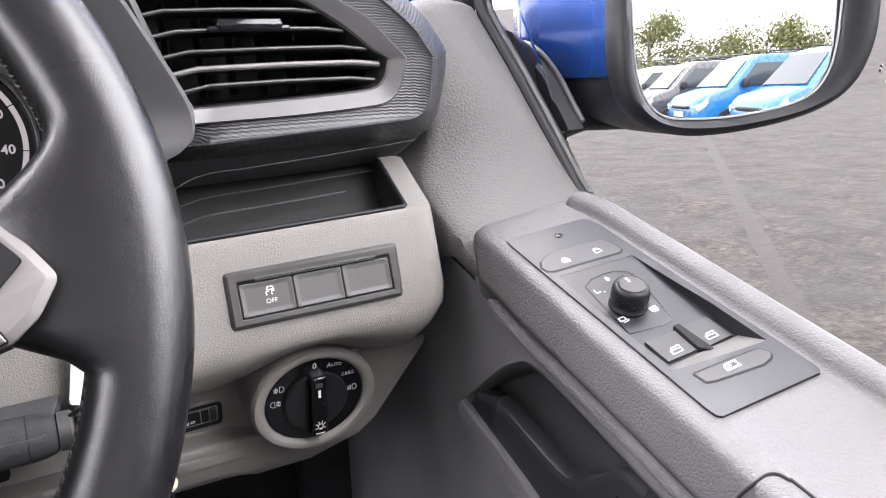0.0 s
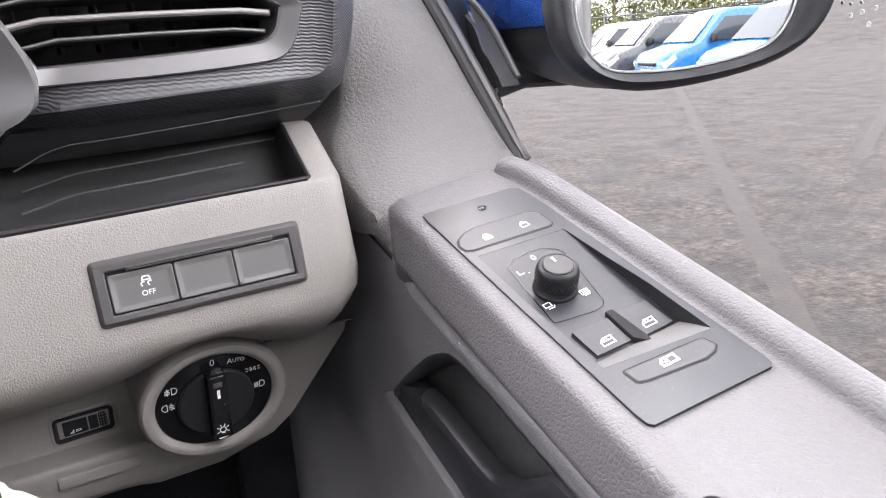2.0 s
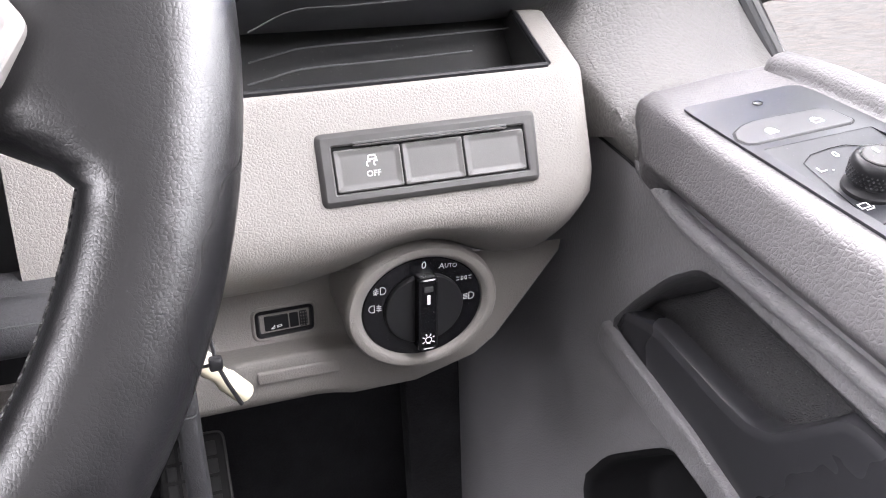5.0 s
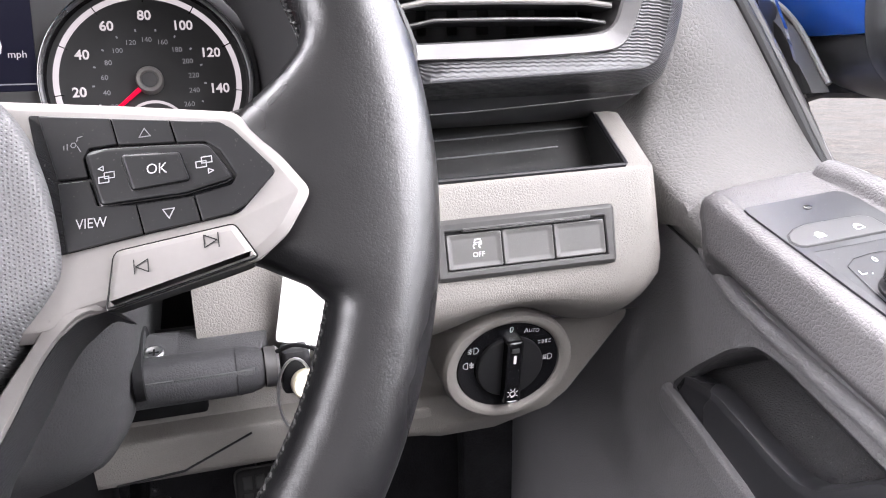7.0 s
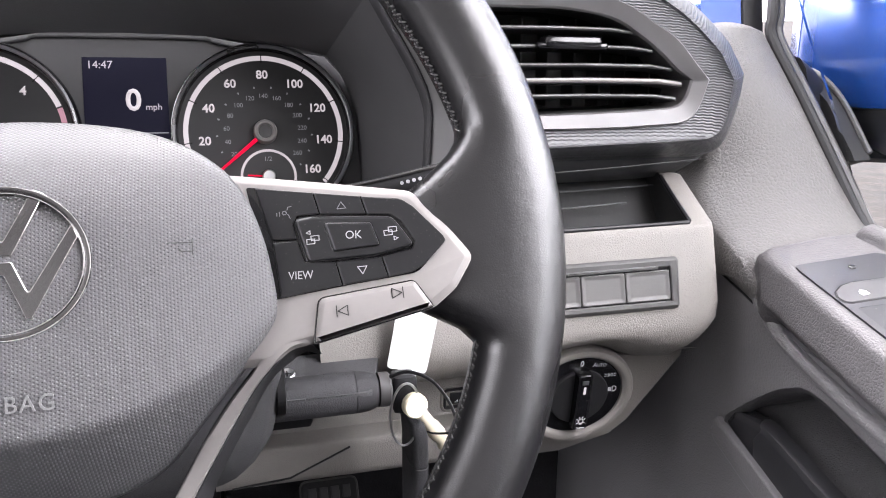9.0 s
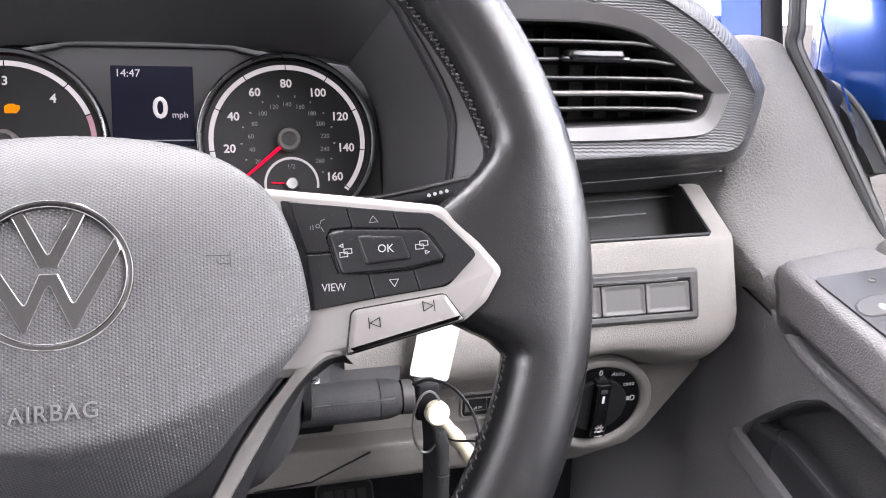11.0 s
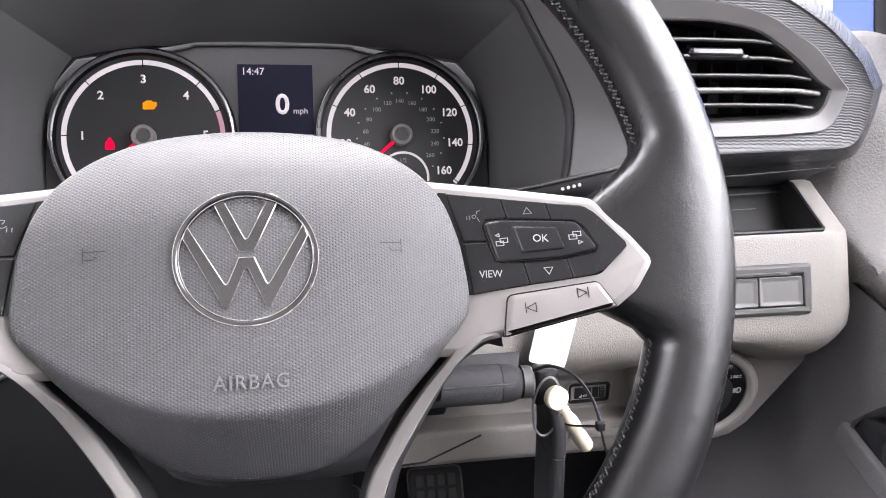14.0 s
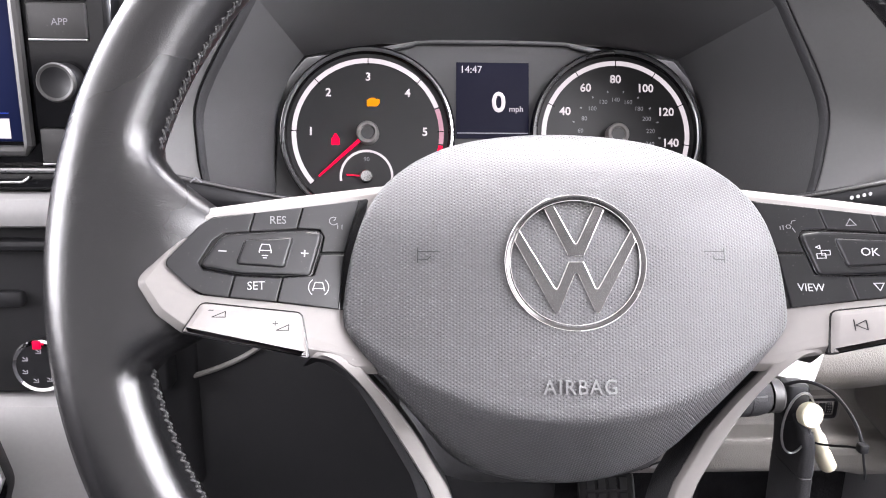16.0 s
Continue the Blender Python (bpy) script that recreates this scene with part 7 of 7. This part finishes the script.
# ---- parked vans, seen in the mirror ----
def van(paint, m, label):
    v = thing("parked_van", m, label, "van", "row of parked vans")
    prof = [(-2.25, 0.35), (-2.25, 1.15), (-2.15, 1.72), (-1.9, 1.82), (0.55, 1.82), (0.85, 1.74), (1.52, 1.10), (2.10, 0.95), (2.26, 0.82), (2.30, 0.45), (2.22, 0.28), (-2.15, 0.28)]
    rows = []
    for w, s in ((-0.915, 0.90), (-0.90, 0.945), (-0.86, 0.975), (-0.76, 0.992), (-0.40, 1.0), (0.40, 1.0), (0.76, 0.992), (0.86, 0.975), (0.90, 0.945), (0.915, 0.90)):
        rows.append([(x * (s if x > 0 else 1), w * (0.86 if z > 1.4 else 1.0), z if z < 1.0 else 1.0 + (z - 1.0) * s) for x, z in prof])
    build("body", *loft(rows, True, (True, True)), paint, v, "", 50)
    build("windscreen", *loft([[(1.44, y, 1.14), (0.92, y * 0.86, 1.66), (0.90, y * 0.86, 1.70), (1.50, y, 1.145)] for y in (-0.78, 0.78)], True, (True, True)), VANGLASS, v)
    for sy in (-1, 1):
        q = [(1.20, 1.15), (0.70, 1.62), (-0.20, 1.62), (-0.20, 1.12)]
        build("side_window", *loft([[(x, sy * (0.930 - 0.225 * (z - 1.15)), z) for x, z in q], [(x, sy * (0.900 - 0.225 * (z - 1.15)), z) for x, z in q]], True, (True, True)), VANGLASS, v)
        hl = [(2.22, 0.74), (1.98, 0.92), (1.92, 0.80), (2.20, 0.64)]
        build("headlight", *loft([[(x + 0.05, sy * 0.60, z) for x, z in hl], [(x + 0.02, sy * 0.915, z) for x, z in hl]], True, (True, True)), WHITE_OPAL, v)
        build("door_mirror", *box(1.02, 1.14, min(sy * 0.92, sy * 1.10), max(sy * 0.92, sy * 1.10), 1.10, 1.30, 0.04), RUBBER, v)
        for x in (1.45, -1.35):
            w = build("wheel", *moved(lathe([(0.20, -0.11), (0.31, -0.11), (0.33, -0.08), (0.33, 0.08), (0.31, 0.11), (0.20, 0.11)], 24), pose(x, sy * 0.84, 0.33, 90)), RUBBER, v)
            build("rim", *moved(lathe([(0.03, -0.115), (0.20, -0.112), (0.205, 0.0), (0.20, 0.112), (0.03, 0.115)], 16), pose(x, sy * 0.84, 0.33, 90)), STEEL, w)
    build("grille", *box(2.22, 2.315, -0.50, 0.50, 0.67, 0.74, 0.02), DARK, v)
    build("lower_grille", *box(2.22, 2.315, -0.6, 0.6, 0.34, 0.50, 0.03), MATT, v)
    build("number_plate", *box(2.30, 2.325, -0.26, 0.26, 0.50, 0.61, 0.004), WHITE_OPAL, v)
    build("rails", *join(*[tube([(-1.8, s * 0.66, 1.83), (-1.7, s * 0.66, 1.88), (0.2, s * 0.66, 1.88), (0.35, s * 0.66, 1.83)], 0.018, 8) for s in (-1, 1)]), DARK, v)
    return v


AIM = 160
van(SKYBLUE, pose(4.54, -10.87, 0, 0, 0, AIM), "bright blue parked van with roof rails")
van(SKYBLUE, pose(3.30, -13.10, 0, 0, 0, AIM), "bright blue parked van beside another van")
van(VANGREY, pose(2.05, -15.63, 0, 0, 0, AIM), "dark grey parked van in the row")
van(VANWHITE, pose(0.91, -18.17, 0, 0, 0, AIM), "white parked van at the row's end")

BARK = material("brown_bark", (0.10, 0.08, 0.06), 0.9, bumps=(("noise", 0.03, 0.01),), vary=0.3)
LEAF = material("spring_leaves", (0.17, 0.18, 0.07), 0.6, vary=0.5, vary_scale=2)
LEAFD = material("dark_needles", (0.03, 0.045, 0.03), 0.7, vary=0.4, vary_scale=2)


def tree(x, y, h, r, leafmat, seed, label, narrow=False):
    rnd = random.Random(seed)
    t = thing("tree", pose(x, y, 0), label, "tree", "trees beyond the car park")
    limbs = [tube([(0, 0, 0), (0.05, 0.02, h * 0.3), (0.0, 0.06, h * 0.6), (0.05, 0, h * 0.9)], [0.22, 0.17, 0.10, 0.03], 8)]
    tips = []
    for k in range(12):
        a, z = rnd.uniform(0, 6.28), h * rnd.uniform(0.3, 0.75)
        q = Vector((math.cos(a) * r * rnd.uniform(0.5, 0.95), math.sin(a) * r * rnd.uniform(0.5, 0.95), z + h * rnd.uniform(0.05, 0.2)))
        limbs.append(tube([(0, 0, z), q * 0.5 + Vector((0, 0, z * 0.5 + 0.2)), q], [0.07, 0.045, 0.015], 6))
        tips.append(q)
    build("trunk", *join(*limbs), BARK, t)
    verts, faces = [], []
    for k in range(5000):
        c = rnd.choice(tips) if not narrow else Vector((0, 0, h * rnd.uniform(0.1, 1.0)))
        spread = r * (0.42 if not narrow else 0.9 * (1.05 - c.z / h))
        p = c + Vector((rnd.gauss(0, 1), rnd.gauss(0, 1), rnd.gauss(0, 0.8))) * spread * 0.6
        u = Vector((rnd.gauss(0, 1), rnd.gauss(0, 1), rnd.gauss(0, 1))).normalized() * rnd.uniform(0.04, 0.10)
        w = u.orthogonal().normalized() * rnd.uniform(0.03, 0.07)
        b = len(verts)
        verts += [p - u, p + w, p + u, p - w]
        faces.append((b, b + 1, b + 2, b + 3))
    crown = build("crown", verts, faces, leafmat, t)
    crown["kind"] = "stuff"


tree(-3.0, -24.9, 3.8, 2.0, LEAF, 1, "broad tree in fresh spring leaf beyond the fence")
tree(0.4, -27.4, 4.6, 1.7, LEAF, 2, "broad tree in fresh spring leaf beyond the fence")
tree(3.6, -28.6, 3.6, 2.2, LEAF, 3, "broad tree in fresh spring leaf beyond the fence")
tree(7.2, -25.7, 3.8, 1.8, LEAF, 4, "broad tree in fresh spring leaf beyond the fence")
tree(10.2, -22.8, 11.0, 2.0, LEAFD, 5, "tall dark conifer beyond the fence", True)
fence = thing("fence", pose(0, -20.6, 0, 0, 0, 3.2), "dark steel palisade fence round the car park", "fence")
for k in range(28):
    build("post", *box(-8 + k, -7.94 + k, -0.03, 0.03, 0, 2.3, 0.01), VANGREY, fence)
for z in (0.4, 1.2, 2.1):
    build("rail", *box(-8, 20, -0.02, 0.02, z, z + 0.05, 0.01), VANGREY, fence)
hedge_v, hedge_f = [], []
rnd = random.Random(9)
for k in range(14000):
    x = rnd.uniform(-22, 27)
    p = Vector((x, -23.0 + 0.055 * x - rnd.uniform(0, 1.8), 0.2 + 1.9 * rnd.random() ** 0.8 + 0.2 * math.sin(k * 0.7)))
    u = Vector((rnd.gauss(0, 1), rnd.gauss(0, 1), rnd.gauss(0, 1))).normalized() * rnd.uniform(0.06, 0.16)
    w = u.orthogonal().normalized() * rnd.uniform(0.05, 0.1)
    b = len(hedge_v)
    hedge_v += [p - u, p + w, p + u, p - w]
    hedge_f.append((b, b + 1, b + 2, b + 3))
tagged(build("hedge", hedge_v, hedge_f, LEAF), "overgrown green hedge behind the fence", "hedge", kind="stuff")
